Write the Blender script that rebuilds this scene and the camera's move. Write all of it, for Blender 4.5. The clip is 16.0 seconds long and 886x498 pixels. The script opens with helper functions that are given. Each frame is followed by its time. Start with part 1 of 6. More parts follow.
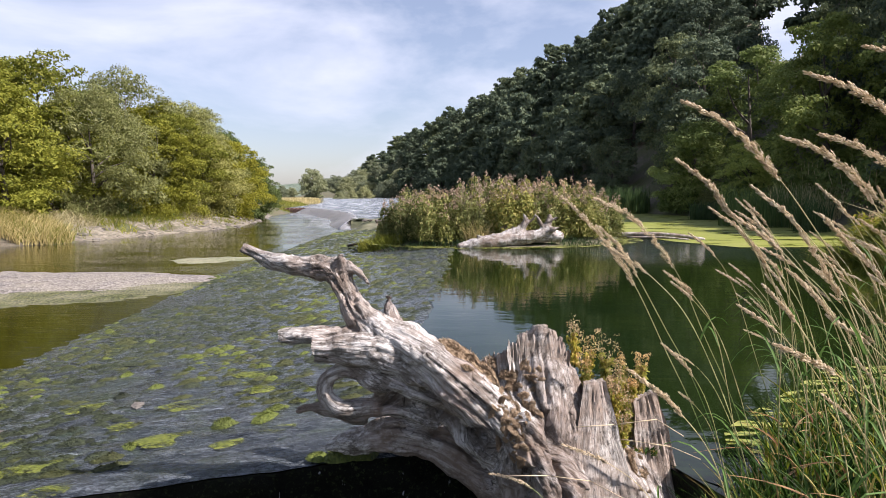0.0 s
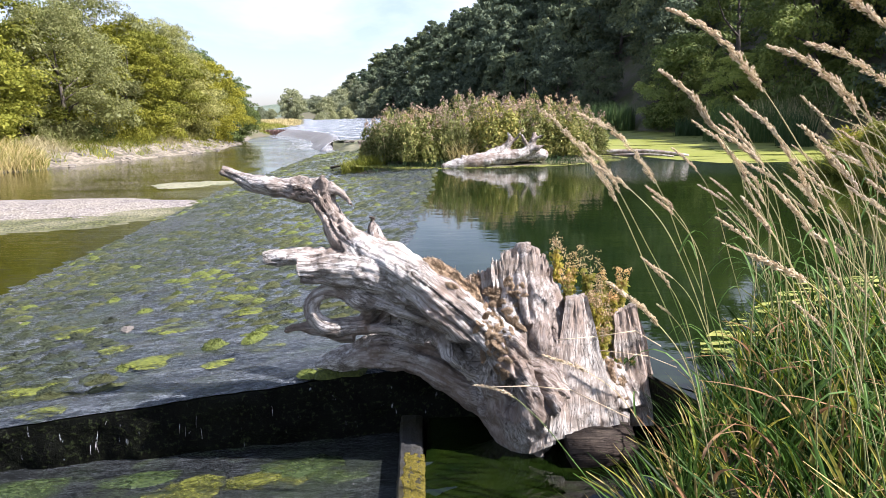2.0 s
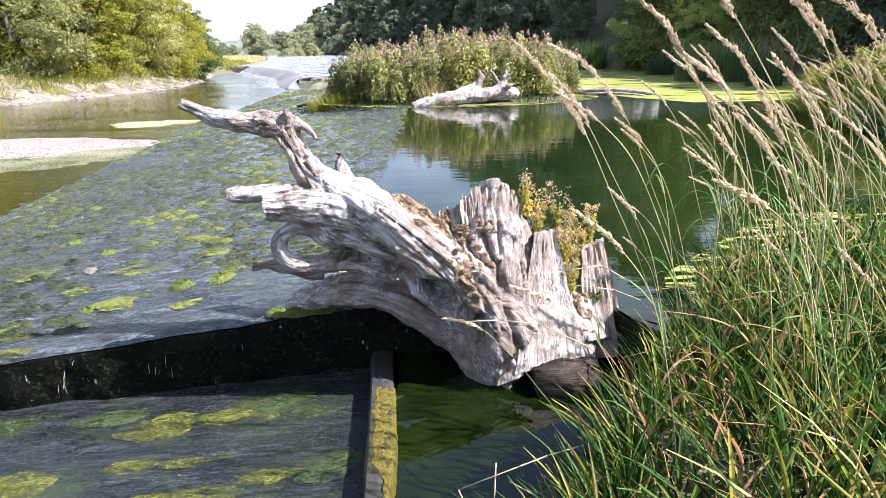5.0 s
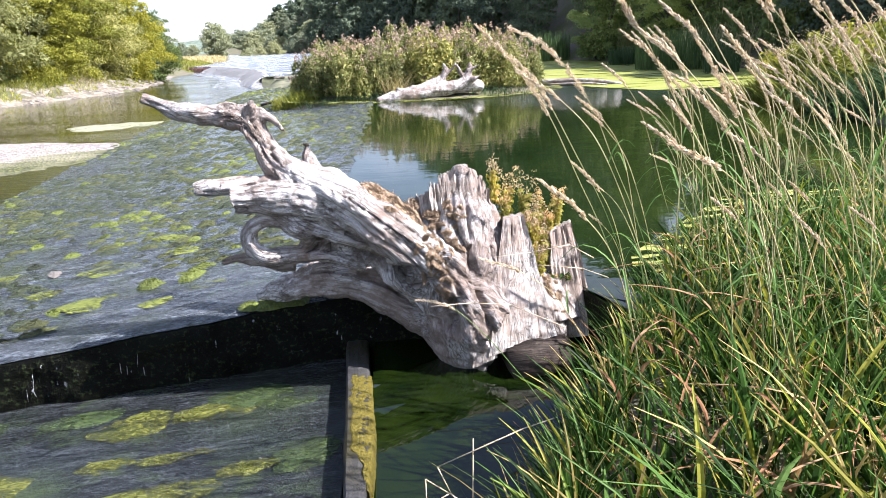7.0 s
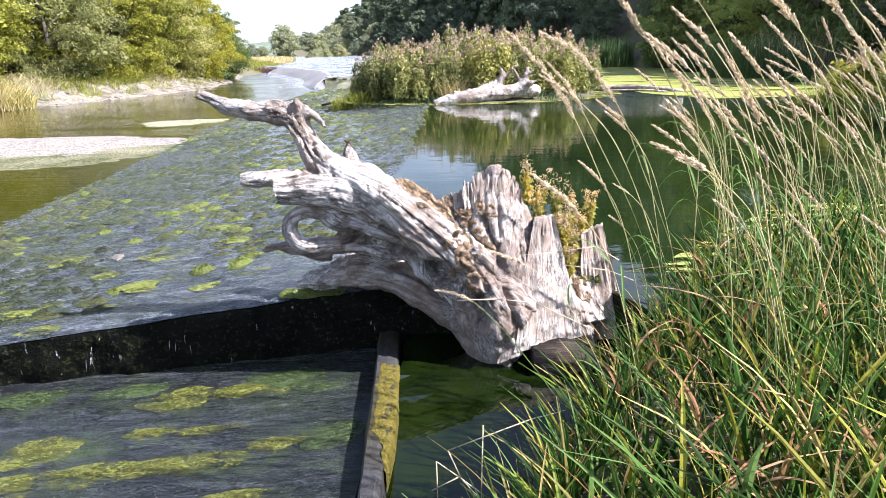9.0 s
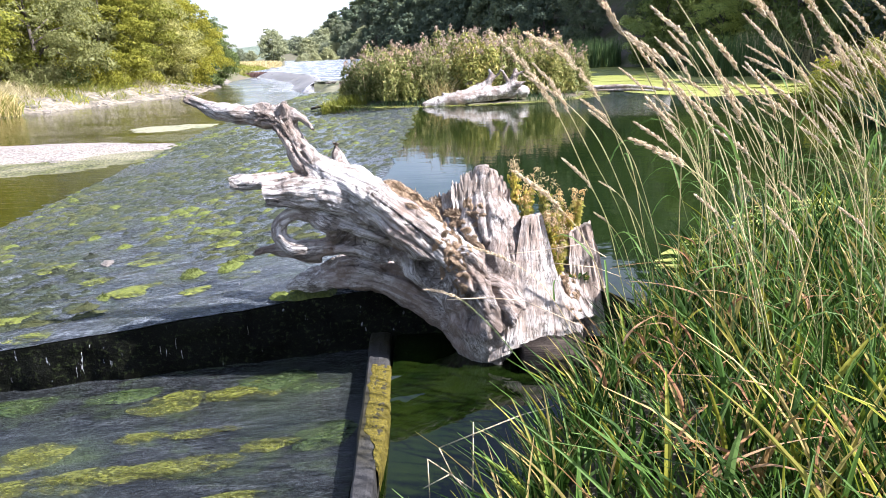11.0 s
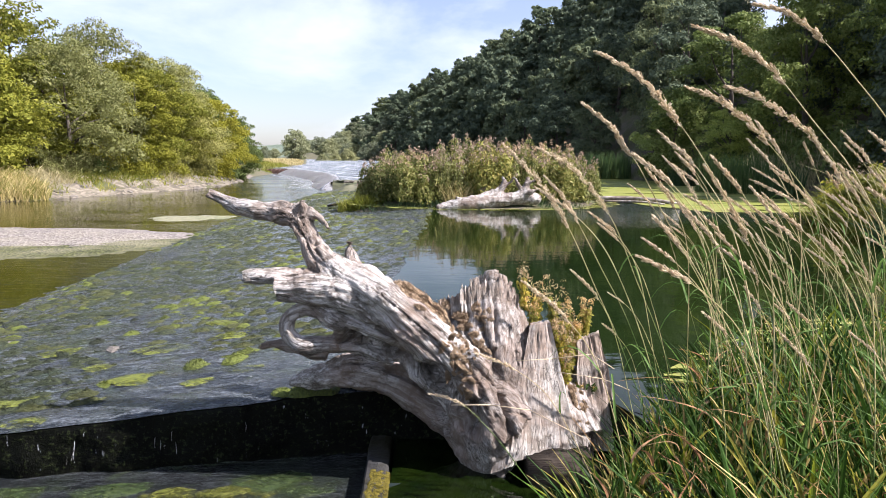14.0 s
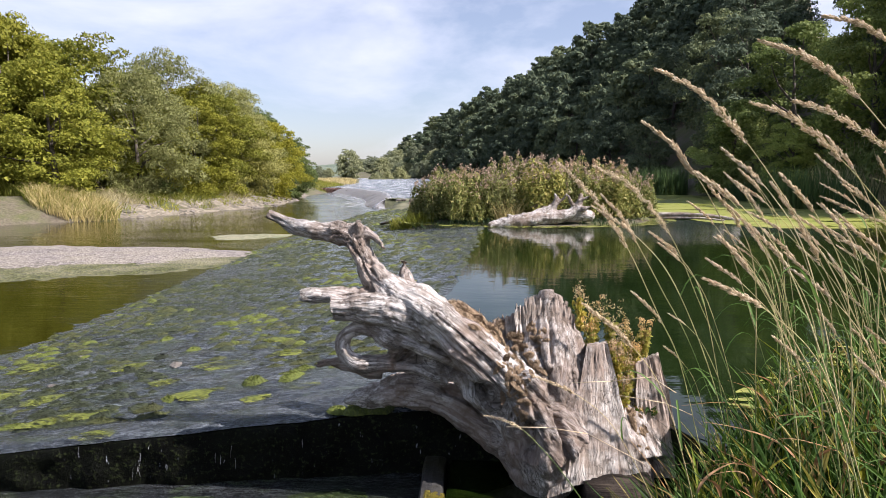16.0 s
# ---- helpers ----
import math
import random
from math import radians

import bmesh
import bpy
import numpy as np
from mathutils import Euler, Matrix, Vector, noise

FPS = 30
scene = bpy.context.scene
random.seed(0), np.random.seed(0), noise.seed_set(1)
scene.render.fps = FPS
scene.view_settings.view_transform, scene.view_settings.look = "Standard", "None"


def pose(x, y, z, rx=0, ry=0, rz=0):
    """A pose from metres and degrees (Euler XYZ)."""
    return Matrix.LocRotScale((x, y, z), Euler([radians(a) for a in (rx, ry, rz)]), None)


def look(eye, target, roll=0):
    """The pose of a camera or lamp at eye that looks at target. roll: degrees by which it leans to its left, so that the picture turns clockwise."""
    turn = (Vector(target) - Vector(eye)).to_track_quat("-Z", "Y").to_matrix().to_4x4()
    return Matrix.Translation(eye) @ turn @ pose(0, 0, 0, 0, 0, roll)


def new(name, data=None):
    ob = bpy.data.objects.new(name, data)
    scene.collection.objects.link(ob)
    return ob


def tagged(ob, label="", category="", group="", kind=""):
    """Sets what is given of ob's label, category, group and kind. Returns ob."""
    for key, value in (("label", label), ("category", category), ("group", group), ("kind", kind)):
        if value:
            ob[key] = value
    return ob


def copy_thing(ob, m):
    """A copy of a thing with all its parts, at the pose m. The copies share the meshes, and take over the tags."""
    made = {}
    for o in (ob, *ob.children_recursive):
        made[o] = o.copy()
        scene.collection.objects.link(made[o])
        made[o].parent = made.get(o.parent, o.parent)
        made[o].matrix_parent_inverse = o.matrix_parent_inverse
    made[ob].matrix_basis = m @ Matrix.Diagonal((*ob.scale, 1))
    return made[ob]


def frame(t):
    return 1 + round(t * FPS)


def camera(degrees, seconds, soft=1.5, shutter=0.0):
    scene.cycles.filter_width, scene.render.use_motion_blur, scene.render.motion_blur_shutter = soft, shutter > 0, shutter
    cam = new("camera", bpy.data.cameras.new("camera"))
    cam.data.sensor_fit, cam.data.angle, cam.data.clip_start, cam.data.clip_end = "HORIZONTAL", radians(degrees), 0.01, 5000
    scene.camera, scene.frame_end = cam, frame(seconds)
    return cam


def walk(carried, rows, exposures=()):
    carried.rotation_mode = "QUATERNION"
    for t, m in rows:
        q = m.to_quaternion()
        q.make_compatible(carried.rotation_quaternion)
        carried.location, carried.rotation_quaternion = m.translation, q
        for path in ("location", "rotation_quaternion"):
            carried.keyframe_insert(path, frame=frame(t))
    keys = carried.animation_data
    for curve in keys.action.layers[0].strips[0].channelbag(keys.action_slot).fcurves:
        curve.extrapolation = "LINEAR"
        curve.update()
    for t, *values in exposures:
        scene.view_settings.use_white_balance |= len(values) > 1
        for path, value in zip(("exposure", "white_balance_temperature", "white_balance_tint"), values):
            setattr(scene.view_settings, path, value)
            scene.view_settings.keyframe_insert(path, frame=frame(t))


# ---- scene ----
cam = camera(70.9, 16.0, soft=0.7)
PATH = [
    (0, (0.261, 0.31, 1.928), (0.171, 2.3, 1.751), -0.5),
    (0.5, (0.264, 0.303, 1.926), (0.181, 2.286, 1.679), -0.7),
    (1, (0.263, 0.305, 1.924), (0.198, 2.283, 1.639), -0.5),
    (1.5, (0.271, 0.308, 1.918), (0.221, 2.273, 1.551), -0.7),
    (2, (0.272, 0.311, 1.916), (0.227, 2.264, 1.488), -1.3),
    (2.5, (0.268, 0.309, 1.915), (0.238, 2.248, 1.425), -1.0),
    (3, (0.268, 0.309, 1.911), (0.277, 2.238, 1.383), -0.5),
    (3.5, (0.266, 0.314, 1.903), (0.301, 2.231, 1.333), -0.3),
    (4, (0.27, 0.325, 1.899), (0.291, 2.23, 1.29), -1.2),
    (6.5, (0.3, 0.314, 1.832), (0.407, 2.215, 1.219), -1.2),
    (7, (0.285, 0.262, 1.825), (0.42, 2.156, 1.199), -2.3),
    (7.5, (0.342, 0.209, 1.819), (0.401, 2.111, 1.202), -0.6),
    (8, (0.398, 0.17, 1.817), (0.381, 2.075, 1.208), -0.8),
    (10.5, (0.468, 0.057, 1.809), (0.432, 1.961, 1.198), -2.0),
    (11, (0.472, 0.072, 1.808), (0.458, 1.979, 1.204), -2.2),
    (11.5, (0.472, 0.06, 1.81), (0.445, 1.969, 1.216), -2.1),
    (12, (0.475, 0.063, 1.816), (0.421, 1.982, 1.257), -1.5),
    (12.5, (0.471, 0.055, 1.817), (0.418, 1.998, 1.347), -0.6),
    (13, (0.48, 0.071, 1.833), (0.438, 2.036, 1.465), -0.6),
    (13.5, (0.479, 0.054, 1.83), (0.458, 2.032, 1.529), 0.2),
    (14, (0.474, 0.051, 1.832), (0.435, 2.029, 1.541), 0.4),
    (14.5, (0.475, 0.052, 1.835), (0.424, 2.03, 1.546), 0.3),
    (15, (0.463, 0.071, 1.839), (0.377, 2.05, 1.56), 0.2),
    (15.5, (0.457, 0.062, 1.845), (0.29, 2.042, 1.613), -0.3),
    (16, (0.45, 0.057, 1.846), (0.247, 2.033, 1.61), -0.3),
]
EXPOSURES = [(t, stops, kelvin, 22) for t, stops, kelvin in ((0.0, 0.99, 6350), (1.0, 1.13, 6230), (2.0, 1.49, 6100), (4.0, 1.88, 5900), (8.0, 1.86, 5900), (12.0, 1.82, 5900), (13.5, 1.45, 6100), (15.0, 1.14, 6300), (16.0, 1.04, 6330))]
walk(cam, [(t, look(eye, target, roll)) for t, eye, target, roll in PATH], EXPOSURES)

# ---------------------------------------------------------------- world and sun
SUN_EL, SUN_AZ = radians(46), radians(-14)   # azimuth counted from +x towards +y
to_sun = Vector((math.cos(SUN_EL) * math.cos(SUN_AZ), math.cos(SUN_EL) * math.sin(SUN_AZ), math.sin(SUN_EL)))
world = bpy.data.worlds.new("world")
scene.world = world
world.use_nodes = True
wt = world.node_tree
wt.nodes.clear()
w_out = wt.nodes.new("ShaderNodeOutputWorld")
w_bg = wt.nodes.new("ShaderNodeBackground")
w_sky = wt.nodes.new("ShaderNodeTexSky")
w_sky.sky_type, w_sky.sun_disc = "NISHITA", False
w_sky.sun_elevation, w_sky.sun_rotation = SUN_EL, radians(90) - SUN_AZ
w_sky.dust_density, w_sky.air_density = 1.2, 1.0
w_co = wt.nodes.new("ShaderNodeTexCoord")
w_map = wt.nodes.new("ShaderNodeMapping")
w_map.inputs["Scale"].default_value = (1.0, 1.0, 2.6)
w_map.inputs["Location"].default_value = (0.35, 0.2, 0.1)
w_n1 = wt.nodes.new("ShaderNodeTexNoise")
w_n1.inputs["Scale"].default_value, w_n1.inputs["Detail"].default_value, w_n1.inputs["Roughness"].default_value = 2.3, 7, 0.55
w_n1.inputs["Distortion"].default_value = 0.3
w_rmp = wt.nodes.new("ShaderNodeValToRGB")
w_rmp.color_ramp.elements[0].position, w_rmp.color_ramp.elements[0].color = 0.40, (0.18, 0.18, 0.18, 1)
w_rmp.color_ramp.elements[1].position, w_rmp.color_ramp.elements[1].color = 0.66, (0.95, 0.95, 0.95, 1)
w_sep = wt.nodes.new("ShaderNodeSeparateXYZ")
w_up = wt.nodes.new("ShaderNodeMapRange")
for key, value in (("From Min", 0.30), ("From Max", 0.62), ("To Min", 1.0), ("To Max", 0.22)):
    w_up.inputs[key].default_value = value
w_mul = wt.nodes.new("ShaderNodeMath")
w_mul.operation = "MULTIPLY"
w_mix = wt.nodes.new("ShaderNodeMix")
w_mix.data_type = "RGBA"
w_mix.inputs["B"].default_value = (6.4, 7.0, 7.75, 1)
w_bg.inputs["Strength"].default_value = 0.073
wt.links.new(w_co.outputs["Generated"], w_map.inputs["Vector"])
wt.links.new(w_map.outputs["Vector"], w_n1.inputs["Vector"])
wt.links.new(w_n1.outputs["Fac"], w_rmp.inputs["Fac"])
wt.links.new(w_co.outputs["Generated"], w_sep.inputs[0])
wt.links.new(w_sep.outputs["Z"], w_up.inputs["Value"])
wt.links.new(w_rmp.outputs["Color"], w_mul.inputs[0])
wt.links.new(w_up.outputs["Result"], w_mul.inputs[1])
wt.links.new(w_mul.outputs[0], w_mix.inputs["Factor"])
wt.links.new(w_sky.outputs["Color"], w_mix.inputs["A"])
wt.links.new(w_mix.outputs["Result"], w_bg.inputs["Color"])
wt.links.new(w_bg.outputs["Background"], w_out.inputs["Surface"])

sun = new("sun", bpy.data.lights.new("sun", "SUN"))
sun.data.energy, sun.data.angle, sun.data.color = 5.0, radians(0.6), (1.0, 0.96, 0.90)
sun.matrix_basis = look(to_sun * 50, (0, 0, 0))


# ---------------------------------------------------------------- materials
class Mat:
    """A node material with short ways to add noise, ramps, mixes and bumps."""

    def __init__(self, name):
        self.m = bpy.data.materials.new(name)
        self.m.use_nodes = True
        self.t = self.m.node_tree
        self.b = self.t.nodes["Principled BSDF"]
        self.out = self.t.nodes["Material Output"]
        self.co = self.t.nodes.new("ShaderNodeTexCoord")

    def node(self, kind, **values):
        n = self.t.nodes.new(kind)
        for key, value in values.items():
            n.inputs[key.replace("_", " ")].default_value = value
        return n

    def link(self, a, b):
        self.t.links.new(a, b)

    def coords(self, scale=(1, 1, 1), rot=(0, 0, 0), source=None):
        n = self.node("ShaderNodeMapping")
        n.inputs["Scale"].default_value, n.inputs["Rotation"].default_value = scale, rot
        self.link(source or self.co.outputs["Object"], n.inputs["Vector"])
        return n.outputs["Vector"]

    def noise(self, scale, detail=4, rough=0.55, vec=None, distort=0.0):
        n = self.node("ShaderNodeTexNoise", Scale=scale, Detail=detail, Roughness=rough, Distortion=distort)
        self.link(vec or self.co.outputs["Object"], n.inputs["Vector"])
        return n.outputs["Fac"]

    def voronoi(self, scale, vec=None, out="Distance"):
        n = self.node("ShaderNodeTexVoronoi", Scale=scale)
        self.link(vec or self.co.outputs["Object"], n.inputs["Vector"])
        return n.outputs[out]

    def voronoi_edge(self, scale, vec=None):
        n = self.node("ShaderNodeTexVoronoi", Scale=scale)
        n.feature = "DISTANCE_TO_EDGE"
        self.link(vec or self.co.outputs["Object"], n.inputs["Vector"])
        return n.outputs["Distance"]

    def ramp(self, fac, *stops):
        n = self.node("ShaderNodeValToRGB")
        el = n.color_ramp.elements
        while len(el) < len(stops):
            el.new(0.5)
        for e, (p, c) in zip(el, stops):
            e.position = p
            e.color = (*c, 1) if isinstance(c, tuple) else (c, c, c, 1)
        self.link(fac, n.inputs["Fac"])
        return n.outputs["Color"]

    def mix(self, fac, a, b, kind="MIX"):
        n = self.node("ShaderNodeMix")
        n.data_type, n.blend_type = "RGBA", kind
        for key, v in (("Factor", fac), ("A", a), ("B", b)):
            sock = [s for s in n.inputs if s.name == key and (s.type == "RGBA" or key == "Factor" and s.type == "VALUE")][0]
            if isinstance(v, (tuple, float, int)):
                sock.default_value = (*v, 1) if isinstance(v, tuple) else v
            else:
                self.link(v, sock)
        return [s for s in n.outputs if s.type == "RGBA"][0]

    def math(self, op, a, b=0.0):
        n = self.node("ShaderNodeMath")
        n.operation = op
        for sock, v in zip(n.inputs, (a, b)):
            if isinstance(v, (int, float)):
                sock.default_value = v
            else:
                self.link(v, sock)
        return n.outputs[0]

    def bump(self, height, strength=0.5, distance=0.02):
        n = self.node("ShaderNodeBump", Strength=strength, Distance=distance)
        self.link(height, n.inputs["Height"])
        old = self.b.inputs["Normal"].links
        if old:
            self.link(old[0].from_socket, n.inputs["Normal"])
        self.link(n.outputs["Normal"], self.b.inputs["Normal"])

    def color(self, c):
        if isinstance(c, tuple):
            self.b.inputs["Base Color"].default_value = (*c, 1)
        else:
            self.link(c, self.b.inputs["Base Color"])

    def gloss(self, rough, ior=None, spec=None):
        if isinstance(rough, (int, float)):
            self.b.inputs["Roughness"].default_value = rough
        else:
            self.link(rough, self.b.inputs["Roughness"])
        if ior:
            self.b.inputs["IOR"].default_value = ior
        if spec is not None:
            self.b.inputs["Specular IOR Level"].default_value = spec

    def island(self):
        return self.node("ShaderNodeNewGeometry").outputs["Random Per Island"]

    def object_random(self):
        return self.node("ShaderNodeObjectInfo").outputs["Random"]

    def thin(self, share, tint):
        """Lets part of the light through, as leaves do."""
        tr = self.node("ShaderNodeBsdfTranslucent")
        if isinstance(tint, tuple):
            tr.inputs["Color"].default_value = (*tint, 1)
        else:
            self.link(tint, tr.inputs["Color"])
        mx = self.node("ShaderNodeMixShader", Fac=share)
        self.link(self.b.outputs[0], mx.inputs[1])
        self.link(tr.outputs[0], mx.inputs[2])
        self.link(mx.outputs[0], self.out.inputs["Surface"])


def leaf_material(name, dark, mid, light, share=0.3, rough=0.55, tone=0.5):
    m = Mat(name)
    r = m.ramp(m.island(), (0.0, dark), (0.55, mid), (1.0, light))
    big = m.noise(0.5, 2)
    c = m.mix(m.math("MULTIPLY", big, tone), r, mid)
    shade = m.ramp(m.object_random(), (0.0, (0.70, 0.72, 0.75)), (0.6, (1.0, 1.0, 1.0)), (1.0, (1.28, 1.18, 0.95)))
    c = m.mix(1.0, c, shade, "MULTIPLY")
    m.color(c)
    m.gloss(rough, spec=0.25)
    m.thin(share, c)
    return m.m


def bark_material(name, a, b):
    m = Mat(name)
    v = m.coords((1, 1, 0.2))
    n = m.noise(14, 5, 0.6, v)
    m.color(m.ramp(n, (0.3, a), (0.7, b)))
    m.gloss(0.9)
    m.bump(n, 0.7, 0.02)
    return m.m


leaf_hill = leaf_material("hill_leaf", (0.068, 0.098, 0.066), (0.112, 0.148, 0.088), (0.165, 0.195, 0.10), 0.25, 0.9)
leaf_hill_light = leaf_material("hill_leaf_light", (0.085, 0.125, 0.034), (0.15, 0.20, 0.052), (0.23, 0.27, 0.085), 0.4, 0.7)
leaf_willow = leaf_material("willow_leaf", (0.16, 0.175, 0.055), (0.25, 0.265, 0.085), (0.34, 0.335, 0.13), 0.42)
leaf_ash = leaf_material("ash_leaf", (0.13, 0.155, 0.018), (0.23, 0.245, 0.030), (0.34, 0.325, 0.05), 0.44, 0.7)
leaf_yellow = leaf_material("yellow_leaf", (0.16, 0.175, 0.018), (0.28, 0.285, 0.030), (0.40, 0.375, 0.055), 0.44, 0.7)
leaf_balsam = leaf_material("balsam_leaf", (0.07, 0.10, 0.026), (0.23, 0.25, 0.070), (0.44, 0.385, 0.16), 0.36)
flower_head = leaf_material("dry_flower_head", (0.28, 0.19, 0.13), (0.42, 0.31, 0.22), (0.54, 0.44, 0.30), 0.3)
leaf_reed = leaf_material("reed_leaf", (0.04, 0.085, 0.03), (0.075, 0.13, 0.045), (0.13, 0.18, 0.07), 0.3)
leaf_sedge = leaf_material("sedge_leaf", (0.12, 0.15, 0.018), (0.25, 0.27, 0.035), (0.42, 0.38, 0.085), 0.4)
leaf_straw = leaf_material("straw_leaf", (0.32, 0.28, 0.13), (0.49, 0.43, 0.22), (0.62, 0.55, 0.33), 0.4)
bark_dark = bark_material("tree_bark", (0.035, 0.028, 0.02), (0.12, 0.10, 0.08))


def grass_material():
    m = Mat("bank_grass")
    r = m.ramp(m.island(), (0.0, (0.014, 0.034, 0.005)), (0.28, (0.036, 0.086, 0.012)), (0.50, (0.080, 0.160, 0.024)), (0.64, (0.13, 0.215, 0.060)),
               (0.73, (0.16, 0.215, 0.018)), (0.82, (0.27, 0.265, 0.032)), (0.92, (0.44, 0.35, 0.13)), (1.0, (0.27, 0.15, 0.06)))
    v = m.noise(40, 3)
    c = m.mix(0.35, r, m.mix(1.0, r, m.ramp(v, (0.3, 0.5), (0.7, 1.3)), "MULTIPLY"))
    m.color(c)
    m.gloss(0.6, spec=0.18)
    m.thin(0.36, c)
    return m.m


def seed_material():
    m = Mat("grass_seed")
    c = m.ramp(m.island(), (0.0, (0.40, 0.30, 0.17)), (0.5, (0.66, 0.54, 0.36)), (1.0, (0.82, 0.72, 0.54)))
    m.color(c)
    m.gloss(0.75, spec=0.2)
    m.thin(0.3, c)
    return m.m


def stem_material():
    m = Mat("grass_stem")
    c = m.ramp(m.object_random(), (0.0, (0.44, 0.35, 0.17)), (0.6, (0.50, 0.41, 0.21)), (1.0, (0.27, 0.30, 0.09)))
    c = m.mix(0.3, c, m.ramp(m.noise(30), (0.3, (0.24, 0.17, 0.08)), (0.7, (0.62, 0.52, 0.28))))
    up = m.node("ShaderNodeSeparateXYZ")
    m.link(m.co.outputs["Object"], up.inputs[0])
    m.color(m.mix(m.ramp(up.outputs["Z"], (0.45, 1.0), (0.95, 0.0)), c, (0.085, 0.14, 0.035)))
    m.gloss(0.5, spec=0.3)
    return m.m


grass_blade, seed_mat, stem_mat = grass_material(), seed_material(), stem_material()


def ground_material():
    m = Mat("ground")
    n = m.noise(0.5, 6, 0.6)
    f = m.noise(9, 6, 0.65)
    g = m.ramp(f, (0.25, (0.035, 0.045, 0.014)), (0.5, (0.075, 0.085, 0.028)), (0.75, (0.15, 0.13, 0.055)))
    d = m.ramp(f, (0.25, (0.05, 0.04, 0.025)), (0.75, (0.17, 0.145, 0.10)))
    m.color(m.mix(m.ramp(n, (0.42, 0.0), (0.6, 1.0)), g, d))
    m.gloss(0.95)
    m.bump(f, 0.8, 0.06)
    return m.m


def gravel_material(name, lo, mid, hi, scale=28):
    m = Mat(name)
    v = m.voronoi(scale, out="Color")
    d = m.voronoi(scale)
    big = m.noise(0.9, 4)
    c = m.ramp(v, (0.1, lo), (0.5, mid), (0.95, hi))
    c = m.mix(m.ramp(big, (0.35, 0.0), (0.7, 0.45)), c, (0.30, 0.27, 0.19))
    m.color(c)
    m.gloss(0.85)
    m.bump(d, 1.0, 0.03)
    return m.m


def pool_material():
    m = Mat("still_water")
    geo = m.node("ShaderNodeNewGeometry").outputs["Position"]
    c = m.ramp(m.noise(0.35, 4), (0.3, (0.004, 0.010, 0.002)), (0.7, (0.012, 0.021, 0.004)))
    m.color(c)
    m.gloss(0.035, 1.333)
    sep = m.node("ShaderNodeSeparateXYZ")
    m.link(geo, sep.inputs[0])
    band = m.math("MULTIPLY", m.ramp(m.math("DIVIDE", sep.outputs["Y"], 40.0), (0.40, 0.0), (0.56, 1.0), (0.62, 1.0), (0.78, 0.0)),
                  m.ramp(m.math("DIVIDE", sep.outputs["X"], 20.0), (0.14, 0.0), (0.24, 1.0)))
    rip = m.noise(5.0, 3, 0.6, m.coords((0.8, 1.4, 1)))
    rip2 = m.noise(1.2, 3, 0.5, m.coords((0.6, 1.6, 1)))
    m.bump(rip2, 0.10, 0.04)
    m.bump(m.math("MULTIPLY", rip, band), 1.0, 0.08)
    m.bump(rip, 0.05, 0.02)
    return m.m


def river_material():
    m = Mat("river_water")
    c = m.ramp(m.noise(0.2, 4, 0.6), (0.3, (0.012, 0.013, 0.001)), (0.7, (0.034, 0.032, 0.004)))
    m.color(c)
    where = m.ramp(m.noise(0.12, 4, 0.6, m.coords((0.5, 1.5, 1), (0, 0, 0.3))), (0.40, 0.15), (0.60, 1.0))
    pos = m.node("ShaderNodeSeparateXYZ")
    m.link(m.node("ShaderNodeNewGeometry").outputs["Position"], pos.inputs[0])
    broken = m.ramp(m.math("DIVIDE", pos.outputs["Y"], 100.0), (0.34, 0.0), (0.60, 1.0))
    calm = m.ramp(m.noise(0.16, 5, 0.65, m.coords((0.35, 1.5, 1), (0, 0, 0.12))), (0.40, 0.25), (0.52, 1.0))
    m.gloss(m.math("ADD", 0.03, m.math("MULTIPLY", m.math("MULTIPLY", broken, calm), 0.16)), 1.333)
    m.bump(m.math("MULTIPLY", m.noise(0.3, 4, 0.6, m.coords((0.4, 1.2, 1), (0, 0, 0.2))), broken), 0.35, 0.25)
    m.bump(m.noise(0.8, 4, 0.6, m.coords((0.28, 2.0, 1), (0, 0, 0.1))), 0.16, 0.05)
    m.bump(m.math("MULTIPLY", m.noise(3.0, 4, 0.65, m.coords((0.35, 2.0, 1), (0, 0, 0.1))), where), 0.4, 0.045)
    return m.m


def dark_pool_material():
    m = Mat("dark_water")
    m.color(m.ramp(m.noise(2.0, 4), (0.35, (0.002, 0.006, 0.001)), (0.7, (0.009, 0.015, 0.002))))
    m.gloss(0.02, 1.5)
    m.bump(m.noise(3.0, 3, 0.5), 0.04, 0.02)
    return m.m


def upstream_material():
    m = Mat("upstream_water")
    n = m.noise(0.8, 8, 0.72, m.coords((0.7, 1.6, 1), (0, 0, -0.3)), 0.6)
    c = m.ramp(n, (0.40, (0.035, 0.042, 0.045)), (0.52, (0.12, 0.135, 0.14)), (0.60, (0.7, 0.72, 0.73)))
    m.color(c)
    m.gloss(0.22, 1.333)
    m.bump(n, 1.0, 0.35)
    return m.m


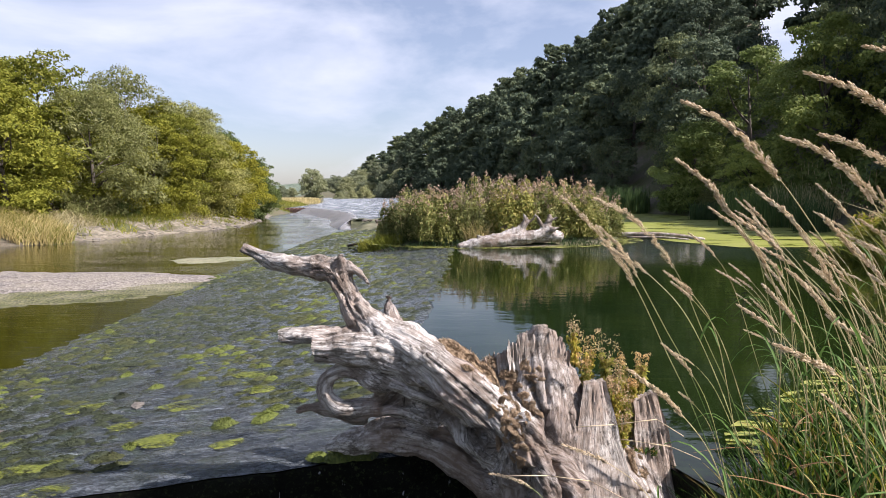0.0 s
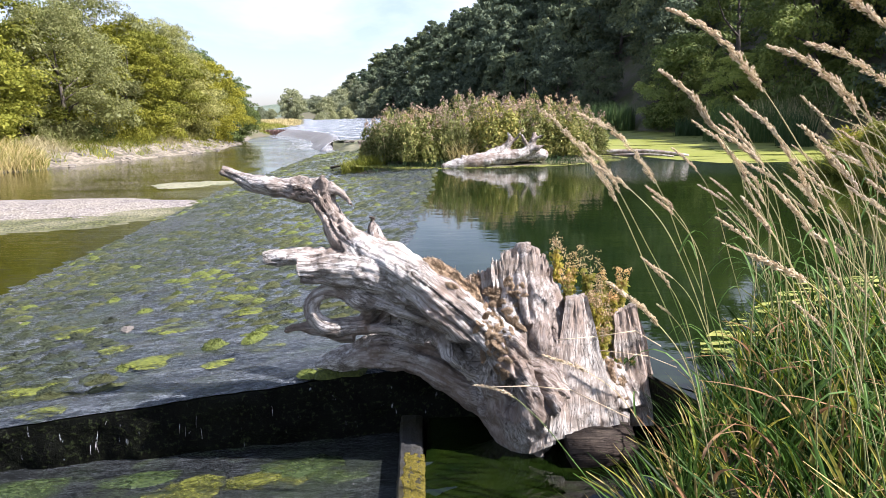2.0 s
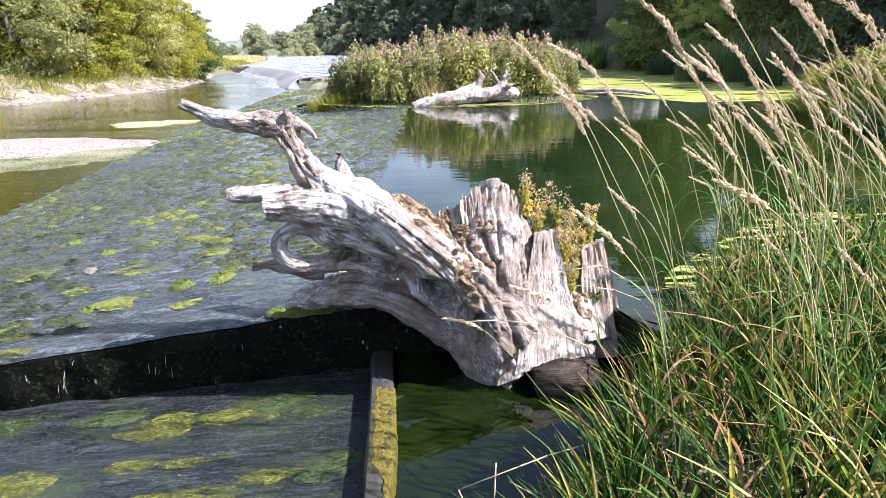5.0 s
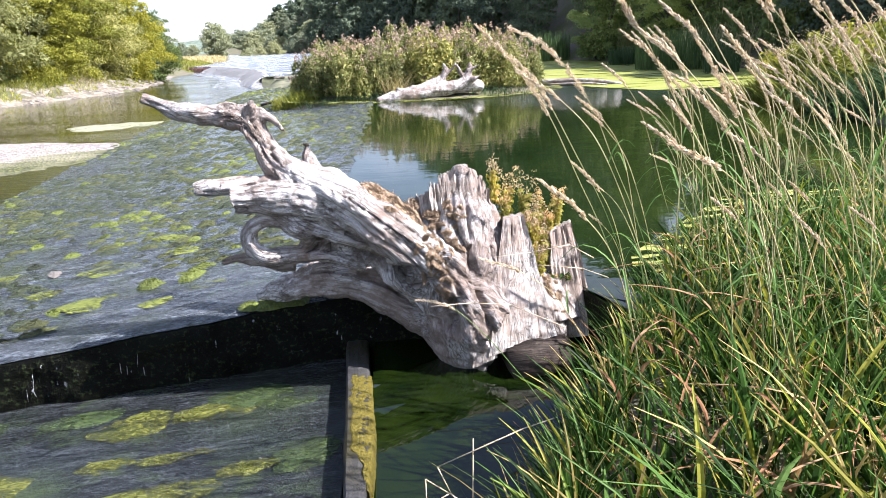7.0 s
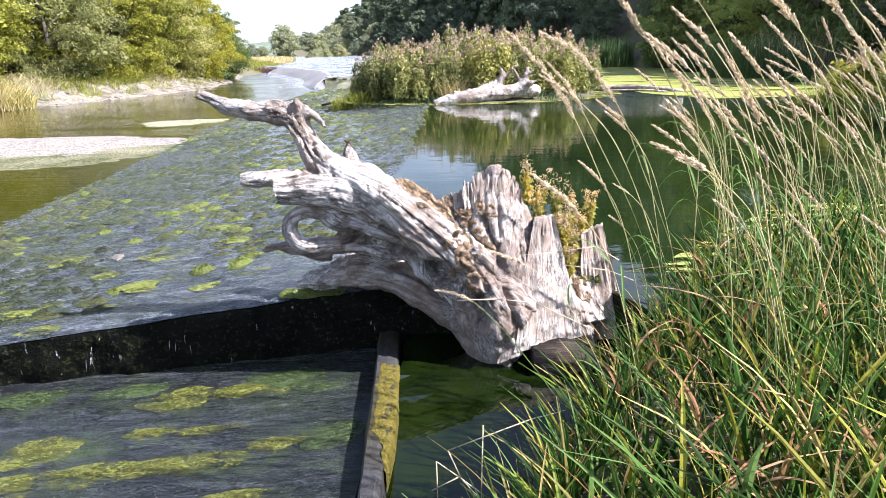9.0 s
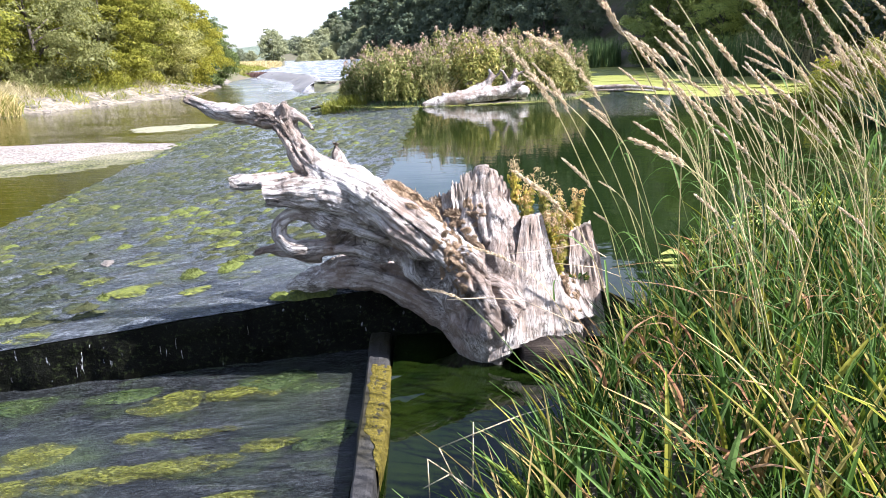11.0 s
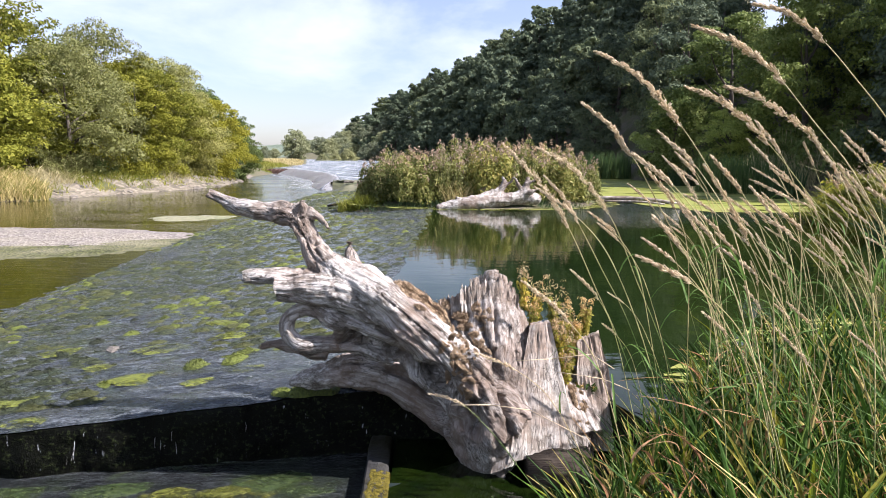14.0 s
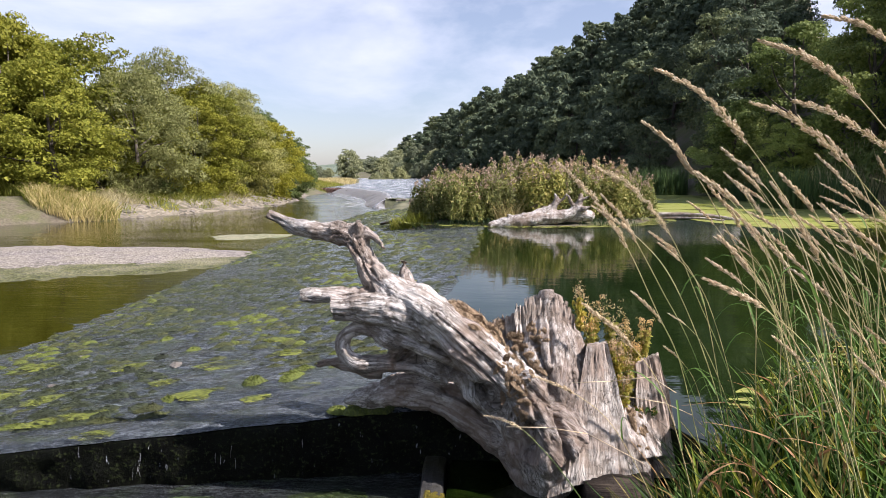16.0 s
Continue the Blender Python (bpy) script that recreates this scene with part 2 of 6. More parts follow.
def flow_material(name, dark, mid, pale, angle, gloss=0.3, film=0.0):
    """Thin fast water over a dark bed, drawn out along its way; pale paints glints into the colour."""
    m = Mat(name)
    streak = m.noise(3.2, 8, 0.66, m.coords((0.55, 3.4, 1), (0, 0, angle)), 0.5)
    fine = m.noise(22, 6, 0.7, m.coords((0.5, 2.4, 1), (0, 0, angle)), 0.5)
    lump = m.noise(7, 5, 0.65, m.coords((0.7, 1.5, 1), (0, 0, angle)), 0.8)
    big = m.noise(0.9, 4, 0.6)
    c = m.ramp(streak, (0.28, dark), (0.50, mid), (0.72, pale))
    c = m.mix(m.ramp(fine, (0.36, 0.85), (0.56, 0.0)), c, dark)
    # pale flecks: sky glints on the ripples, put into the colour
    c = m.mix(m.ramp(fine, (0.60, 0.0), (0.72, 0.7)), c, pale)
    c = m.mix(m.ramp(lump, (0.36, 0.8), (0.46, 0.0)), c, dark)
    tiny = m.noise(55, 4, 0.7, m.coords((0.6, 1.8, 1), (0, 0, angle)))
    c = m.mix(m.ramp(tiny, (0.40, 0.7), (0.5, 0.0)), c, dark)
    # the same painted glints, at a smaller size
    c = m.mix(m.ramp(tiny, (0.58, 0.0), (0.68, 0.6)), c, pale)
    c = m.mix(m.ramp(big, (0.45, 0.0), (0.7, 0.5)), c, (0.050, 0.072, 0.034))
    c = m.mix(m.ramp(m.noise(2.4, 6, 0.65, m.coords((0.8, 1.5, 1), (0, 0, angle)), 0.5), (0.52, 0.0), (0.68, 0.55)), c, (0.060, 0.088, 0.026))
    m.color(c)
    m.gloss(m.ramp(fine, (0.3, gloss * 0.6), (0.7, gloss * 1.5)), 1.33, 0.6)
    m.b.inputs["Coat Weight"].default_value, m.b.inputs["Coat Roughness"].default_value, m.b.inputs["Coat IOR"].default_value = film, 0.18, 1.33
    m.bump(streak, 0.8, 0.07)
    m.bump(lump, 0.6, 0.05)
    m.bump(fine, 1.0, 0.045)
    m.bump(tiny, 0.6, 0.012)
    return m.m


def algae_material(name, a, b, c, scale=30):
    m = Mat(name)
    n = m.noise(scale, 6, 0.7)
    r = m.ramp(n, (0.28, a), (0.5, b), (0.72, c))
    r = m.mix(1.0, r, m.ramp(m.object_random(), (0.0, 0.65), (1.0, 1.15)), "MULTIPLY")
    m.color(r)
    m.gloss(0.6, spec=0.3)
    m.bump(n, 0.9, 0.02)
    return m.m


def floating_material(scale=0.8, low=0.38):
    m = Mat("floating_algae")
    n = m.noise(scale, 7, 0.62, m.coords((0.55, 1.5, 1)), 0.5)
    f = m.noise(11, 4, 0.6)
    m.color(m.mix(m.ramp(n, (0.45, 0.0), (0.7, 1.0)), m.ramp(f, (0.3, (0.12, 0.15, 0.015)), (0.7, (0.24, 0.26, 0.03))),
                  m.ramp(f, (0.3, (0.18, 0.185, 0.04)), (0.7, (0.32, 0.31, 0.09)))))
    m.gloss(0.5)
    m.bump(f, 0.4, 0.01)
    hole = m.node("ShaderNodeBsdfTransparent")
    mx = m.node("ShaderNodeMixShader")
    m.link(m.ramp(n, (low, 0.0), (low + 0.06, 1.0)), mx.inputs["Fac"])
    m.link(hole.outputs[0], mx.inputs[1])
    m.link(m.b.outputs[0], mx.inputs[2])
    m.link(mx.outputs[0], m.out.inputs["Surface"])
    return m.m


def wood_material(name, pale, mid, dark, attribute=True):
    """Bleached, cracked driftwood whose grain follows the limbs."""
    m = Mat(name)
    if attribute:
        a = m.node("ShaderNodeAttribute")
        a.attribute_name = "grain"
        src = a.outputs["Vector"]
    else:
        src = m.co.outputs["Object"]
    grain = m.noise(1.0, 6, 0.65, m.coords((2.2, 44.0, 44.0), source=src), 0.6)
    crack = m.noise(1.0, 4, 0.6, m.coords((1.0, 13.0, 13.0), source=src), 0.9)
    lines = m.math("MULTIPLY", m.ramp(crack, (0.463, 0.0), (0.48, 1.0), (0.497, 0.0)), m.ramp(m.noise(2.6, 3), (0.42, 0.0), (0.58, 1.0)))
    patch = m.noise(6.0, 8, 0.72)
    check = m.math("MULTIPLY", m.ramp(m.voronoi_edge(1.0, m.coords((9.0, 60.0, 60.0), source=src)), (0.0, 1.0), (0.07, 0.0)), m.ramp(m.noise(3.3, 4), (0.42, 0.0), (0.6, 1.0)))
    blot = m.noise(1.7, 6, 0.6)
    c = m.ramp(grain, (0.30, tuple(v * 0.75 for v in mid)), (0.46, tuple(0.55 * a_ + 0.45 * b_ for a_, b_ in zip(mid, pale))), (0.56, pale), (0.8, tuple(min(1, v * 1.25) for v in pale)))
    c = m.mix(m.ramp(patch, (0.42, 0.9), (0.52, 0.0)), c, tuple(v * 0.8 for v in mid))
    c = m.mix(m.ramp(blot, (0.42, 0.7), (0.55, 0.0)), c, tuple(v * w for v, w in zip(mid, (0.75, 0.62, 0.55))))
    c = m.mix(m.math("MULTIPLY", lines, 0.55), c, dark)
    c = m.mix(m.math("MULTIPLY", check, 0.7), c, dark)
    rust = m.noise(2.6, 6, 0.7)
    c = m.mix(m.ramp(rust, (0.56, 0.0), (0.68, 0.3)), c, tuple(v * w for v, w in zip(mid, (1.15, 0.8, 0.6))))
    m.color(c)
    m.gloss(0.85, spec=0.25)
    m.bump(m.math("SUBTRACT", 1.0, lines), 0.8, 0.025)
    m.bump(m.math("SUBTRACT", 1.0, check), 0.7, 0.012)
    m.bump(grain, 0.7, 0.02)
    m.bump(patch, 0.5, 0.03)
    return m.m


def concrete_material(name, a, b, stain):
    m = Mat(name)
    n = m.noise(5, 6, 0.65)
    f = m.noise(45, 4, 0.6)
    c = m.ramp(n, (0.3, a), (0.7, b))
    c = m.mix(m.ramp(m.noise(2.0, 5, 0.6, m.coords((1, 1, 0.35))), (0.42, 0.0), (0.6, 0.9)), c, stain)
    m.color(c)
    m.gloss(0.65, spec=0.18)
    m.bump(f, 0.6, 0.01)
    m.bump(n, 0.6, 0.04)
    return m.m


def stone_material(name, a, b):
    m = Mat(name)
    n = m.noise(4, 6, 0.65)
    c = m.mix(1.0, m.ramp(n, (0.3, a), (0.7, b)), m.ramp(m.object_random(), (0, 0.6), (1, 1.2)), "MULTIPLY")
    m.color(c)
    m.gloss(0.8)
    m.bump(n, 0.6, 0.04)
    return m.m


def fall_material():
    m = Mat("falling_water")
    n = m.noise(1.6, 6, 0.7, m.coords((1.0, 1.0, 0.15)), 0.4)
    m.color(m.ramp(n, (0.31, (0.12, 0.14, 0.15)), (0.37, (0.72, 0.74, 0.75)), (0.44, (0.95, 0.95, 0.95))))
    m.gloss(0.35)
    m.bump(n, 0.8, 0.15)
    m.thin(0.8, (0.95, 0.95, 0.95))
    return m.m


def foam_material():
    m = Mat("foam")
    n = m.noise(1.6, 8, 0.75, m.coords((1.3, 0.8, 1)), 0.6)
    m.color(m.ramp(n, (0.4, (0.5, 0.52, 0.53)), (0.7, (0.8, 0.82, 0.83))))
    m.gloss(0.5)
    hole = m.node("ShaderNodeBsdfTransparent")
    mx = m.node("ShaderNodeMixShader")
    m.link(m.ramp(n, (0.50, 0.0), (0.66, 0.9)), mx.inputs["Fac"])
    m.link(hole.outputs[0], mx.inputs[1])
    m.link(m.b.outputs[0], mx.inputs[2])
    m.link(mx.outputs[0], m.out.inputs["Surface"])
    return m.m


def far_wood_material():
    m = Mat("far_wood")
    n = m.noise(0.09, 5, 0.6)
    m.color(m.ramp(n, (0.35, (0.10, 0.13, 0.10)), (0.65, (0.17, 0.20, 0.15))))
    m.gloss(1.0, spec=0.0)
    m.bump(m.noise(0.25, 4), 1.0, 2.0)
    return m.m


ground_mat, far_wood = ground_material(), far_wood_material()
gravel_mat = gravel_material("gravel", (0.07, 0.060, 0.052), (0.165, 0.146, 0.128), (0.32, 0.288, 0.256), 14)
shore_mat = gravel_material("shore_stones", (0.045, 0.040, 0.028), (0.12, 0.103, 0.075), (0.25, 0.215, 0.165), 5)
pool_mat, river_mat, upstream_mat, dark_pool_mat = pool_material(), river_material(), upstream_material(), dark_pool_material()
def patchy_weed(name, a, b_, c_, scale, angle, low, high):
    """Filaments of weed in broken, drawn-out patches."""
    m = Mat(name)
    pos = m.node("ShaderNodeNewGeometry").outputs["Position"]
    n = m.noise(scale, 7, 0.68, m.coords((0.75, 1.4, 1), (0, 0, angle), source=pos), 0.6)
    f = m.noise(scale * 9, 5, 0.7, m.coords((0.7, 1.5, 1), (0, 0, angle), source=pos))
    m.color(m.ramp(f, (0.3, a), (0.5, b_), (0.7, c_)))
    m.gloss(0.45, spec=0.4)
    m.bump(f, 0.8, 0.02)
    mx = m.node("ShaderNodeMixShader")
    m.link(m.ramp(m.math("ADD", m.math("MULTIPLY", n, 0.75), m.math("MULTIPLY", f, 0.25)), (low, 0.0), (high, 1.0)), mx.inputs["Fac"])
    m.link(m.node("ShaderNodeBsdfTransparent").outputs[0], mx.inputs[1])
    m.link(m.b.outputs[0], mx.inputs[2])
    m.link(mx.outputs[0], m.out.inputs["Surface"])
    return m.m


weed_patchy = patchy_weed("channel_weed", (0.03, 0.038, 0.006), (0.085, 0.095, 0.012), (0.18, 0.185, 0.03), 5.0, -0.26, 0.43, 0.60)
weed_green = patchy_weed("channel_weed_green", (0.008, 0.018, 0.005), (0.028, 0.048, 0.012), (0.07, 0.095, 0.024), 4.0, -0.26, 0.40, 0.58)
moss_patchy = patchy_weed("apron_streak_moss", (0.03, 0.040, 0.006), (0.10, 0.12, 0.014), (0.22, 0.235, 0.035), 4.0, -0.42, 0.42, 0.54)
apron_mat = flow_material("apron_flow", (0.009, 0.012, 0.014), (0.078, 0.093, 0.104), (0.30, 0.34, 0.365), -0.42, 0.25, 0.3)
channel_mat = flow_material("channel_flow", (0.008, 0.010, 0.010), (0.038, 0.043, 0.044), (0.10, 0.112, 0.118), -0.26, 0.13, 0.4)
moss_bright = algae_material("bright_moss", (0.032, 0.044, 0.008), (0.090, 0.115, 0.018), (0.20, 0.225, 0.04), 60)
moss_olive = algae_material("olive_moss", (0.016, 0.020, 0.007), (0.048, 0.056, 0.016), (0.115, 0.122, 0.036), 60)
moss_dark = algae_material("dark_moss", (0.008, 0.010, 0.007), (0.024, 0.032, 0.016), (0.07, 0.085, 0.03), 60)
moss_wall = algae_material("wall_moss", (0.040, 0.034, 0.004), (0.105, 0.086, 0.007), (0.20, 0.16, 0.016), 55)
float_mat, float_near = floating_material(), floating_material(4.5, 0.495)
mossy_rock = gravel_material("mossy_rock", (0.022, 0.028, 0.010), (0.052, 0.063, 0.022), (0.115, 0.12, 0.05), 3)
wood_pale = wood_material("bleached_wood", (0.605, 0.58, 0.535), (0.23, 0.198, 0.162), (0.028, 0.021, 0.016))
wood_slab = wood_material("split_wood", (0.64, 0.60, 0.535), (0.38, 0.33, 0.27), (0.05, 0.038, 0.028))
wood_dark = wood_material("wet_wood", (0.07, 0.055, 0.04), (0.035, 0.027, 0.02), (0.012, 0.01, 0.008), False)
moss_dry = algae_material("dry_moss", (0.14, 0.092, 0.052), (0.30, 0.21, 0.125), (0.48, 0.37, 0.24), 70)
def shaded_wall_material():
    m = Mat("shaded_wet_concrete")
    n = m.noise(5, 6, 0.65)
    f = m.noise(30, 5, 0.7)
    # near-black base: the shade below the lip is put into the colour
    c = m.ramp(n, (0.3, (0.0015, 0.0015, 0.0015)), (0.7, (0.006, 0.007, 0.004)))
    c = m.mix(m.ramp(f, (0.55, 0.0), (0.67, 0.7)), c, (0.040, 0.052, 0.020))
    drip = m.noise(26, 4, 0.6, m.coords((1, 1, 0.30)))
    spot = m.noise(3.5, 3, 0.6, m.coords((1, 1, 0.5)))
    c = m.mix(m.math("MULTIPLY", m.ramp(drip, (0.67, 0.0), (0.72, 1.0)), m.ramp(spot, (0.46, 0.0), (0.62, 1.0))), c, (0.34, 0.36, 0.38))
    m.color(c)
    m.gloss(0.5, spec=0.06)
    m.bump(f, 0.8, 0.02)
    return m.m


shaded_wet_wall = shaded_wall_material()
bare_wall = concrete_material("grey_concrete", (0.014, 0.014, 0.013), (0.062, 0.062, 0.060), (0.030, 0.027, 0.012))
stone_mat = stone_material("stone", (0.08, 0.07, 0.055), (0.24, 0.215, 0.18))
red_stone = stone_material("red_stone", (0.06, 0.03, 0.022), (0.22, 0.13, 0.10))
fall_mat = fall_material()
foam_mat = foam_material()


# ---------------------------------------------------------------- mesh helpers
def mesh(name, verts, faces, material, smooth=False):
    me = bpy.data.meshes.new(name)
    me.from_pydata(np.asarray(verts, float).tolist(), [], faces.tolist() if isinstance(faces, np.ndarray) else faces)
    me.materials.append(material)
    if smooth:
        me.shade_smooth()
    me.update()
    return me


def part(name, me, parent, label=""):
    ob = new(name, me)
    ob.parent = parent
    return tagged(ob, label)


def thing(name, label, category, group="", kind="", data=None):
    return tagged(new(name, data), label, category, group, kind)


def smoothstep(a, b, x):
    t = np.clip((np.asarray(x, float) - a) / (b - a), 0, 1)
    return t * t * (3 - 2 * t)


def grid_faces(nr, nc, wrap=False):
    i = np.arange((nr - 1) * nc).reshape(nr - 1, nc)
    if not wrap:
        i = i[:, :-1]
    j = np.arange(nc if wrap else nc - 1)
    nxt = i - j + (j + 1) % nc if wrap else i + 1
    return np.stack([i, nxt, nxt + nc, i + nc], -1).reshape(-1, 4)


def tube(points, radii, sides=10, cap=True):
    """Verts and faces of a closed tube along the given points."""
    p = np.asarray(points, float)
    r = np.asarray(radii, float)
    t = np.gradient(p, axis=0)
    t /= np.linalg.norm(t, axis=1)[:, None] + 1e-9
    ref = np.array([0.0, 1.0, 0.0]) if abs(t[0][1]) < 0.8 else np.array([1.0, 0, 0])
    verts = []
    for k in range(len(p)):
        u = ref - t[k] * (ref @ t[k])
        u /= np.linalg.norm(u)
        v = np.cross(t[k], u)
        ref = u
        a = np.linspace(0, 2 * np.pi, sides, endpoint=False)
        verts.append(p[k] + r[k] * (np.cos(a)[:, None] * u + np.sin(a)[:, None] * v))
    verts = np.concatenate(verts)
    faces = [list(f) for f in grid_faces(len(p), sides, True)]
    if cap:
        faces.append(list(range(sides))[::-1])
        faces.append([len(verts) - sides + k for k in range(sides)])
    return verts, faces


def joined(pieces):
    verts, faces, n = [], [], 0
    for v, f in pieces:
        verts.append(np.asarray(v))
        faces += [[i + n for i in q] for q in f]
        n += len(v)
    return np.concatenate(verts), faces


def smooth_path(points, per=6):
    """A Catmull-Rom line through the points (any number of columns)."""
    p = np.asarray(points, float)
    q = np.vstack([2 * p[0] - p[1], p, 2 * p[-1] - p[-2]])
    out = []
    for k in range(1, len(q) - 2):
        for s in np.arange(per) / per:
            a, b, c, d = q[k - 1 : k + 3]
            out.append(0.5 * (2 * b + (c - a) * s + (2 * a - 5 * b + 4 * c - d) * s**2 + (3 * b - a - 3 * c + d) * s**3))
    return np.array(out + [p[-1]])


def leaf_cloud(rng, centres, radii, count, size, flat=0.8, jitter=0.6, slim=0.6, three=False):
    """Leaves scattered over the skins of many lobes, of four corners or of three."""
    centres, radii = np.asarray(centres, float), np.asarray(radii, float)
    w = radii**2 / (radii**2).sum()
    k = rng.choice(len(radii), count, p=w)
    d = rng.normal(size=(count, 3))
    d /= np.linalg.norm(d, axis=1)[:, None]
    low = d[:, 2] < -0.35
    d[low, 2] *= -1
    pos = centres[k] + d * (radii[k] * rng.uniform(0.7, 1.08, count))[:, None] * np.array([1, 1, flat])
    nrm = d + rng.normal(size=(count, 3)) * jitter
    nrm /= np.linalg.norm(nrm, axis=1)[:, None]
    a = np.cross(nrm, rng.normal(size=(count, 3)))
    a /= np.linalg.norm(a, axis=1)[:, None] + 1e-9
    b = np.cross(nrm, a)
    s = size * rng.uniform(0.6, 1.35, count)[:, None]
    droop = np.array([0, 0, -0.18]) * s
    if three:
        v = np.stack([pos - a * s * 0.5 + b * s * 0.5 * slim, pos + a * s * 0.6 + droop, pos - a * s * 0.4 - b * s * 0.5 * slim], 1).reshape(-1, 3)
        return v, np.arange(count * 3).reshape(-1, 3)
    v = np.stack([pos - a * s * 0.5, pos + b * s * 0.5 * slim, pos + a * s * 0.5 + droop, pos - b * s * 0.5 * slim], 1).reshape(-1, 3)
    return v, np.arange(count * 4).reshape(-1, 4)


# ---------------------------------------------------------------- the lie of the land
LEFT_Y = [-200, 0, 20, 32, 34, 44, 51, 60, 78, 95, 130, 250, 600, 1600]
LEFT_X = [-60, -34, -30, -25, -22.5, -20.3, -18.6, -20.5, -25.0, -26.8, -28, -56, -172, -470]
RIGHT_Y = [4.6, 5.0, 6.0, 9.0, 12.0, 16.0, 20.0, 24.0, 29.0, 35.0, 47.6, 61, 100, 180, 260, 400, 600, 1600]
RIGHT_X = [1.9, 3.8, 6.4, 8.4, 9.4, 10.2, 12.0, 15.0, 18.6, 18.4, 17.8, 14.7, 8, -10, -32, -78, -140, -440]
LOW, FAR_LEVEL, LIP = -0.70, 0.45, 0.02      # lower river; river above the far fall


def left_shore(y):
    return np.interp(y, LEFT_Y, LEFT_X)


def right_shore(y):
    return np.interp(y, RIGHT_Y, RIGHT_X)


def bank_edge(y):
    """Water's edge of the near bank, on the side of the small lower pool."""
    return np.interp(y, [-1, 0.6, 1.6, 2.6, 3.4, 4.2, 4.8], [-3.0, -1.4, 0.2, 0.76, 1.25, 1.75, 2.1])


def land(x, y):
    x, y = np.asarray(x, float), np.asarray(y, float)
    up = smoothstep(60, 100, y) * 1.25
    left = left_shore(y) - x
    z_left = LOW - 0.4 + up * smoothstep(-1.5, 4, left) + (1.8 - 1.15 * smoothstep(80, 108, y)) * smoothstep(-2.0, 6, left) + 1.2 * smoothstep(9, 60, left)
    right = x - right_shore(y)
    hill = smoothstep(14, 34, y) * (1 - smoothstep(400, 520, y))
    z_right = -0.7 + 1.0 * smoothstep(-0.8, 1.2, right) + hill * ((0.62 + 0.33 * smoothstep(45, 80, y) - 0.13 * smoothstep(140, 230, y)) * np.clip(right - 0.5, 0, 30) + 0.12 * np.clip(right - 30, 0, 80))
    # a dip in the ridge, where the sky shows between the trees
    way = x / np.maximum(y, 1.0)
    dip = smoothstep(0.43, 0.47, way) * (1 - smoothstep(0.51, 0.55, way)) * smoothstep(40, 50, y)
    z_right = z_right * (1 - dip) + np.minimum(z_right, 0.19 * y) * dip
    bed = np.full_like(x, -1.6)
    z = np.maximum(bed, np.maximum(z_left, np.where(right > -1.5, z_right, -9)))
    # the near bank
    near = np.where(y < 4.9, x - bank_edge(y), -9)
    z_near = -1.15 + 1.35 * smoothstep(-0.25, 0.5, near)
    z = np.where(y < 4.9, np.maximum(np.where(x > -6, -1.6, z), z_near), z)
    # the island
    e = ((x - 1.75) / 5.05) ** 2 + ((y - 26.2) / 3.9) ** 2
    z = np.maximum(z, np.where(e < 1.6, 0.35 - 0.42 * e, -9))
    return z


def axis(marks):
    return np.concatenate([np.linspace(a, b, n, endpoint=False) for a, b, n in marks])


gx = axis([(-1500, -200, 10), (-200, -60, 16), (-60, -10, 56), (-10, 12, 90), (12, 60, 48), (60, 200, 14), (200, 1500, 10)])
gy = axis([(-300, -10, 8), (-10, 8, 84), (8, 40, 64), (40, 120, 48), (120, 300, 28), (300, 2500, 16)])
X, Y = np.meshgrid(gx, gy)
Zg = land(X, Y)
rough = np.array([noise.noise((a * 0.9, b * 0.9, 0.0)) for a, b in zip(X.ravel(), Y.ravel())]).reshape(X.shape)
Zg = Zg + np.where(Zg > -0.8, rough * np.where(np.abs(X) < 60, 0.10, 0.6), 0)
me = mesh("ground", np.stack([X, Y, Zg], -1).reshape(-1, 3), grid_faces(*X.shape), ground_mat, True)
tagged(new("ground", me), "grassy earth banks and wooded hillside beside the river", "ground", kind="structure")


def sheet(name, xs, ys, zf, material, label, category, smooth=True):
    """A surface over a grid given by rows of x for each y."""
    xs, ys, zf = np.broadcast_arrays(xs, ys, zf)
    v = np.stack([xs, ys, zf], -1).reshape(-1, 3)
    ob = new(name, mesh(name, v, grid_faces(*xs.shape), material, smooth))
    return tagged(ob, label, category, kind="structure")


# ---------------------------------------------------------------- water and weir
CREST, TOE = -0.42, -7.9


def step_line(x):
    """Where the apron breaks off towards the near channel."""
    return 4.83 + 0.072 * np.clip(x, -9, 0.2)


def toe_line(y):
    """Where the apron dips under the lower river."""
    return np.interp(y, [4, 8, 10, 13.5, 19, 24, 49], [-6.35, -6.67, -6.93, -7.25, -8.0, -8.45, -9.4])


def apron_z(x, y=6.0):
    return np.minimum(0.012, -0.70 * (CREST - x) / (CREST - toe_line(y)))


ny, nx = 190, 130
s = np.linspace(0, 1, ny)[:, None]
xx = np.linspace(TOE, 0.1, nx)[None, :] * np.ones((ny, 1))
y0 = step_line(xx)
yy = y0 + (49.0 - y0) * (0.18 * s + 0.82 * s**2.4)
n1 = np.array([noise.noise((a * 1.6, b * 5.0, 1.0)) + 0.6 * noise.noise((a * 4.5, b * 9.0, 4.0)) for a, b in zip(xx.ravel(), yy.ravel())]).reshape(xx.shape)
xx = np.where(xx < -6, -6 + (xx + 6) * (1.0 + 0.9 * smoothstep(10, 26, yy)), xx)
wob = np.array([0.03 * noise.noise((a * 2.1, 3.0, 0.0)) + 0.014 * noise.noise((a * 7.0, 5.0, 0.0)) for a in xx[0]])[None, :]
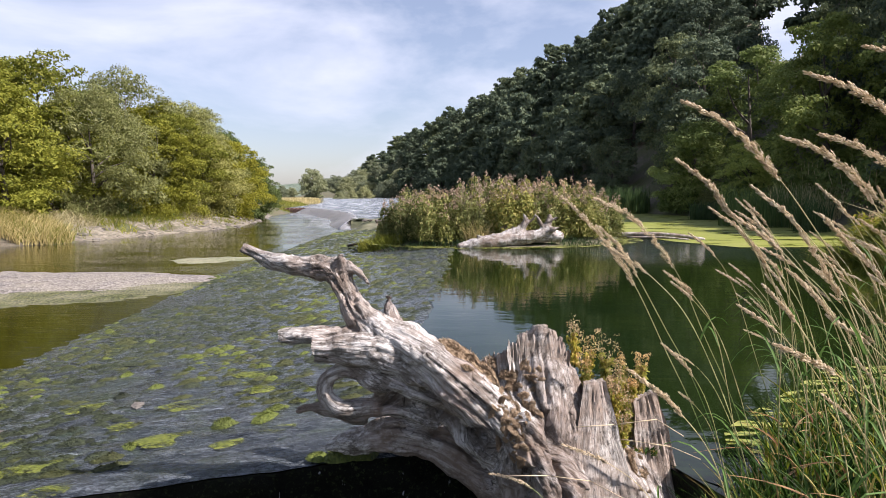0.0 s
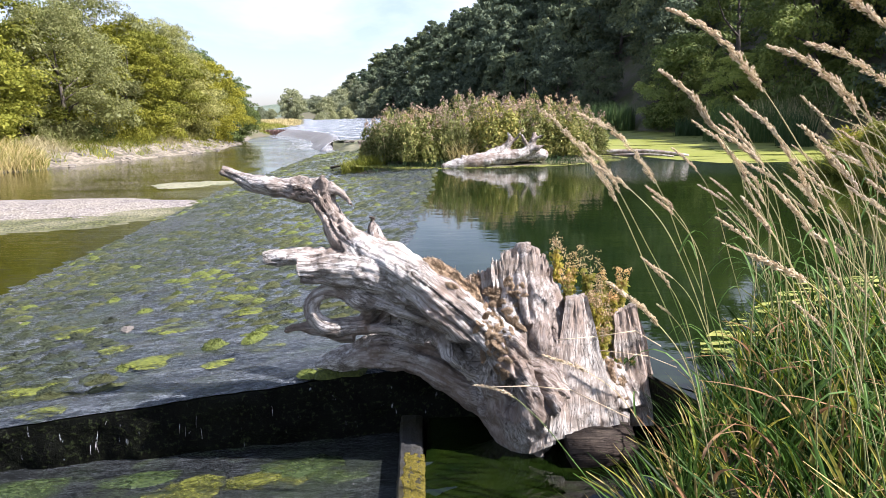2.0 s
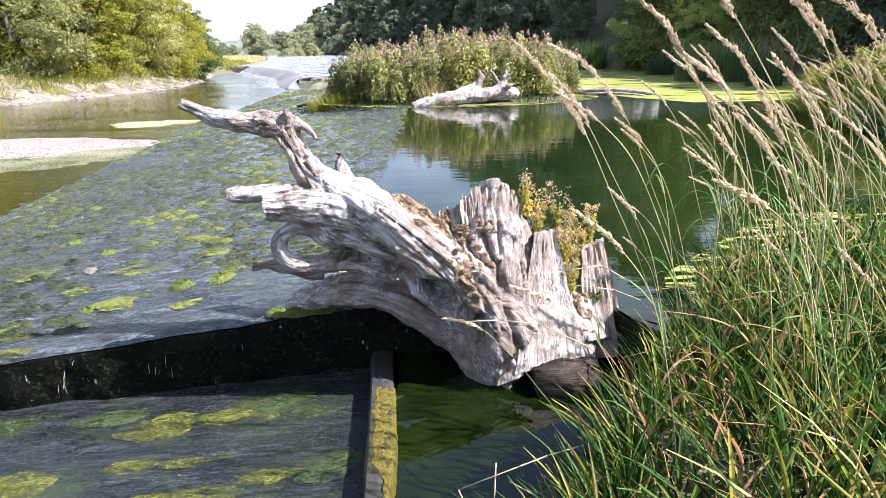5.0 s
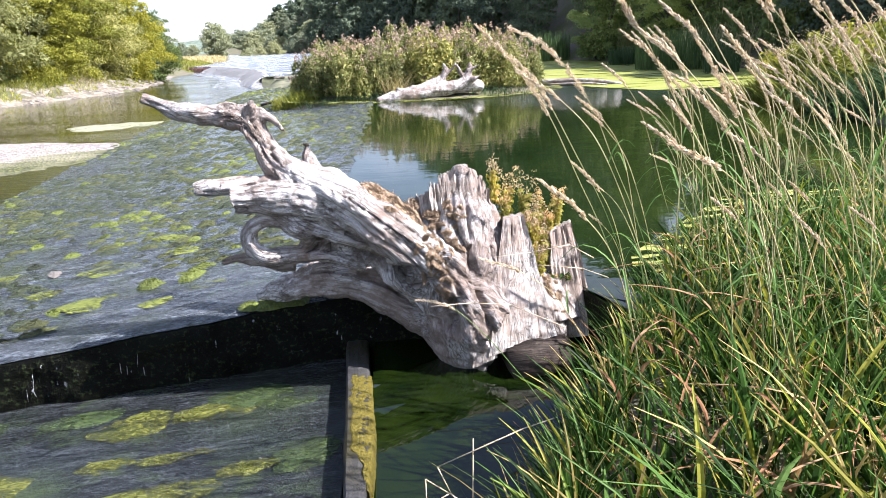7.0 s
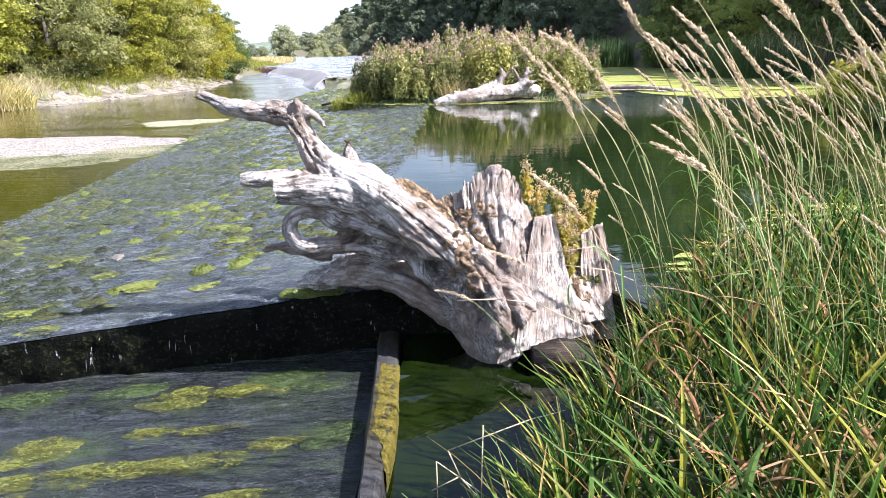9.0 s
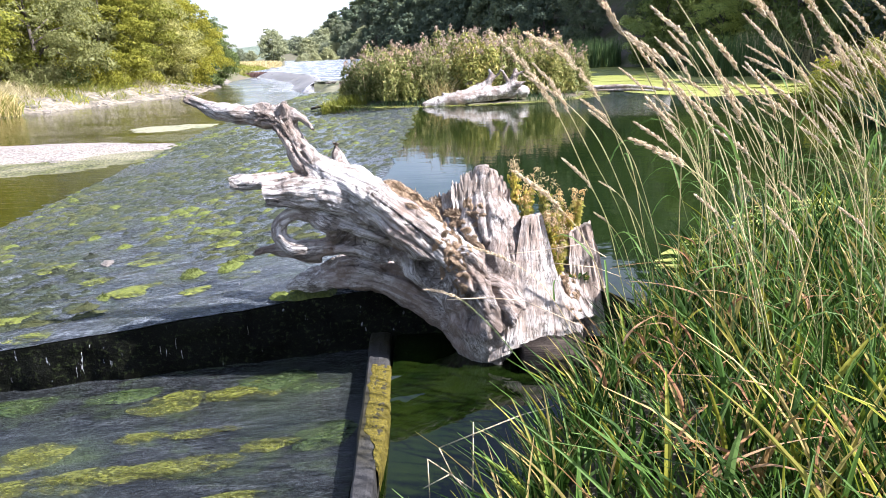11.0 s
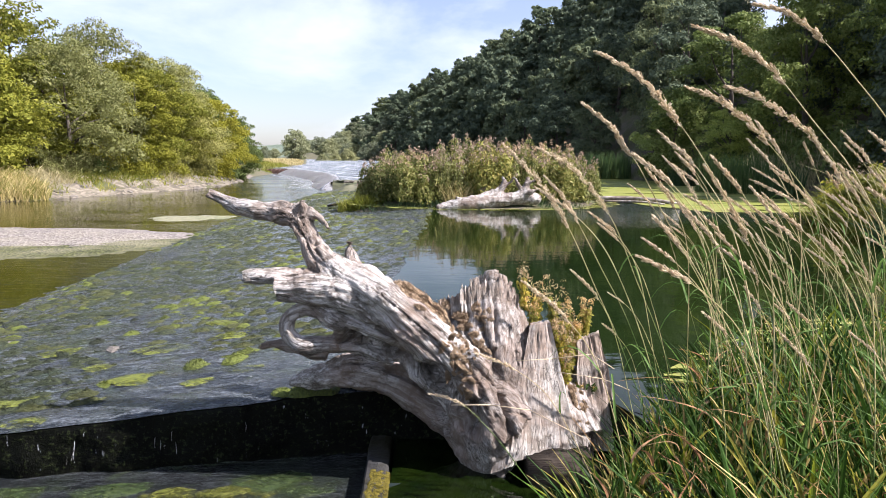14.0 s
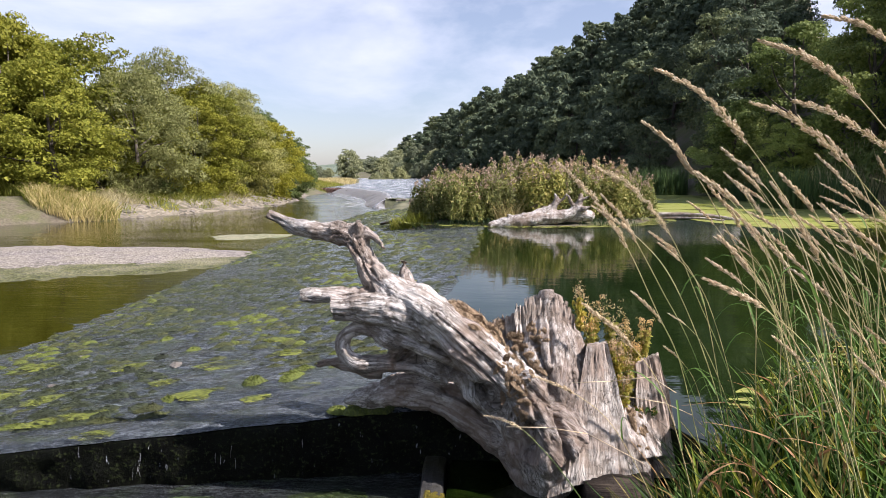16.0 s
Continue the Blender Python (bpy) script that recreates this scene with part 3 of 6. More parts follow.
yy = yy + wob * np.exp(-((yy - y0) / 0.3) ** 2)
lip = np.exp(-((yy - y0 - wob) / 0.06) ** 2) * 0.035
zz = apron_z(xx, yy) + n1 * 0.026 * smoothstep(CREST + 0.1, CREST - 0.9, xx) * smoothstep(0.02, 0.6, yy - y0) - lip - 0.05 * smoothstep(-0.55, -0.1, xx)
sheet("weir_apron", xx, yy, zz, apron_mat, "dark wet sloping weir apron under thin running water", "weir apron")

# end wall of the apron above the near channel, its shade painted near black
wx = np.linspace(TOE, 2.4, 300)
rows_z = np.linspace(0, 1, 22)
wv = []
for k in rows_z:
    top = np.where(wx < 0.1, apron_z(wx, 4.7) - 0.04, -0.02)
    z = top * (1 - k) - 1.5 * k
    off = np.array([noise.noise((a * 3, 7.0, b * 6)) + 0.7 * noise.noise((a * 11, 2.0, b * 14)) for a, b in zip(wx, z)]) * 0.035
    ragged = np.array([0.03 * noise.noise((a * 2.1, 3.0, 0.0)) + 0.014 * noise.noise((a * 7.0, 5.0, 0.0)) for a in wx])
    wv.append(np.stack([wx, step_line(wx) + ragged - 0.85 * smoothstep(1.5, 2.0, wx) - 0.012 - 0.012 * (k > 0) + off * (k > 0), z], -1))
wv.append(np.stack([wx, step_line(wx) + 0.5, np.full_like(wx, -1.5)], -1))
me = mesh("weir_end_wall", np.concatenate(wv), grid_faces(len(wv), len(wx))[:, ::-1], shaded_wet_wall, True)
tagged(new("weir_end_wall", me), "wet algae-specked end wall of the weir, its shade put into a near-black colour", "wall", kind="structure")

# still pool behind the crest
py = np.concatenate([np.linspace(4.86, 14, 60), np.linspace(14.3, 64, 90)])[:, None]
t = np.concatenate([[0, 0.012, 0.024, 0.036, 0.05], np.linspace(0.075, 1, 38)])[None, :]
wavy = np.array([0.22 * noise.noise((0.0, 0.9 * q, 2.0)) + 0.10 * noise.noise((0.0, 2.7 * q, 5.0)) for q in py[:, 0]])[:, None]
px0 = (np.where(py < 22, CREST, np.where(py < 30, CREST - (py - 22) * 0.3, -2.8)) + wavy) * np.ones_like(t)
px1 = right_shore(py) + 1.6
xx = px0 + (px1 - px0) * t
pz = np.where(py < 22.5, np.minimum(0.0, apron_z(xx, py) + 0.006), 0.0)
pyy = py - 0.85 * smoothstep(1.5, 2.0, xx) * (1 - smoothstep(4.86, 6.5, py))
sheet("pool_water", xx, pyy, pz, pool_mat, "dark green still pool reflecting trees and sky", "water")

# lower river
ry = np.concatenate([np.linspace(-120, 4, 14), np.linspace(4.3, 101, 60)])[:, None]
rx1 = np.where(ry > 47, np.interp(ry, [47, 58, 67, 80, 94, 101], [-7.3, -9.8, -12.0, -17.0, -23.2, -29]), np.where(ry < 4.2, -6.0, toe_line(ry) + 0.35))
rx0 = left_shore(ry) - 3.0
xx = rx0 + (rx1 - rx0) * t
sheet("river_water", xx, ry * np.ones_like(t), np.full_like(xx, LOW), river_mat, "olive brown river water with small ripples", "water")

# river above the far fall
LIP_Y, LIP_X = [48, 58, 67, 80, 94], [-8.4, -10.6, -12.9, -18.1, -24.5]
uy = np.concatenate([np.linspace(48, 94, 50), np.linspace(95, 420, 40)])[:, None]
ux0 = np.where(uy < 94.5, np.interp(uy, LIP_Y, LIP_X) - 0.3, left_shore(uy) - 1.5 - 5.0 * smoothstep(94, 100, uy))
ux1 = np.maximum(np.minimum(right_shore(uy) + 2, -3.6 + (uy - 48.3) / 0.7), ux0 + 1)
xx = ux0 + (ux1 - ux0) * t
back = xx - np.where(uy < 94, np.interp(uy, LIP_Y, LIP_X), -24.5 - 0.9 * (uy - 94))
uz = LIP + (FAR_LEVEL - LIP) * smoothstep(0, 46, back)
uz = uz + 0.05 * np.array([noise.noise((a * 0.6, c * 0.9, 3.0)) for a, c in zip(xx.ravel(), (uy * np.ones_like(xx)).ravel())]).reshape(xx.shape) * smoothstep(0.5, 4, back) * (1 - smoothstep(30, 46, back))
sheet("upstream_water", xx, uy * np.ones_like(t), uz, upstream_mat, "pale river water shallow above the weir", "water")
# the sill that holds it back from the pool
k = np.linspace(0, 1, 9)[:, None]
bx = np.linspace(0, 1, 60)[None, :] * (16 + 7.1 + 1.25 * k) - 7.1 - 1.25 * k
by = 48.3 + np.clip(bx + 4, 0, 30) * 0.7 - (1 - k) * (9.0 - 6.0 * smoothstep(-6, -1, bx))
bz = (LIP + 0.06 + 0.42 * smoothstep(-8, 12, bx)) * k + (np.minimum(apron_z(bx), -0.12) - 0.03) * (1 - k)
bz = bz + 0.05 * np.sin(bx * 3.1 + k * 9) * np.sin(bx * 1.3 + k * 17) * k
bx[:, 0] -= 0.7
bz[:-1, 0] = -1.0
sheet("rock_sill", bx, by, bz, mossy_rock, "mossy stone sill at the head of the weir", "weir sill")

# far fall: a bowed sheet of white water that turns the corner at its near end
lip_line = smooth_path([(-8.45, 48.1), (-8.9, 50.0), (-10.6, 58), (-12.9, 67), (-18.1, 80), (-24.5, 94)], 40)
tang = np.gradient(lip_line, axis=0)
tang /= np.linalg.norm(tang, axis=1)[:, None]
outw = np.stack([-tang[:, 1], tang[:, 0]], -1)
d = np.linspace(0, 1, 9)[:, None]
wob = np.array([noise.noise((a * 0.9, c * 0.9, 0)) + 0.6 * noise.noise((a * 3.1, c * 3.1, 4)) for a, c in lip_line])[None, :]
push = (1.3 + 0.8 * smoothstep(10, 70, np.arange(len(lip_line)))[None, :]) * d**0.8 + 0.45 * wob * d
sheet("waterfall", lip_line[None, :, 0] + outw[None, :, 0] * push, lip_line[None, :, 1] + outw[None, :, 1] * push, LIP + 0.012 + 0.10 * wob - (LIP - LOW + 0.04) * d**1.5, fall_mat,
      "low white waterfall over the far weir", "waterfall")
fd = np.linspace(0, 1, 6)[:, None]
sheet("foam", lip_line[None, 40:, 0] + outw[None, 40:, 0] * (1.9 + 2.2 * fd), lip_line[None, 40:, 1] + outw[None, 40:, 1] * (1.9 + 2.2 * fd), np.full((6, len(lip_line) - 40), LOW + 0.012), foam_mat,
      "white foam at the foot of the waterfall", "foam")

# near channel below the step
def channel_z(x):
    return -0.535 - 0.057 * np.clip(-0.13 - x, 0, 4.0)


cy = np.linspace(0, 1, 50)[:, None]
cx = np.linspace(-7.2, -0.13, 90)[None, :]
yy = -1.5 + (step_line(cx) + 0.03 + 1.5) * cy
xx = cx * np.ones_like(cy)
n2 = np.array([noise.noise((a * 1.5, b * 4.0, 9.0)) for a, b in zip(xx.ravel(), yy.ravel())]).reshape(xx.shape)
zz = channel_z(xx) + 0.012 * n2
sheet("channel_water", xx, yy, zz, channel_mat, "shallow running water over a dark bed with trailing weed", "water")

# small lower pool beside the dividing wall
qy = np.linspace(-0.6, 4.82, 60)[:, None]
qx = 0.03 + (bank_edge(qy) + 0.6 - 0.03) * np.linspace(0, 1, 16)[None, :]
qx = np.maximum(qx, 0.03 * np.ones_like(qx) * np.linspace(0, 1, 16)[None, :] + 0.0)
sheet("lower_pool_water", qx, qy * np.ones_like(qx), -0.425 - 0.24 * np.logaddexp(0, (3.8 - qy) * 12) / 12 + 0.0 * qx, dark_pool_mat, "small dark pool beside the dividing wall", "water")

# dividing wall
def wall_middle(y):
    return -0.04 - 0.05 * (y - 3.5)


wy = np.linspace(-1.0, 4.80, 160)
prof = [(-0.085, -1.2), (-0.085, -0.41), (-0.078, -0.395), (-0.066, -0.385), (-0.03, -0.388), (0.0, -0.386), (0.03, -0.390), (0.06, -0.394), (0.078, -0.402), (0.085, -0.42), (0.085, -1.2)]
wv = []
for ox, z in prof:
    jit = np.array([noise.noise((b * 5, ox * 30, z * 3)) for b in wy])
    slim = np.where(ox > 0, 0.42 + 0.58 * smoothstep(2.8, 3.7, wy), 1.0)
    wv.append(np.stack([wall_middle(wy) + ox * slim + 0.010 * jit, wy, z + 0.006 * jit], -1))
me = mesh("dividing_wall", np.concatenate(wv), grid_faces(len(prof), len(wy)), bare_wall)
tagged(new("dividing_wall", me), "narrow worn concrete wall between channel and pool", "wall", kind="structure")
from mathutils.bvhtree import BVHTree


# ---------------------------------------------------------------- the driftwood stump
def driftwood(name, label, limbs, origin, voxel, rough, root_at, relief=1.0, material=None, blocks=(), grooves=()):
    """Limbs are rows of x, y, z, radius, blocks are split slabs; they are fused, then weathered along their grain."""
    pieces, segs = [], []
    for rows in limbs:
        p = smooth_path(rows, 5)
        p[:, 3] = np.maximum(p[:, 3], 0.012)
        pieces.append(tube(p[:, :3], p[:, 3], 14))
        along = 0.0
        for a, b in zip(p[:-1], p[1:]):
            segs.append((*a[:3], *b[:3], along, a[3], len(pieces) * 7.3))
            along += np.linalg.norm(b[:3] - a[:3])
    for top, bottom in blocks:
        q = [(x, y, z) for (x, y, z) in (*bottom, *top)]
        pieces.append((np.array(q), [[0, 3, 2, 1], [4, 5, 6, 7], [0, 1, 5, 4], [1, 2, 6, 5], [2, 3, 7, 6], [3, 0, 4, 7]]))
    v, f = joined(pieces)
    raw = new("raw", mesh("raw", v, f, material))
    mod = raw.modifiers.new("fuse", "REMESH")
    mod.mode, mod.voxel_size = "VOXEL", voxel
    me = bpy.data.meshes.new_from_object(raw.evaluated_get(bpy.context.evaluated_depsgraph_get()))
    bpy.data.objects.remove(raw)
    n = len(me.vertices)
    co = np.empty(n * 3)
    me.vertices.foreach_get("co", co)
    co = co.reshape(-1, 3)
    nr = np.empty(n * 3)
    me.vertex_normals.foreach_get("vector", nr)
    nr = nr.reshape(-1, 3)
    sg = np.array(segs)
    a, b = sg[:, :3], sg[:, 3:6]
    ab = b - a
    best, grain = np.full(n, 1e9), np.zeros((n, 3))
    for k in range(len(sg)):
        t = np.clip(((co - a[k]) @ ab[k]) / (ab[k] @ ab[k] + 1e-9), 0, 1)
        q = a[k] + t[:, None] * ab[k]
        off = co - q
        dist = np.linalg.norm(off, axis=1) / (sg[k, 7] + 0.02)
        near = dist < best
        ax = ab[k] / (np.linalg.norm(ab[k]) + 1e-9)
        u = np.cross(ax, [0.3, 0.9, 0.2])
        u /= np.linalg.norm(u)
        w = np.cross(ax, u)
        best[near] = dist[near]
        al = sg[k, 6] + t * np.linalg.norm(ab[k])
        grain[near] = np.stack([al + sg[k, 8], off @ u, off @ w], -1)[near]
    disp = np.empty(n)
    for i in range(n):
        g = grain[i]
        c = co[i]
        n1 = noise.noise((g[0] * 0.9, g[1] * 8 + 3, g[2] * 8))
        n2 = noise.noise((g[0] * 1.8, g[1] * 21, g[2] * 21 + 5))
        n3 = noise.noise((g[0] * 2.4, g[1] * 13 + 9, g[2] * 13))
        fine = noise.noise((g[0] * 9, g[1] * 42, g[2] * 42 + 5))
        chip = noise.noise((c[0] * 17, c[1] * 17, c[2] * 17 + 8))
        where = noise.noise((c[0] * 1.7 + 5, c[1] * 1.7, c[2] * 1.7))
        lump = noise.noise((c[0] * 3.4, c[1] * 3.4, c[2] * 3.4))
        knot = noise.noise((c[0] * 8, c[1] * 8, c[2] * 8 + 4))
        worn = min(1.0, max(0.15, 0.6 + where * 2.2))
        deep = max(0.0, 1 - abs(n1) * 17) * worn
        thin = max(0.0, 1 - abs(n2) * 9) * worn
        flake = math.floor(n3 * 4.5 + chip * 0.6) / 4.5
        disp[i] = relief * (0.030 * lump + 0.017 * knot - 0.040 * deep - 0.014 * thin + 0.026 * flake * worn + 0.009 * fine + 0.007 * chip) * rough
    for depth, width, line in grooves:
        line = np.array(line)
        near, part_of = np.full(n, 1e9), np.zeros(n)
        for k in range(len(line) - 1):
            a2, b2 = line[k], line[k + 1]
            t = np.clip(((co[:, ::2] - a2) @ (b2 - a2)) / ((b2 - a2) @ (b2 - a2)), 0, 1)
            near = np.minimum(near, np.linalg.norm(co[:, ::2] - a2 - t[:, None] * (b2 - a2), axis=1))
        wave = np.array([noise.noise((c[0] * 9, 3.0, c[2] * 9)) for c in co])
        disp = disp - depth * np.exp(-(near / (width * (1 + 0.5 * wave))) ** 2) * (nr[:, 1] < -0.15) * (0.8 + 0.4 * wave)
    co = co + nr * disp[:, None] - np.array(origin)
    me.vertices.foreach_set("co", co.ravel())
    at = me.attributes.new("grain", "FLOAT_VECTOR", "POINT")
    at.data.foreach_set("vector", grain.ravel())
    me.materials.clear()
    me.materials.append(material)
    me.shade_smooth()
    me.update()
    me.name = name
    return me


STUMP_AT = (0.9, 4.5, -0.45)
STUMP = [
    # the great limb that reaches up and out
    [(0.80, 4.45, -0.10, 0.32), (0.50, 4.38, 0.33, 0.20), (0.22, 4.34, 0.63, 0.165), (-0.09, 4.37, 0.86, 0.15), (-0.37, 4.47, 0.99, 0.14),
     (-0.53, 4.52, 1.13, 0.11), (-0.62, 4.55, 1.28, 0.085), (-0.70, 4.58, 1.40, 0.10), (-0.90, 4.60, 1.43, 0.075), (-1.12, 4.63, 1.47, 0.062), (-1.37, 4.66, 1.56, 0.044)],
    [(-0.70, 4.57, 1.40, 0.06), (-0.60, 4.56, 1.42, 0.036), (-0.53, 4.55, 1.39, 0.022), (-0.43, 4.54, 1.30, 0.012)],
    [(-0.80, 4.58, 1.42, 0.065), (-0.82, 4.55, 1.48, 0.04)],
    [(-0.70, 4.60, 1.42, 0.06), (-0.71, 4.62, 1.50, 0.03)],
    [(-0.66, 4.55, 1.42, 0.06), (-0.64, 4.50, 1.51, 0.026)],
    [(-0.17, 4.66, 0.82, 0.09), (-0.28, 4.76, 0.96, 0.065), (-0.34, 4.82, 1.08, 0.045), (-0.36, 4.85, 1.20, 0.016)],
    # broken fork
    [(-0.04, 4.42, 0.76, 0.17), (-0.33, 4.38, 0.88, 0.125), (-0.58, 4.36, 0.905, 0.10), (-0.80, 4.34, 0.90, 0.095)],
    [(-0.50, 4.42, 0.95, 0.085), (-0.80, 4.40, 0.98, 0.07), (-1.04, 4.38, 0.98, 0.04)],
    # lower root with its loop
    [(0.64, 4.50, 0.07, 0.24), (0.34, 4.48, 0.22, 0.14), (0.11, 4.46, 0.44, 0.115), (-0.21, 4.42, 0.59, 0.115), (-0.39, 4.40, 0.68, 0.095), (-0.50, 4.40, 0.735, 0.06), (-0.62, 4.40, 0.755, 0.046),
     (-0.72, 4.39, 0.69, 0.046), (-0.73, 4.38, 0.58, 0.054), (-0.62, 4.38, 0.49, 0.062), (-0.41, 4.42, 0.49, 0.085), (-0.19, 4.46, 0.48, 0.095), (0.05, 4.5, 0.40, 0.12)],
    [(-0.45, 4.42, 0.43, 0.075), (-0.73, 4.42, 0.47, 0.06), (-0.95, 4.42, 0.46, 0.022)],
    # underside, resting on the step
    [(0.72, 4.54, -0.10, 0.32), (0.34, 4.68, -0.03, 0.19), (0.08, 4.71, 0.11, 0.17), (-0.26, 4.70, 0.20, 0.16), (-0.55, 4.68, 0.14, 0.095), (-0.82, 4.72, 0.065, 0.032)],
    # upright broken trunk: splintered columns
    *[[(x, 4.80, z, 0.05), (x - 0.01, 4.76, z - 0.14, 0.10), (x * 0.8 + 0.15, 4.66, z - 0.45, 0.19), (x * 0.5 + 0.34, 4.52, 0.0, 0.30), (0.72, 4.46, -0.24, 0.27), (0.80, 4.48, -0.50, 0.16)]
      for x, z in ((0.68, 0.90), (0.76, 0.96), (0.83, 0.93), (0.90, 0.86))],
    [(0.97, 4.74, 0.68, 0.05), (0.97, 4.70, 0.45, 0.10), (0.98, 4.64, 0.1, 0.18), (0.98, 4.58, -0.3, 0.20)],
    [(0.44, 4.80, 0.66, 0.06), (0.50, 4.72, 0.50, 0.15), (0.64, 4.60, 0.25, 0.27)],
    [(0.57, 4.82, 0.78, 0.05), (0.59, 4.76, 0.60, 0.13), (0.66, 4.62, 0.25, 0.27)],
    # the core behind the slabs
    [(1.36, 4.92, 0.10, 0.12), (1.34, 4.75, -0.05, 0.22), (1.40, 4.60, -0.3, 0.26)],
    [(1.15, 4.75, 0.05, 0.2), (1.2, 4.6, -0.2, 0.3), (1.25, 4.55, -0.45, 0.28)],
]
stump = thing("driftwood_stump", "huge bleached cracked driftwood stump with twisted roots resting on the weir", "tree stump")
stump.location = STUMP_AT
SLABS = [
    ([(0.70, 4.74, 0.86), (0.90, 4.72, 0.80), (0.90, 4.88, 0.82), (0.72, 4.90, 0.88)], [(0.52, 4.28, -0.26), (0.84, 4.22, -0.44), (0.90, 4.80, -0.44), (0.60, 4.80, -0.34)]),
    ([(0.98, 4.72, 0.46), (1.14, 4.74, 0.44), (1.16, 4.86, 0.44), (0.98, 4.86, 0.46)], [(0.92, 4.44, -0.34), (1.34, 4.46, -0.32), (1.36, 4.86, -0.40), (0.95, 4.86, -0.42)]),
]
# deep creases: depth, width, line in x and z
GROOVES = [
    (0.24, 0.055, [(-0.29, 0.54), (-0.14, 0.5), (0.09, 0.4), (0.27, 0.3), (0.43, 0.2), (0.57, 0.09), (0.62, -0.04)]),
    (0.09, 0.022, [(0.67, 0.62), (0.75, 0.42), (0.81, 0.25), (0.86, 0.03), (0.90, -0.22)]),
    (0.05, 0.014, [(0.76, 0.86), (0.78, 0.66), (0.77, 0.5)]),
    (0.05, 0.014, [(0.58, 0.74), (0.56, 0.58), (0.6, 0.4), (0.66, 0.2)]),
    (0.05, 0.03, [(-0.01, 0.23), (0.23, 0.12), (0.38, -0.02), (0.5, -0.26)]),
]
part("trunk", driftwood("stump_trunk", "", STUMP, STUMP_AT, 0.0115, 1.0, STUMP_AT, 1.0, wood_pale, SLABS, GROOVES), stump)


def split_slab(front, back, seed, top_rough=0.02, cuts=(16, 4, 30)):
    """A cleft block between two quads (lower edge first), its faces flat but for the grain, its upper end torn."""
    nu, nd, nv = cuts
    bm = bmesh.new()
    lattice = {}
    q = [[np.array(p) for p in side] for side in (front, back)]

    def vert(i, j, k):
        if (i, j, k) not in lattice:
            u, d, w = i / nu, j / nd, k / nv
            f, r = ((side[0] * (1 - u) + side[1] * u) * (1 - w) + (side[3] * (1 - u) + side[2] * u) * w for side in q)
            p = f * (1 - d) + r * d
            edge = min(u, 1 - u) * 14
            split = max(0.0, 1 - abs(noise.noise((u * 3.2 + seed, d * 2, w * 0.7 + seed))) * 16) + 0.7 * max(0.0, 1 - abs(noise.noise((u * 8 + seed, d * 2, w * 1.6))) * 10)
            ridge = noise.noise((u * 16 + seed, d * 5, w * 2.2)) * 0.006 + noise.noise((u * 30, d * 9 + seed, w * 5)) * 0.004
            lie = noise.noise((u * 1.7 + seed, 3.0, w * 1.9)) * 0.014
            face = 1 if j == 0 else (-1 if j == nd else 0)
            p = p + np.array([0, -1, 0.25]) * face * (ridge + lie - 0.016 * split * min(1, edge))
            if i in (0, nu):
                p = p + np.array([1.0 if i else -1.0, 0, 0]) * noise.noise((seed * 2, d * 4, w * 5)) * 0.016
            torn = noise.noise((u * 5 + seed, d * 3, 7.0)) + 0.6 * noise.noise((u * 13 + seed, d * 5, 2.0))
            p = p + np.array([0, 0, 1.0]) * torn * top_rough * w**6
            co = bm.verts.new(Vector(p) - Vector(STUMP_AT))
            lattice[(i, j, k)] = (co, (w * 1.1 + seed * 3, u * 0.4, d * 0.3 + seed))
        return lattice[(i, j, k)][0]

    for a, b, n1, n2, fixed, flips in ((0, 2, nu, nv, 1, (0, nd)), (1, 2, nd, nv, 0, (0, nu)), (0, 1, nu, nd, 2, (0, nv))):
        for at in flips:
            for m in range(n1):
                for o in range(n2):
                    loop = []
                    for dm, do in ((0, 0), (1, 0), (1, 1), (0, 1)):
                        idx = [0, 0, 0]
                        idx[a], idx[b], idx[fixed] = m + dm, o + do, at
                        loop.append(vert(*idx))
                    bm.faces.new(loop)
    bmesh.ops.recalc_face_normals(bm, faces=bm.faces[:])
    me = bpy.data.meshes.new("slab")
    bm.verts.index_update()
    order = sorted(lattice.values(), key=lambda r: r[0].index)
    grain = np.array([r[1] for r in order])
    bm.to_mesh(me)
    bm.free()
    me.attributes.new("grain", "FLOAT_VECTOR", "POINT").data.foreach_set("vector", grain.ravel())
    me.materials.append(wood_slab)
    me.shade_smooth()
    me.set_sharp_from_angle(angle=radians(50))
    return me


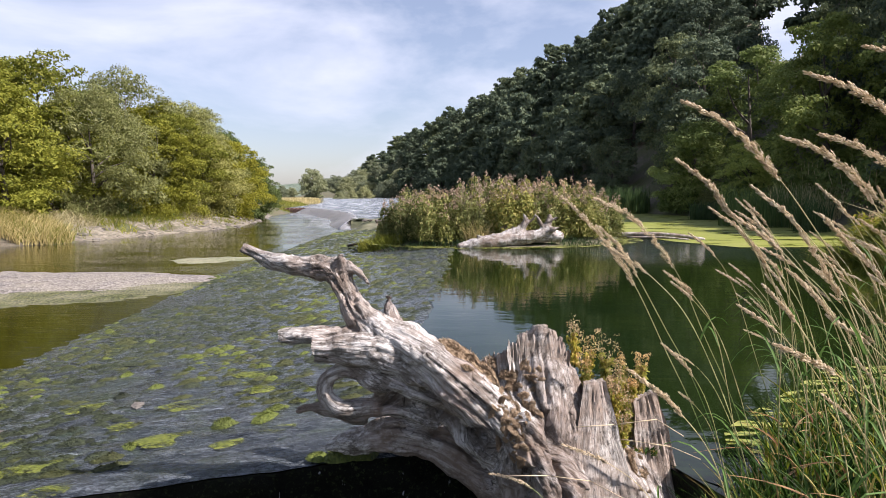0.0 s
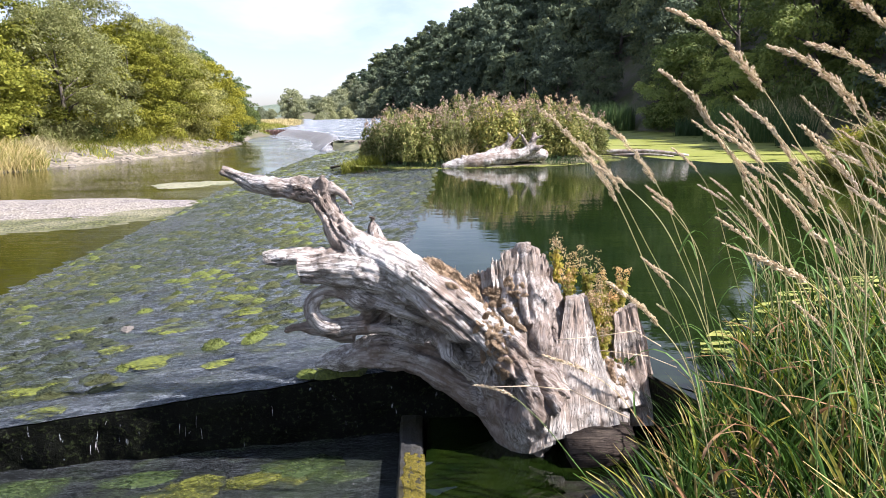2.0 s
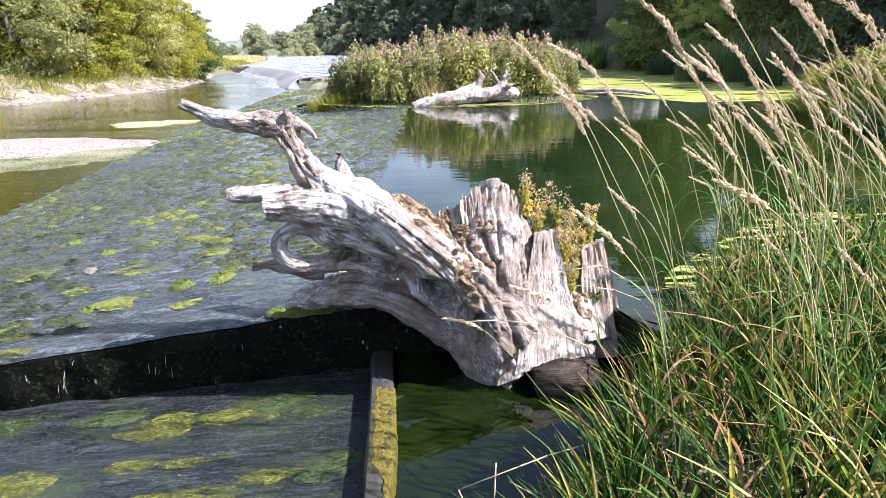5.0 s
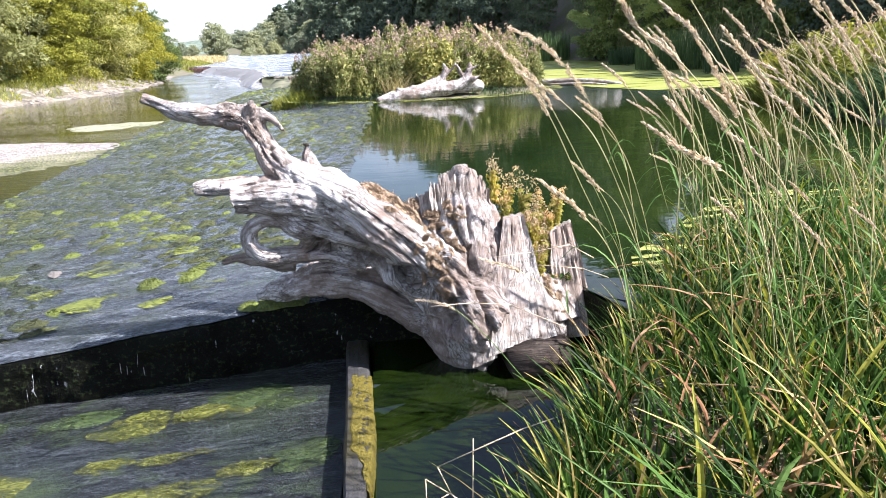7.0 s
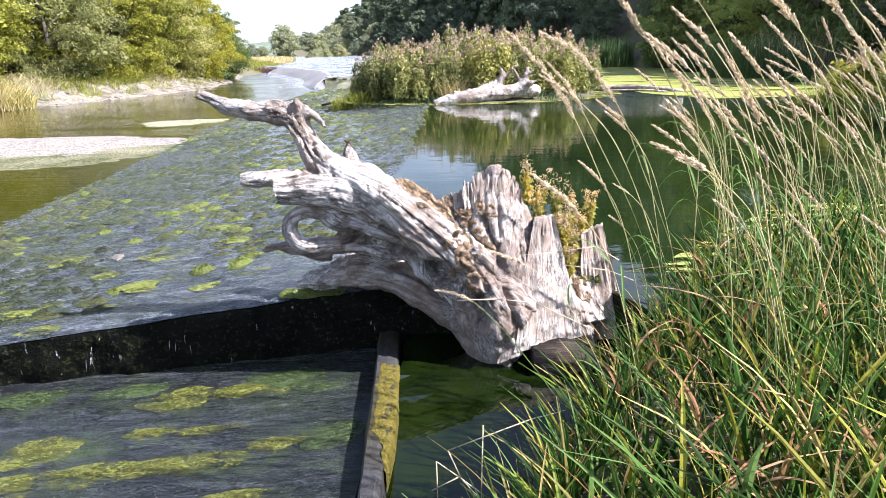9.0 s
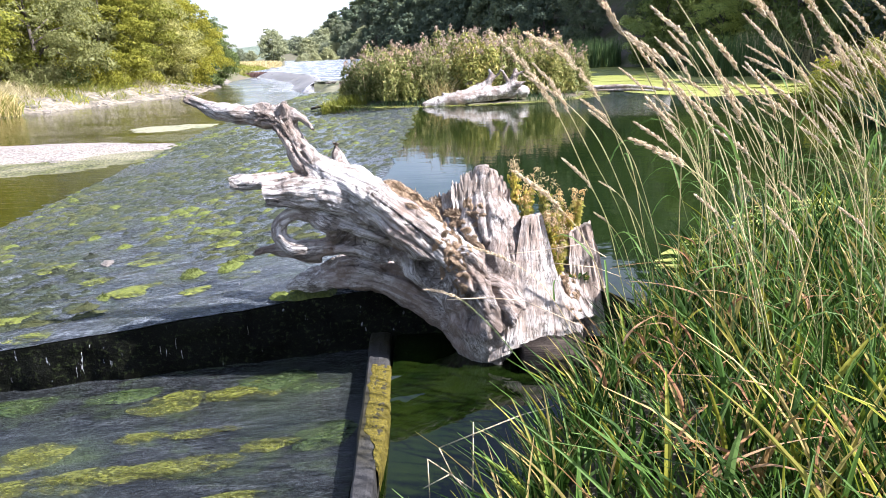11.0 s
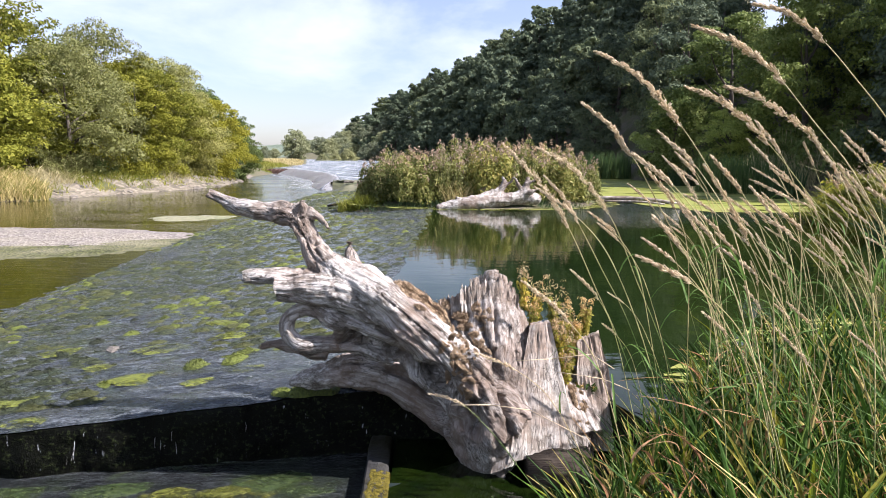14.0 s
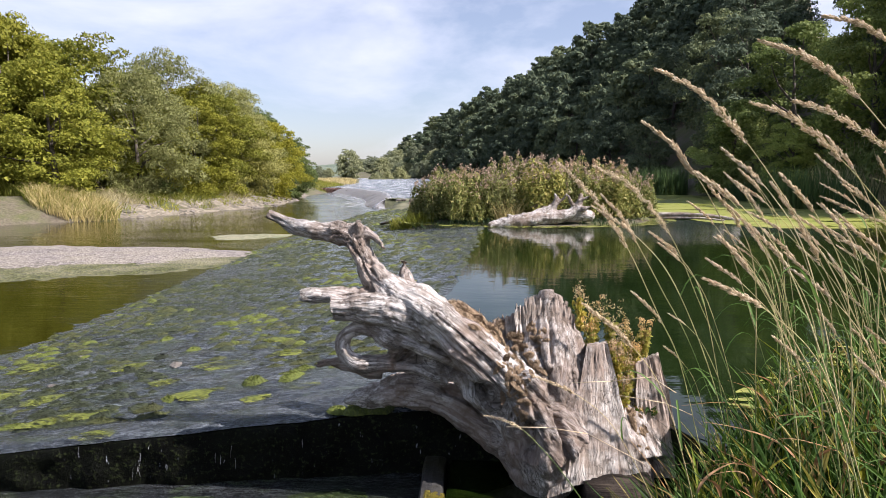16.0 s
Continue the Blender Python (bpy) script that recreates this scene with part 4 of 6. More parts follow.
for k, (front, back, rough_) in enumerate([
        (((0.86, 4.19, -0.30), (1.37, 4.25, -0.20), (1.18, 4.54, 0.63), (1.035, 4.53, 0.61)), ((0.92, 4.66, -0.38), (1.42, 4.66, -0.36), (1.20, 4.72, 0.60), (1.06, 4.72, 0.58)), 0.012),
        (((0.74, 4.18, -0.38), (0.92, 4.18, -0.31), (1.06, 4.62, 0.48), (0.92, 4.62, 0.56)), ((0.84, 4.62, -0.38), (1.0, 4.62, -0.38), (1.05, 4.78, 0.48), (0.95, 4.78, 0.54)), 0.06),
        (((1.43, 4.50, -0.36), (1.78, 4.52, -0.36), (1.60, 4.74, 0.50), (1.42, 4.72, 0.43)), ((1.45, 4.86, -0.42), (1.84, 4.90, -0.42), (1.62, 4.92, 0.46), (1.44, 4.90, 0.38)), 0.035),
        (((1.32, 4.52, -0.34), (1.48, 4.50, -0.36), (1.46, 4.76, 0.16), (1.34, 4.76, 0.20)), ((1.32, 4.84, -0.40), (1.5, 4.84, -0.40), (1.46, 4.88, 0.16), (1.36, 4.88, 0.18)), 0.06)]):
    part("slab", split_slab(front, back, 3.1 + k * 5.7, rough_), stump, "pale flat split face of the stump")
# splinters standing up from the broken trunk
rng = np.random.default_rng(8)
for x, y, z, h, w, tilt in [(0.40, 4.70, 0.42, 0.30, 0.06, 14), (0.47, 4.68, 0.45, 0.33, 0.07, 10), (0.54, 4.66, 0.44, 0.38, 0.07, 8), (0.60, 4.63, 0.45, 0.45, 0.065, 6), (0.66, 4.64, 0.42, 0.54, 0.07, 3), (0.72, 4.62, 0.40, 0.58, 0.075, 1),
                            (0.78, 4.61, 0.38, 0.59, 0.07, -1), (0.84, 4.62, 0.36, 0.56, 0.07, -2), (0.89, 4.64, 0.34, 0.48, 0.06, -4), (0.94, 4.64, 0.28, 0.38, 0.06, -5), (0.70, 4.55, 0.30, 0.40, 0.055, 3), (0.80, 4.54, 0.25, 0.42, 0.06, -3),
                            (0.62, 4.58, 0.34, 0.32, 0.05, 8), (0.87, 4.56, 0.2, 0.36, 0.05, -4), (0.75, 4.70, 0.5, 0.44, 0.07, 0), (0.82, 4.72, 0.5, 0.40, 0.07, -2)]:
    w2 = w * 0.95
    tip = rng.uniform(0.6, 0.95)
    h *= rng.uniform(0.90, 1.02)
    lean_ = math.tan(radians(-tilt)) * h
    f0 = ((x - w, y - 0.10, z - 0.1), (x + w, y - 0.09, z - 0.1), (x + w2 * tip + lean_, y + 0.02 + 0.10 * h, z + h), (x - w2 * tip + lean_, y + 0.02 + 0.10 * h, z + h * rng.uniform(0.88, 0.97)))
    b0 = tuple((p[0] + (x - p[0]) * 0.15, p[1] + (0.15 if k < 2 else 0.11), p[2] - (0 if k < 2 else 0.03)) for k, p in enumerate(f0))
    part("splinter", split_slab(f0, b0, rng.uniform(0, 50), 0.05, (9, 3, 22)), stump)
v, f = tube([(1.00, 4.22, -0.40), (1.22, 4.24, -0.38), (1.45, 4.28, -0.36)], [0.15, 0.16, 0.14], 20)
v = v + np.random.default_rng(2).normal(size=v.shape) * 0.008
thing("sunken_log", "short dark wet log lying under the stump", "log", data=mesh("sunken_log", v, f, wood_dark, True))


def moss_blob(rng, rx, ry, rz, seed, rings=7, sides=18):
    v = [(0, 0, rz)]
    for i in range(1, rings):
        t = i / (rings - 1)
        for j in range(sides):
            a = 2 * math.pi * j / sides
            edge = 1 + 0.38 * noise.noise((math.cos(a) * 1.3 + seed, math.sin(a) * 1.3, seed * 0.7)) + 0.15 * noise.noise((math.cos(a) * 4 + seed, math.sin(a) * 4, 3.0))
            z = rz * (1 - t * t) * (0.8 + 0.5 * noise.noise((t * 3 + seed, a * 2, 1.0))) - 0.012 * (i == rings - 1)
            v.append((rx * t * edge * math.cos(a), ry * t * edge * math.sin(a), z))
    f = [(0, 1 + j, 1 + (j + 1) % sides) for j in range(sides)]
    for i in range(rings - 2):
        b = 1 + i * sides
        f += [(b + j, b + sides + j, b + sides + (j + 1) % sides, b + (j + 1) % sides) for j in range(sides)]
    return np.array(v), f


def fuzzy(rng, rx, ry, rz, seed, fuzz, size, rings=7, sides=18):
    """A moss cushion with short fronds all over it."""
    v, f = moss_blob(rng, rx, ry, rz, seed, rings, sides)
    k = rng.integers(0, len(v), fuzz)
    p = v[k] * rng.uniform(0.5, 1.0, (fuzz, 1)) * np.array([1, 1, 1.0])
    p[:, 2] = np.maximum(v[k][:, 2], 0.0)
    d = np.stack([rng.normal(-0.9, 0.5, fuzz), rng.normal(0, 0.4, fuzz), rng.uniform(0.0, 0.45, fuzz)], -1)
    d *= size / np.linalg.norm(d, axis=1)[:, None]
    s = np.cross(d, rng.normal(size=(fuzz, 3)))
    s *= 0.12 * size / (np.linalg.norm(s, axis=1)[:, None] + 1e-9)
    fv = np.stack([p - s, p + s, p + d], 1).reshape(-1, 3)
    return joined([(v, f), (fv, np.arange(fuzz * 3).reshape(-1, 3).tolist())])


# dry moss and litter caught on the stump
rng = np.random.default_rng(11)
MOSS_AT = [(0.24, 0.89), (0.32, 0.82), (0.4, 0.75), (0.46, 0.66), (0.51, 0.56), (0.54, 0.46), (0.58, 0.34), (0.27, 0.86), (0.37, 0.8), (0.45, 0.73), (0.53, 0.65), (0.6, 0.57), (0.42, 0.54), (0.49, 0.38), (0.55, 0.23), (0.64, 0.49), (0.48, 0.48), (0.69, 0.67), (0.63, 0.71), (0.56, 0.75), (1.3, 0.2), (1.36, 0.08), (1.42, -0.02), (1.34, 0.28)]
trunk_mesh = [c for c in stump.children if c.name.startswith("trunk")][0].data
tree = BVHTree.FromPolygons([q.co.copy() for q in trunk_mesh.vertices], [tuple(q.vertices) for q in trunk_mesh.polygons])
moss_parts = [mesh("dry_moss", *fuzzy(rng, 0.075, 0.05, 0.028, k * 3.7, 150, 0.035), moss_dry) for k in range(5)]
for k, (x, z) in enumerate([(a + rng.normal(0, 0.034), c + rng.normal(0, 0.034)) for a, c in MOSS_AT for _ in range(9)]):
    hit, normal, _, _ = tree.ray_cast(Vector((x, 3.0, z)) - Vector(STUMP_AT), Vector((0, 1, 0)))
    if hit is not None:
        ob = part("dry_moss", moss_parts[k % 5], stump, "crumbly rust-brown dry moss")
        sc = rng.uniform(0.18, 0.50)
        ob.matrix_basis = Matrix.Translation(hit) @ normal.to_track_quat("Z", "Y").to_matrix().to_4x4() @ pose(0, 0, 0, 0, 0, rng.uniform(0, 360)) @ Matrix.Diagonal((1.3 * sc, 1.0 * sc, 0.9 * sc, 1))
for k, (x, y, z, r_, rx_, ry_) in enumerate([(0.14, 4.42, 0.90, 0.13, 30, 34), (0.25, 4.42, 0.83, 0.13, 30, 38), (0.36, 4.42, 0.74, 0.12, 30, 42), (0.45, 4.74, 0.72, 0.10, 10, 20), (0.56, 4.64, 0.66, 0.10, 40, 0)]):
    ob = part("dry_moss", mesh("dry_moss", *fuzzy(rng, r_, r_ * 0.62, r_ * 0.3, 50 + k * 3.7, 420, 0.035), moss_dry), stump, "crumbly rust-brown dry moss")
    ob.matrix_basis = Matrix.Translation(Vector((x, y, z - 0.02)) - Vector(STUMP_AT)) @ pose(0, 0, 0, rx_, ry_, 0)


# ---------------------------------------------------------------- trees
def make_tree(name, rng, height, width, leaf, count, size, lobes, label, category="tree", low=0.12, group="", bare=0, slim=0.85, jitter=0.5):
    root = thing(name, label, category, group)
    pieces = []
    lean = rng.normal(0, 0.05, 2)
    trunk = np.array([[lean[0] * height * t, lean[1] * height * t, height * 0.85 * t - 0.4, 0.022 * height * (1.1 - t)] for t in np.linspace(0, 1, 6)])
    pieces.append(tube(trunk[:, :3], trunk[:, 3], 6))
    cen, rad = [], []
    for k in range(lobes):
        t = low + (1 - low) * (k + 0.5) / lobes
        prof = math.sin(math.pi * min(1, (t - low * 0.5) / (1.02 - low * 0.5)) ** 0.8) ** 0.65
        a = k * 2.4 + rng.uniform(-0.5, 0.5)
        r = width * 0.5 * prof * rng.uniform(0.45, 0.85)
        lr = width * rng.uniform(0.15, 0.25) * (0.7 + 0.3 * prof)
        c = np.array([math.cos(a) * r + lean[0] * height * t, math.sin(a) * r + lean[1] * height * t, height * t - lr * 0.5])
        cen.append(c)
        rad.append(lr)
        if k % 3 == 0:
            s = np.array([lean[0] * height * t * 0.6, lean[1] * height * t * 0.6, height * t * 0.55])
            mid = (s + c) / 2 + rng.normal(0, 0.03, 3) * height
            p = smooth_path([(*s, 0.010 * height), (*mid, 0.006 * height), (*c, 0.002 * height)], 2)
            pieces.append(tube(p[:, :3], p[:, 3], 4))
    for k in range(bare):
        c = cen[-1 - k % 8] + rng.normal(0, 0.06, 3) * height
        tip = c + np.array([rng.normal(0, 0.04), rng.normal(0, 0.04), rng.uniform(0.08, 0.20)]) * height
        pieces.append(tube([c, (c + tip) / 2 + rng.normal(0, 0.01, 3) * height, tip], [0.05, 0.032, 0.014], 4))
    part("trunk", mesh("trunk", *joined(pieces), bark_dark, True), root)
    # each lobe carries smaller sprays on its upper side, with older leaves inside
    sub_c, sub_r = [], []
    for c, lr in zip(cen, rad):
        for q in range(10):
            d = rng.normal(size=3)
            d /= np.linalg.norm(d)
            d[2] = abs(d[2]) * 0.9 + 0.02 if rng.random() < 0.8 else d[2]
            sub_c.append(c + d * lr * rng.uniform(0.60, 0.95) * np.array([1, 1, 0.85]))
            sub_r.append(lr * rng.uniform(0.26, 0.50))
    v, f = leaf_cloud(rng, sub_c, sub_r, count, size, flat=0.75, slim=slim, jitter=jitter, three=True)
    inner = leaf_cloud(rng, cen, np.array(rad) * 0.68, lobes * 90, min(size * 1.6, 0.6 if size > 0.3 else 0.30), slim=0.8, jitter=0.5, three=True)
    part("crown", mesh("crown", *joined([(v, f.tolist()), (inner[0], inner[1].tolist())]), leaf), root)
    return root


def plant(ob, x, y, turn, scale, first, z=None, sink=0.15):
    zz = float(land(np.array([x]), np.array([y]))[0]) if z is None else z
    m = pose(x, y, zz - sink, 0, 0, turn) @ Matrix.Diagonal((scale[0], scale[0], scale[1], 1))
    if first:
        ob.matrix_basis = m
        return ob
    return copy_thing(ob, m)


def scatter(kinds, spots, rng):
    used = set()
    for x, y, s, k in spots:
        ob = kinds[k]
        m_first = k not in used
        used.add(k)
        base_scale = (s * rng.uniform(0.92, 1.08), s * rng.uniform(0.9, 1.1))
        placed.setdefault(k, []).append((ob, x, y, rng.uniform(0, 360), base_scale, m_first))


placed = {}


def plant_all():
    """Copies first, so that each copy starts from an unmoved tree."""
    for rows in placed.values():
        for ob, x, y, turn, sc, first in sorted(rows, key=lambda r: r[5]):
            plant(ob, x, y, turn, sc, first)
    placed.clear()


rng = np.random.default_rng(5)
# a yellow-green species; sunlight the hill keeps off is put into its brightened colour
leaf_glade_lit = leaf_material("glade_leaf_lit", (0.20, 0.26, 0.07), (0.33, 0.40, 0.11), (0.44, 0.48, 0.15), 0.45, 0.7)


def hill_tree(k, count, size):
    return make_tree("hill_tree", rng, 11, rng.uniform(8.5, 10.5), leaf_hill if k < 4 else (leaf_hill_light if k == 4 else leaf_glade_lit), count, size, 20,
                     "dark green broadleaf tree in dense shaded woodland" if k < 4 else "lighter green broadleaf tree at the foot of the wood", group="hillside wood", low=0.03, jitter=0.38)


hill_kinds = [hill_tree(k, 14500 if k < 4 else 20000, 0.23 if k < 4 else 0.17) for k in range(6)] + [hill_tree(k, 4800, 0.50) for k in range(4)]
spots = []
y = 30.0
while y < 430:
    step = 6.0 + y * 0.035
    for row, d in enumerate([2.5, 8, 14, 20.5, 27, 34]):
        if y > 170 and row in (1, 3):
            continue
        jy, jd = rng.uniform(-2, 2), rng.uniform(-1.6, 1.6)
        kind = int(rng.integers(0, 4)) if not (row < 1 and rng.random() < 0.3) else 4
        if y > 84 or (row > 2 and y > 40):
            kind = 6 + kind % 4
        spots.append((float(right_shore(y + jy)) + d + jd, y + jy, rng.uniform(0.75, 1.15) * (0.75 if row == 0 else 1.0) * (0.97 + 0.27 * float(smoothstep(95, 190, y))), kind))
    y += step
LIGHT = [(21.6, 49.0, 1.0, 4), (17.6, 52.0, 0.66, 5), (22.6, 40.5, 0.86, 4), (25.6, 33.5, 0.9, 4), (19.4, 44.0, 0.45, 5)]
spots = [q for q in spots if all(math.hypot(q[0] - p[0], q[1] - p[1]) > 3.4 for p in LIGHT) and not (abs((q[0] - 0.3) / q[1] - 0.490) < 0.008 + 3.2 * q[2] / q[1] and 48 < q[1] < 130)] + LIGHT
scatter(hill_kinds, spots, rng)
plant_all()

left_kinds = [make_tree("bank_tree", rng, 9, 8.2, leaf_ash, 27000, 0.14, 24, "yellow-green ash tree on the river bank", "tree", 0.06, "river bank trees"),
              make_tree("willow_tree", rng, 9, 9.0, leaf_willow, 30000, 0.14, 24, "grey-green willow tree on the river bank", "tree", 0.05, "river bank trees", 0, 0.5),
              make_tree("bank_tree", rng, 9, 8.0, leaf_yellow, 27000, 0.14, 22, "sunlit yellow-green tree on the river bank", "tree", 0.06, "river bank trees"),
              make_tree("bank_tree", rng, 9, 7.6, leaf_hill_light, 27000, 0.14, 24, "green alder tree on the river bank", "tree", 0.05, "river bank trees"),
              make_tree("bank_tree", rng, 9, 8.0, leaf_ash, 26000, 0.14, 22, "yellow-green tree with bare twigs standing out of its crown", "tree", 0.05, "river bank trees", 46)]
left_spots = [(-33.5, 40, 1.22, 2), (-28.6, 38, 1.0, 0), (-30, 44, 1.22, 0), (-26, 43, 1.05, 1), (-36, 47, 1.3, 0), (-29, 51, 1.25, 1), (-24.6, 48.5, 0.85, 2), (-27, 57, 1.1, 1),
              (-23.4, 55, 0.82, 1), (-22.6, 60, 0.78, 0), (-25.6, 64, 0.95, 3), (-23.0, 66.5, 0.72, 3), (-31, 62, 1.1, 0), (-38, 40, 1.36, 4), (-42, 46, 1.42, 4), (-36.5, 43, 1.3, 2), (-34, 55, 1.2, 3), (-28, 71, 0.8, 0), (-40, 36, 1.2, 2), (-24.5, 71, 0.66, 3), (-27.5, 54, 1.12, 0), (-25.8, 60, 1.0, 1), (-24.4, 51.5, 0.9, 0)]
scatter(left_kinds, [(x, y, s * (1.05 - 0.04 * float(smoothstep(46, 56, y))), k) for x, y, s, k in left_spots], rng)
plant_all()

leaf_far = leaf_material("far_leaf", (0.19, 0.22, 0.13), (0.26, 0.29, 0.17), (0.33, 0.35, 0.21), 0.4, 0.8)
far_kinds = [make_tree("far_tree", rng, 10, 11, leaf_far, 5200, 0.42, 24, "hazy green tree far up the valley", "tree", 0.03, "far trees")]
scatter(far_kinds, [(-54.5, 215, 0.95, 0), (-44, 228, 0.5, 0), (-47, 222, 0.42, 0), (-39, 232, 0.6, 0), (-33, 250, 0.8, 0), (-72, 250, 0.42, 0), (-78, 255, 0.5, 0), (-84, 250, 0.42, 0), (-92, 262, 0.5, 0), (-62, 300, 0.5, 0), (-29, 262, 0.9, 0), (-38, 276, 0.9, 0), (-46, 292, 0.95, 0), (-52, 312, 1.0, 0), (-58, 336, 1.0, 0), (-40, 305, 1.1, 0), (-68, 362, 1.1, 0), (-30, 290, 1.1, 0), (-48, 340, 1.2, 0)] + [(-0.215 * y + dx, y, 0.9 + 0.0011 * y, 0) for y, dx in ((335, 4), (350, 14), (370, 0), (372, 16), (392, 6), (395, 24), (415, -4), (418, 12), (440, 2), (445, 20), (470, -8), (475, 10))], rng)
plant_all()

# low wooded ridges that close the valley
rx_, rd = np.linspace(-520, 60, 240)[None, :], np.linspace(0, 1, 10)[:, None]
for base_y, top_z, seed, label in ((640.0, 14.0, 2.0, "low wooded ridge far up the valley"), (1000.0, 30.0, 7.0, "distant blue-green hill at the head of the valley")):
    crest = top_z * (0.85 + 0.35 * np.array([noise.noise((q * 0.010 + seed, seed, 0.0)) + 0.22 * noise.noise((q * 0.11, seed, 4.0)) + 0.10 * noise.noise((q * 0.4, seed, 6.0)) for q in rx_[0] * 640 / base_y]))[None, :]
    sheet("far_ridge", rx_ * base_y / 640 - 0 * rd, base_y + 60 * rd + 0 * rx_, crest * np.sin(rd * math.pi * 0.5) ** 0.6 - 1.0, far_wood, label, "hill")

# ---------------------------------------------------------------- shrubs, reeds and sedge
def make_shrub(name, rng, height, width, leaf, count, size, label, heads=0, group="", category="shrub"):
    root = thing(name, label, category, group)
    stems, cen, rad = [], [], []
    for k in range(30):
        a, r = rng.uniform(0, 6.28), width * 0.5 * math.sqrt(rng.uniform(0, 1)) * 0.9
        h = height * (1 - 0.30 * (r / (width * 0.5)) ** 2) * rng.uniform(0.66, 1.06)
        top = np.array([math.cos(a) * r, math.sin(a) * r, h])
        stems.append(tube([top * [0.5, 0.5, 0], top * [0.85, 0.85, 0.5], top], [0.018, 0.013, 0.006], 4))
        for q, wide in ((0.22, 0.13), (0.5, 0.13), (0.75, 0.10), (0.93, 0.06)):
            cen.append(top * [1, 1, q])
            rad.append(width * wide * rng.uniform(0.75, 1.15))
    tagged(part("stem", mesh("stem", *joined(stems), stem_mat), root), kind="stuff")
    v, f = leaf_cloud(rng, cen, rad, count, size, flat=1.25, jitter=0.8, slim=0.36)
    v[:, 2] = np.maximum(v[:, 2], 0.01)
    part("leaves", mesh("leaves", v, f, leaf), root)
    if heads:
        top = [(c[0], c[1], c[2] + 0.12) for c in cen[3::4]] * 3
        v, f = leaf_cloud(rng, np.array(top) + rng.normal(0, 0.10, (len(top), 3)) * [1, 1, 1.1], np.full(len(top), 0.06), heads, 0.085, 2.6, 1.0, 0.4)
        tagged(part("flower_head", mesh("flower_head", v, f, flower_head), root, "dried pinkish flower heads"), kind="stuff")
    return root


shrub_kinds = [make_shrub("balsam_clump", rng, 2.15, 2.6, leaf_balsam, 9000, 0.15, "tall leafy balsam clump with faded flower heads on the island", 1000, "island plants") for k in range(3)]
shrub_kinds.append(make_shrub("balsam_clump", rng, 1.9, 2.4, leaf_willow, 8500, 0.13, "yellowing leafy clump on the island", 800, "island plants"))
isl = [(-2.2, 25.0, 0.92, 0), (-1.0, 24.2, 0.98, 1), (0.3, 24.3, 1.0, 3), (1.6, 24.4, 1.0, 0), (2.9, 24.5, 0.95, 2), (4.2, 24.8, 0.95, 1), (5.2, 25.6, 0.85, 0), (-1.8, 26.5, 1.0, 2), (-0.2, 26.0, 1.12, 0),
       (1.2, 26.2, 1.26, 1), (2.6, 26.3, 1.08, 3), (3.9, 26.6, 1.18, 0), (5.0, 27.2, 0.95, 2), (0.6, 28.0, 1.1, 3), (2.4, 28.2, 1.1, 1), (-2.9, 25.9, 0.7, 3)]
scatter(shrub_kinds, isl, rng)
plant_all()

bank_kinds = [make_shrub("bank_shrub", rng, 1.9, 3.0, leaf_hill_light, 2200, 0.26, "low green shrub at the water's edge", 0, "bank shrubs"),
              make_shrub("bank_shrub", rng, 1.7, 3.0, leaf_yellow, 2400, 0.22, "yellow-green shrub on the river bank", 0, "bank shrubs"),
              make_shrub("bank_shrub", rng, 1.8, 3.0, leaf_willow, 2400, 0.22, "grey-green willow shrub on the river bank", 0, "bank shrubs")]
bank_kinds.append(make_shrub("sedge_clump", rng, 1.7, 2.8, leaf_sedge, 6500, 0.22, "bushy yellow-green sedge with faded seed heads at the pool", 700, "bank shrubs"))
for x, y, s_ in [(11.6, 14.2, 0.95), (12.6, 15.4, 1.1), (12.2, 13.2, 0.85), (13.4, 14.2, 1.15), (11.9, 16.4, 0.9), (13.2, 16.8, 1.1), (12.2, 18.2, 0.8)]:
    placed.setdefault("sedge", []).append((bank_kinds[3], x, y, rng.uniform(0, 360), (s_, s_ * rng.uniform(0.85, 1.1)), len(placed.get("sedge", [])) == 0))
plant_all()
bs = [(12.4, 14.6, 1.0, 1), (13.6, 12.8, 1.05, 1), (13.0, 16.8, 0.95, 1), (14.2, 15.4, 1.15, 1), (11.8, 13.0, 0.75, 1), (12.0, 16.0, 0.8, 1)]
for y in np.arange(41, 76, 3.0):
    bs.append((float(left_shore(y)) - 4.0 + rng.uniform(-0.8, 0.8), y, rng.uniform(0.7, 1.15), int(rng.integers(0, 3))))
    bs.append((float(left_shore(y)) - 5.0 + rng.uniform(-0.8, 0.8), y + 1.5, rng.uniform(0.9, 1.3), int(rng.integers(0, 3))))
for x, y, s, k in [(13.0, 62, 1.3, 2), (14.5, 58, 1.2, 0), (17.5, 52, 1.3, 0), (19.2, 44, 1.4, 0), (20, 38, 1.5, 0), (20.5, 33, 1.5, 0), (18.8, 48, 1.0, 2), (9.5, 80, 1.5, 0), (5, 105, 1.7, 0), (-2, 140, 2, 0)]:
    bs.append((x, y, s, k))
scatter(bank_kinds, bs, rng)
plant_all()


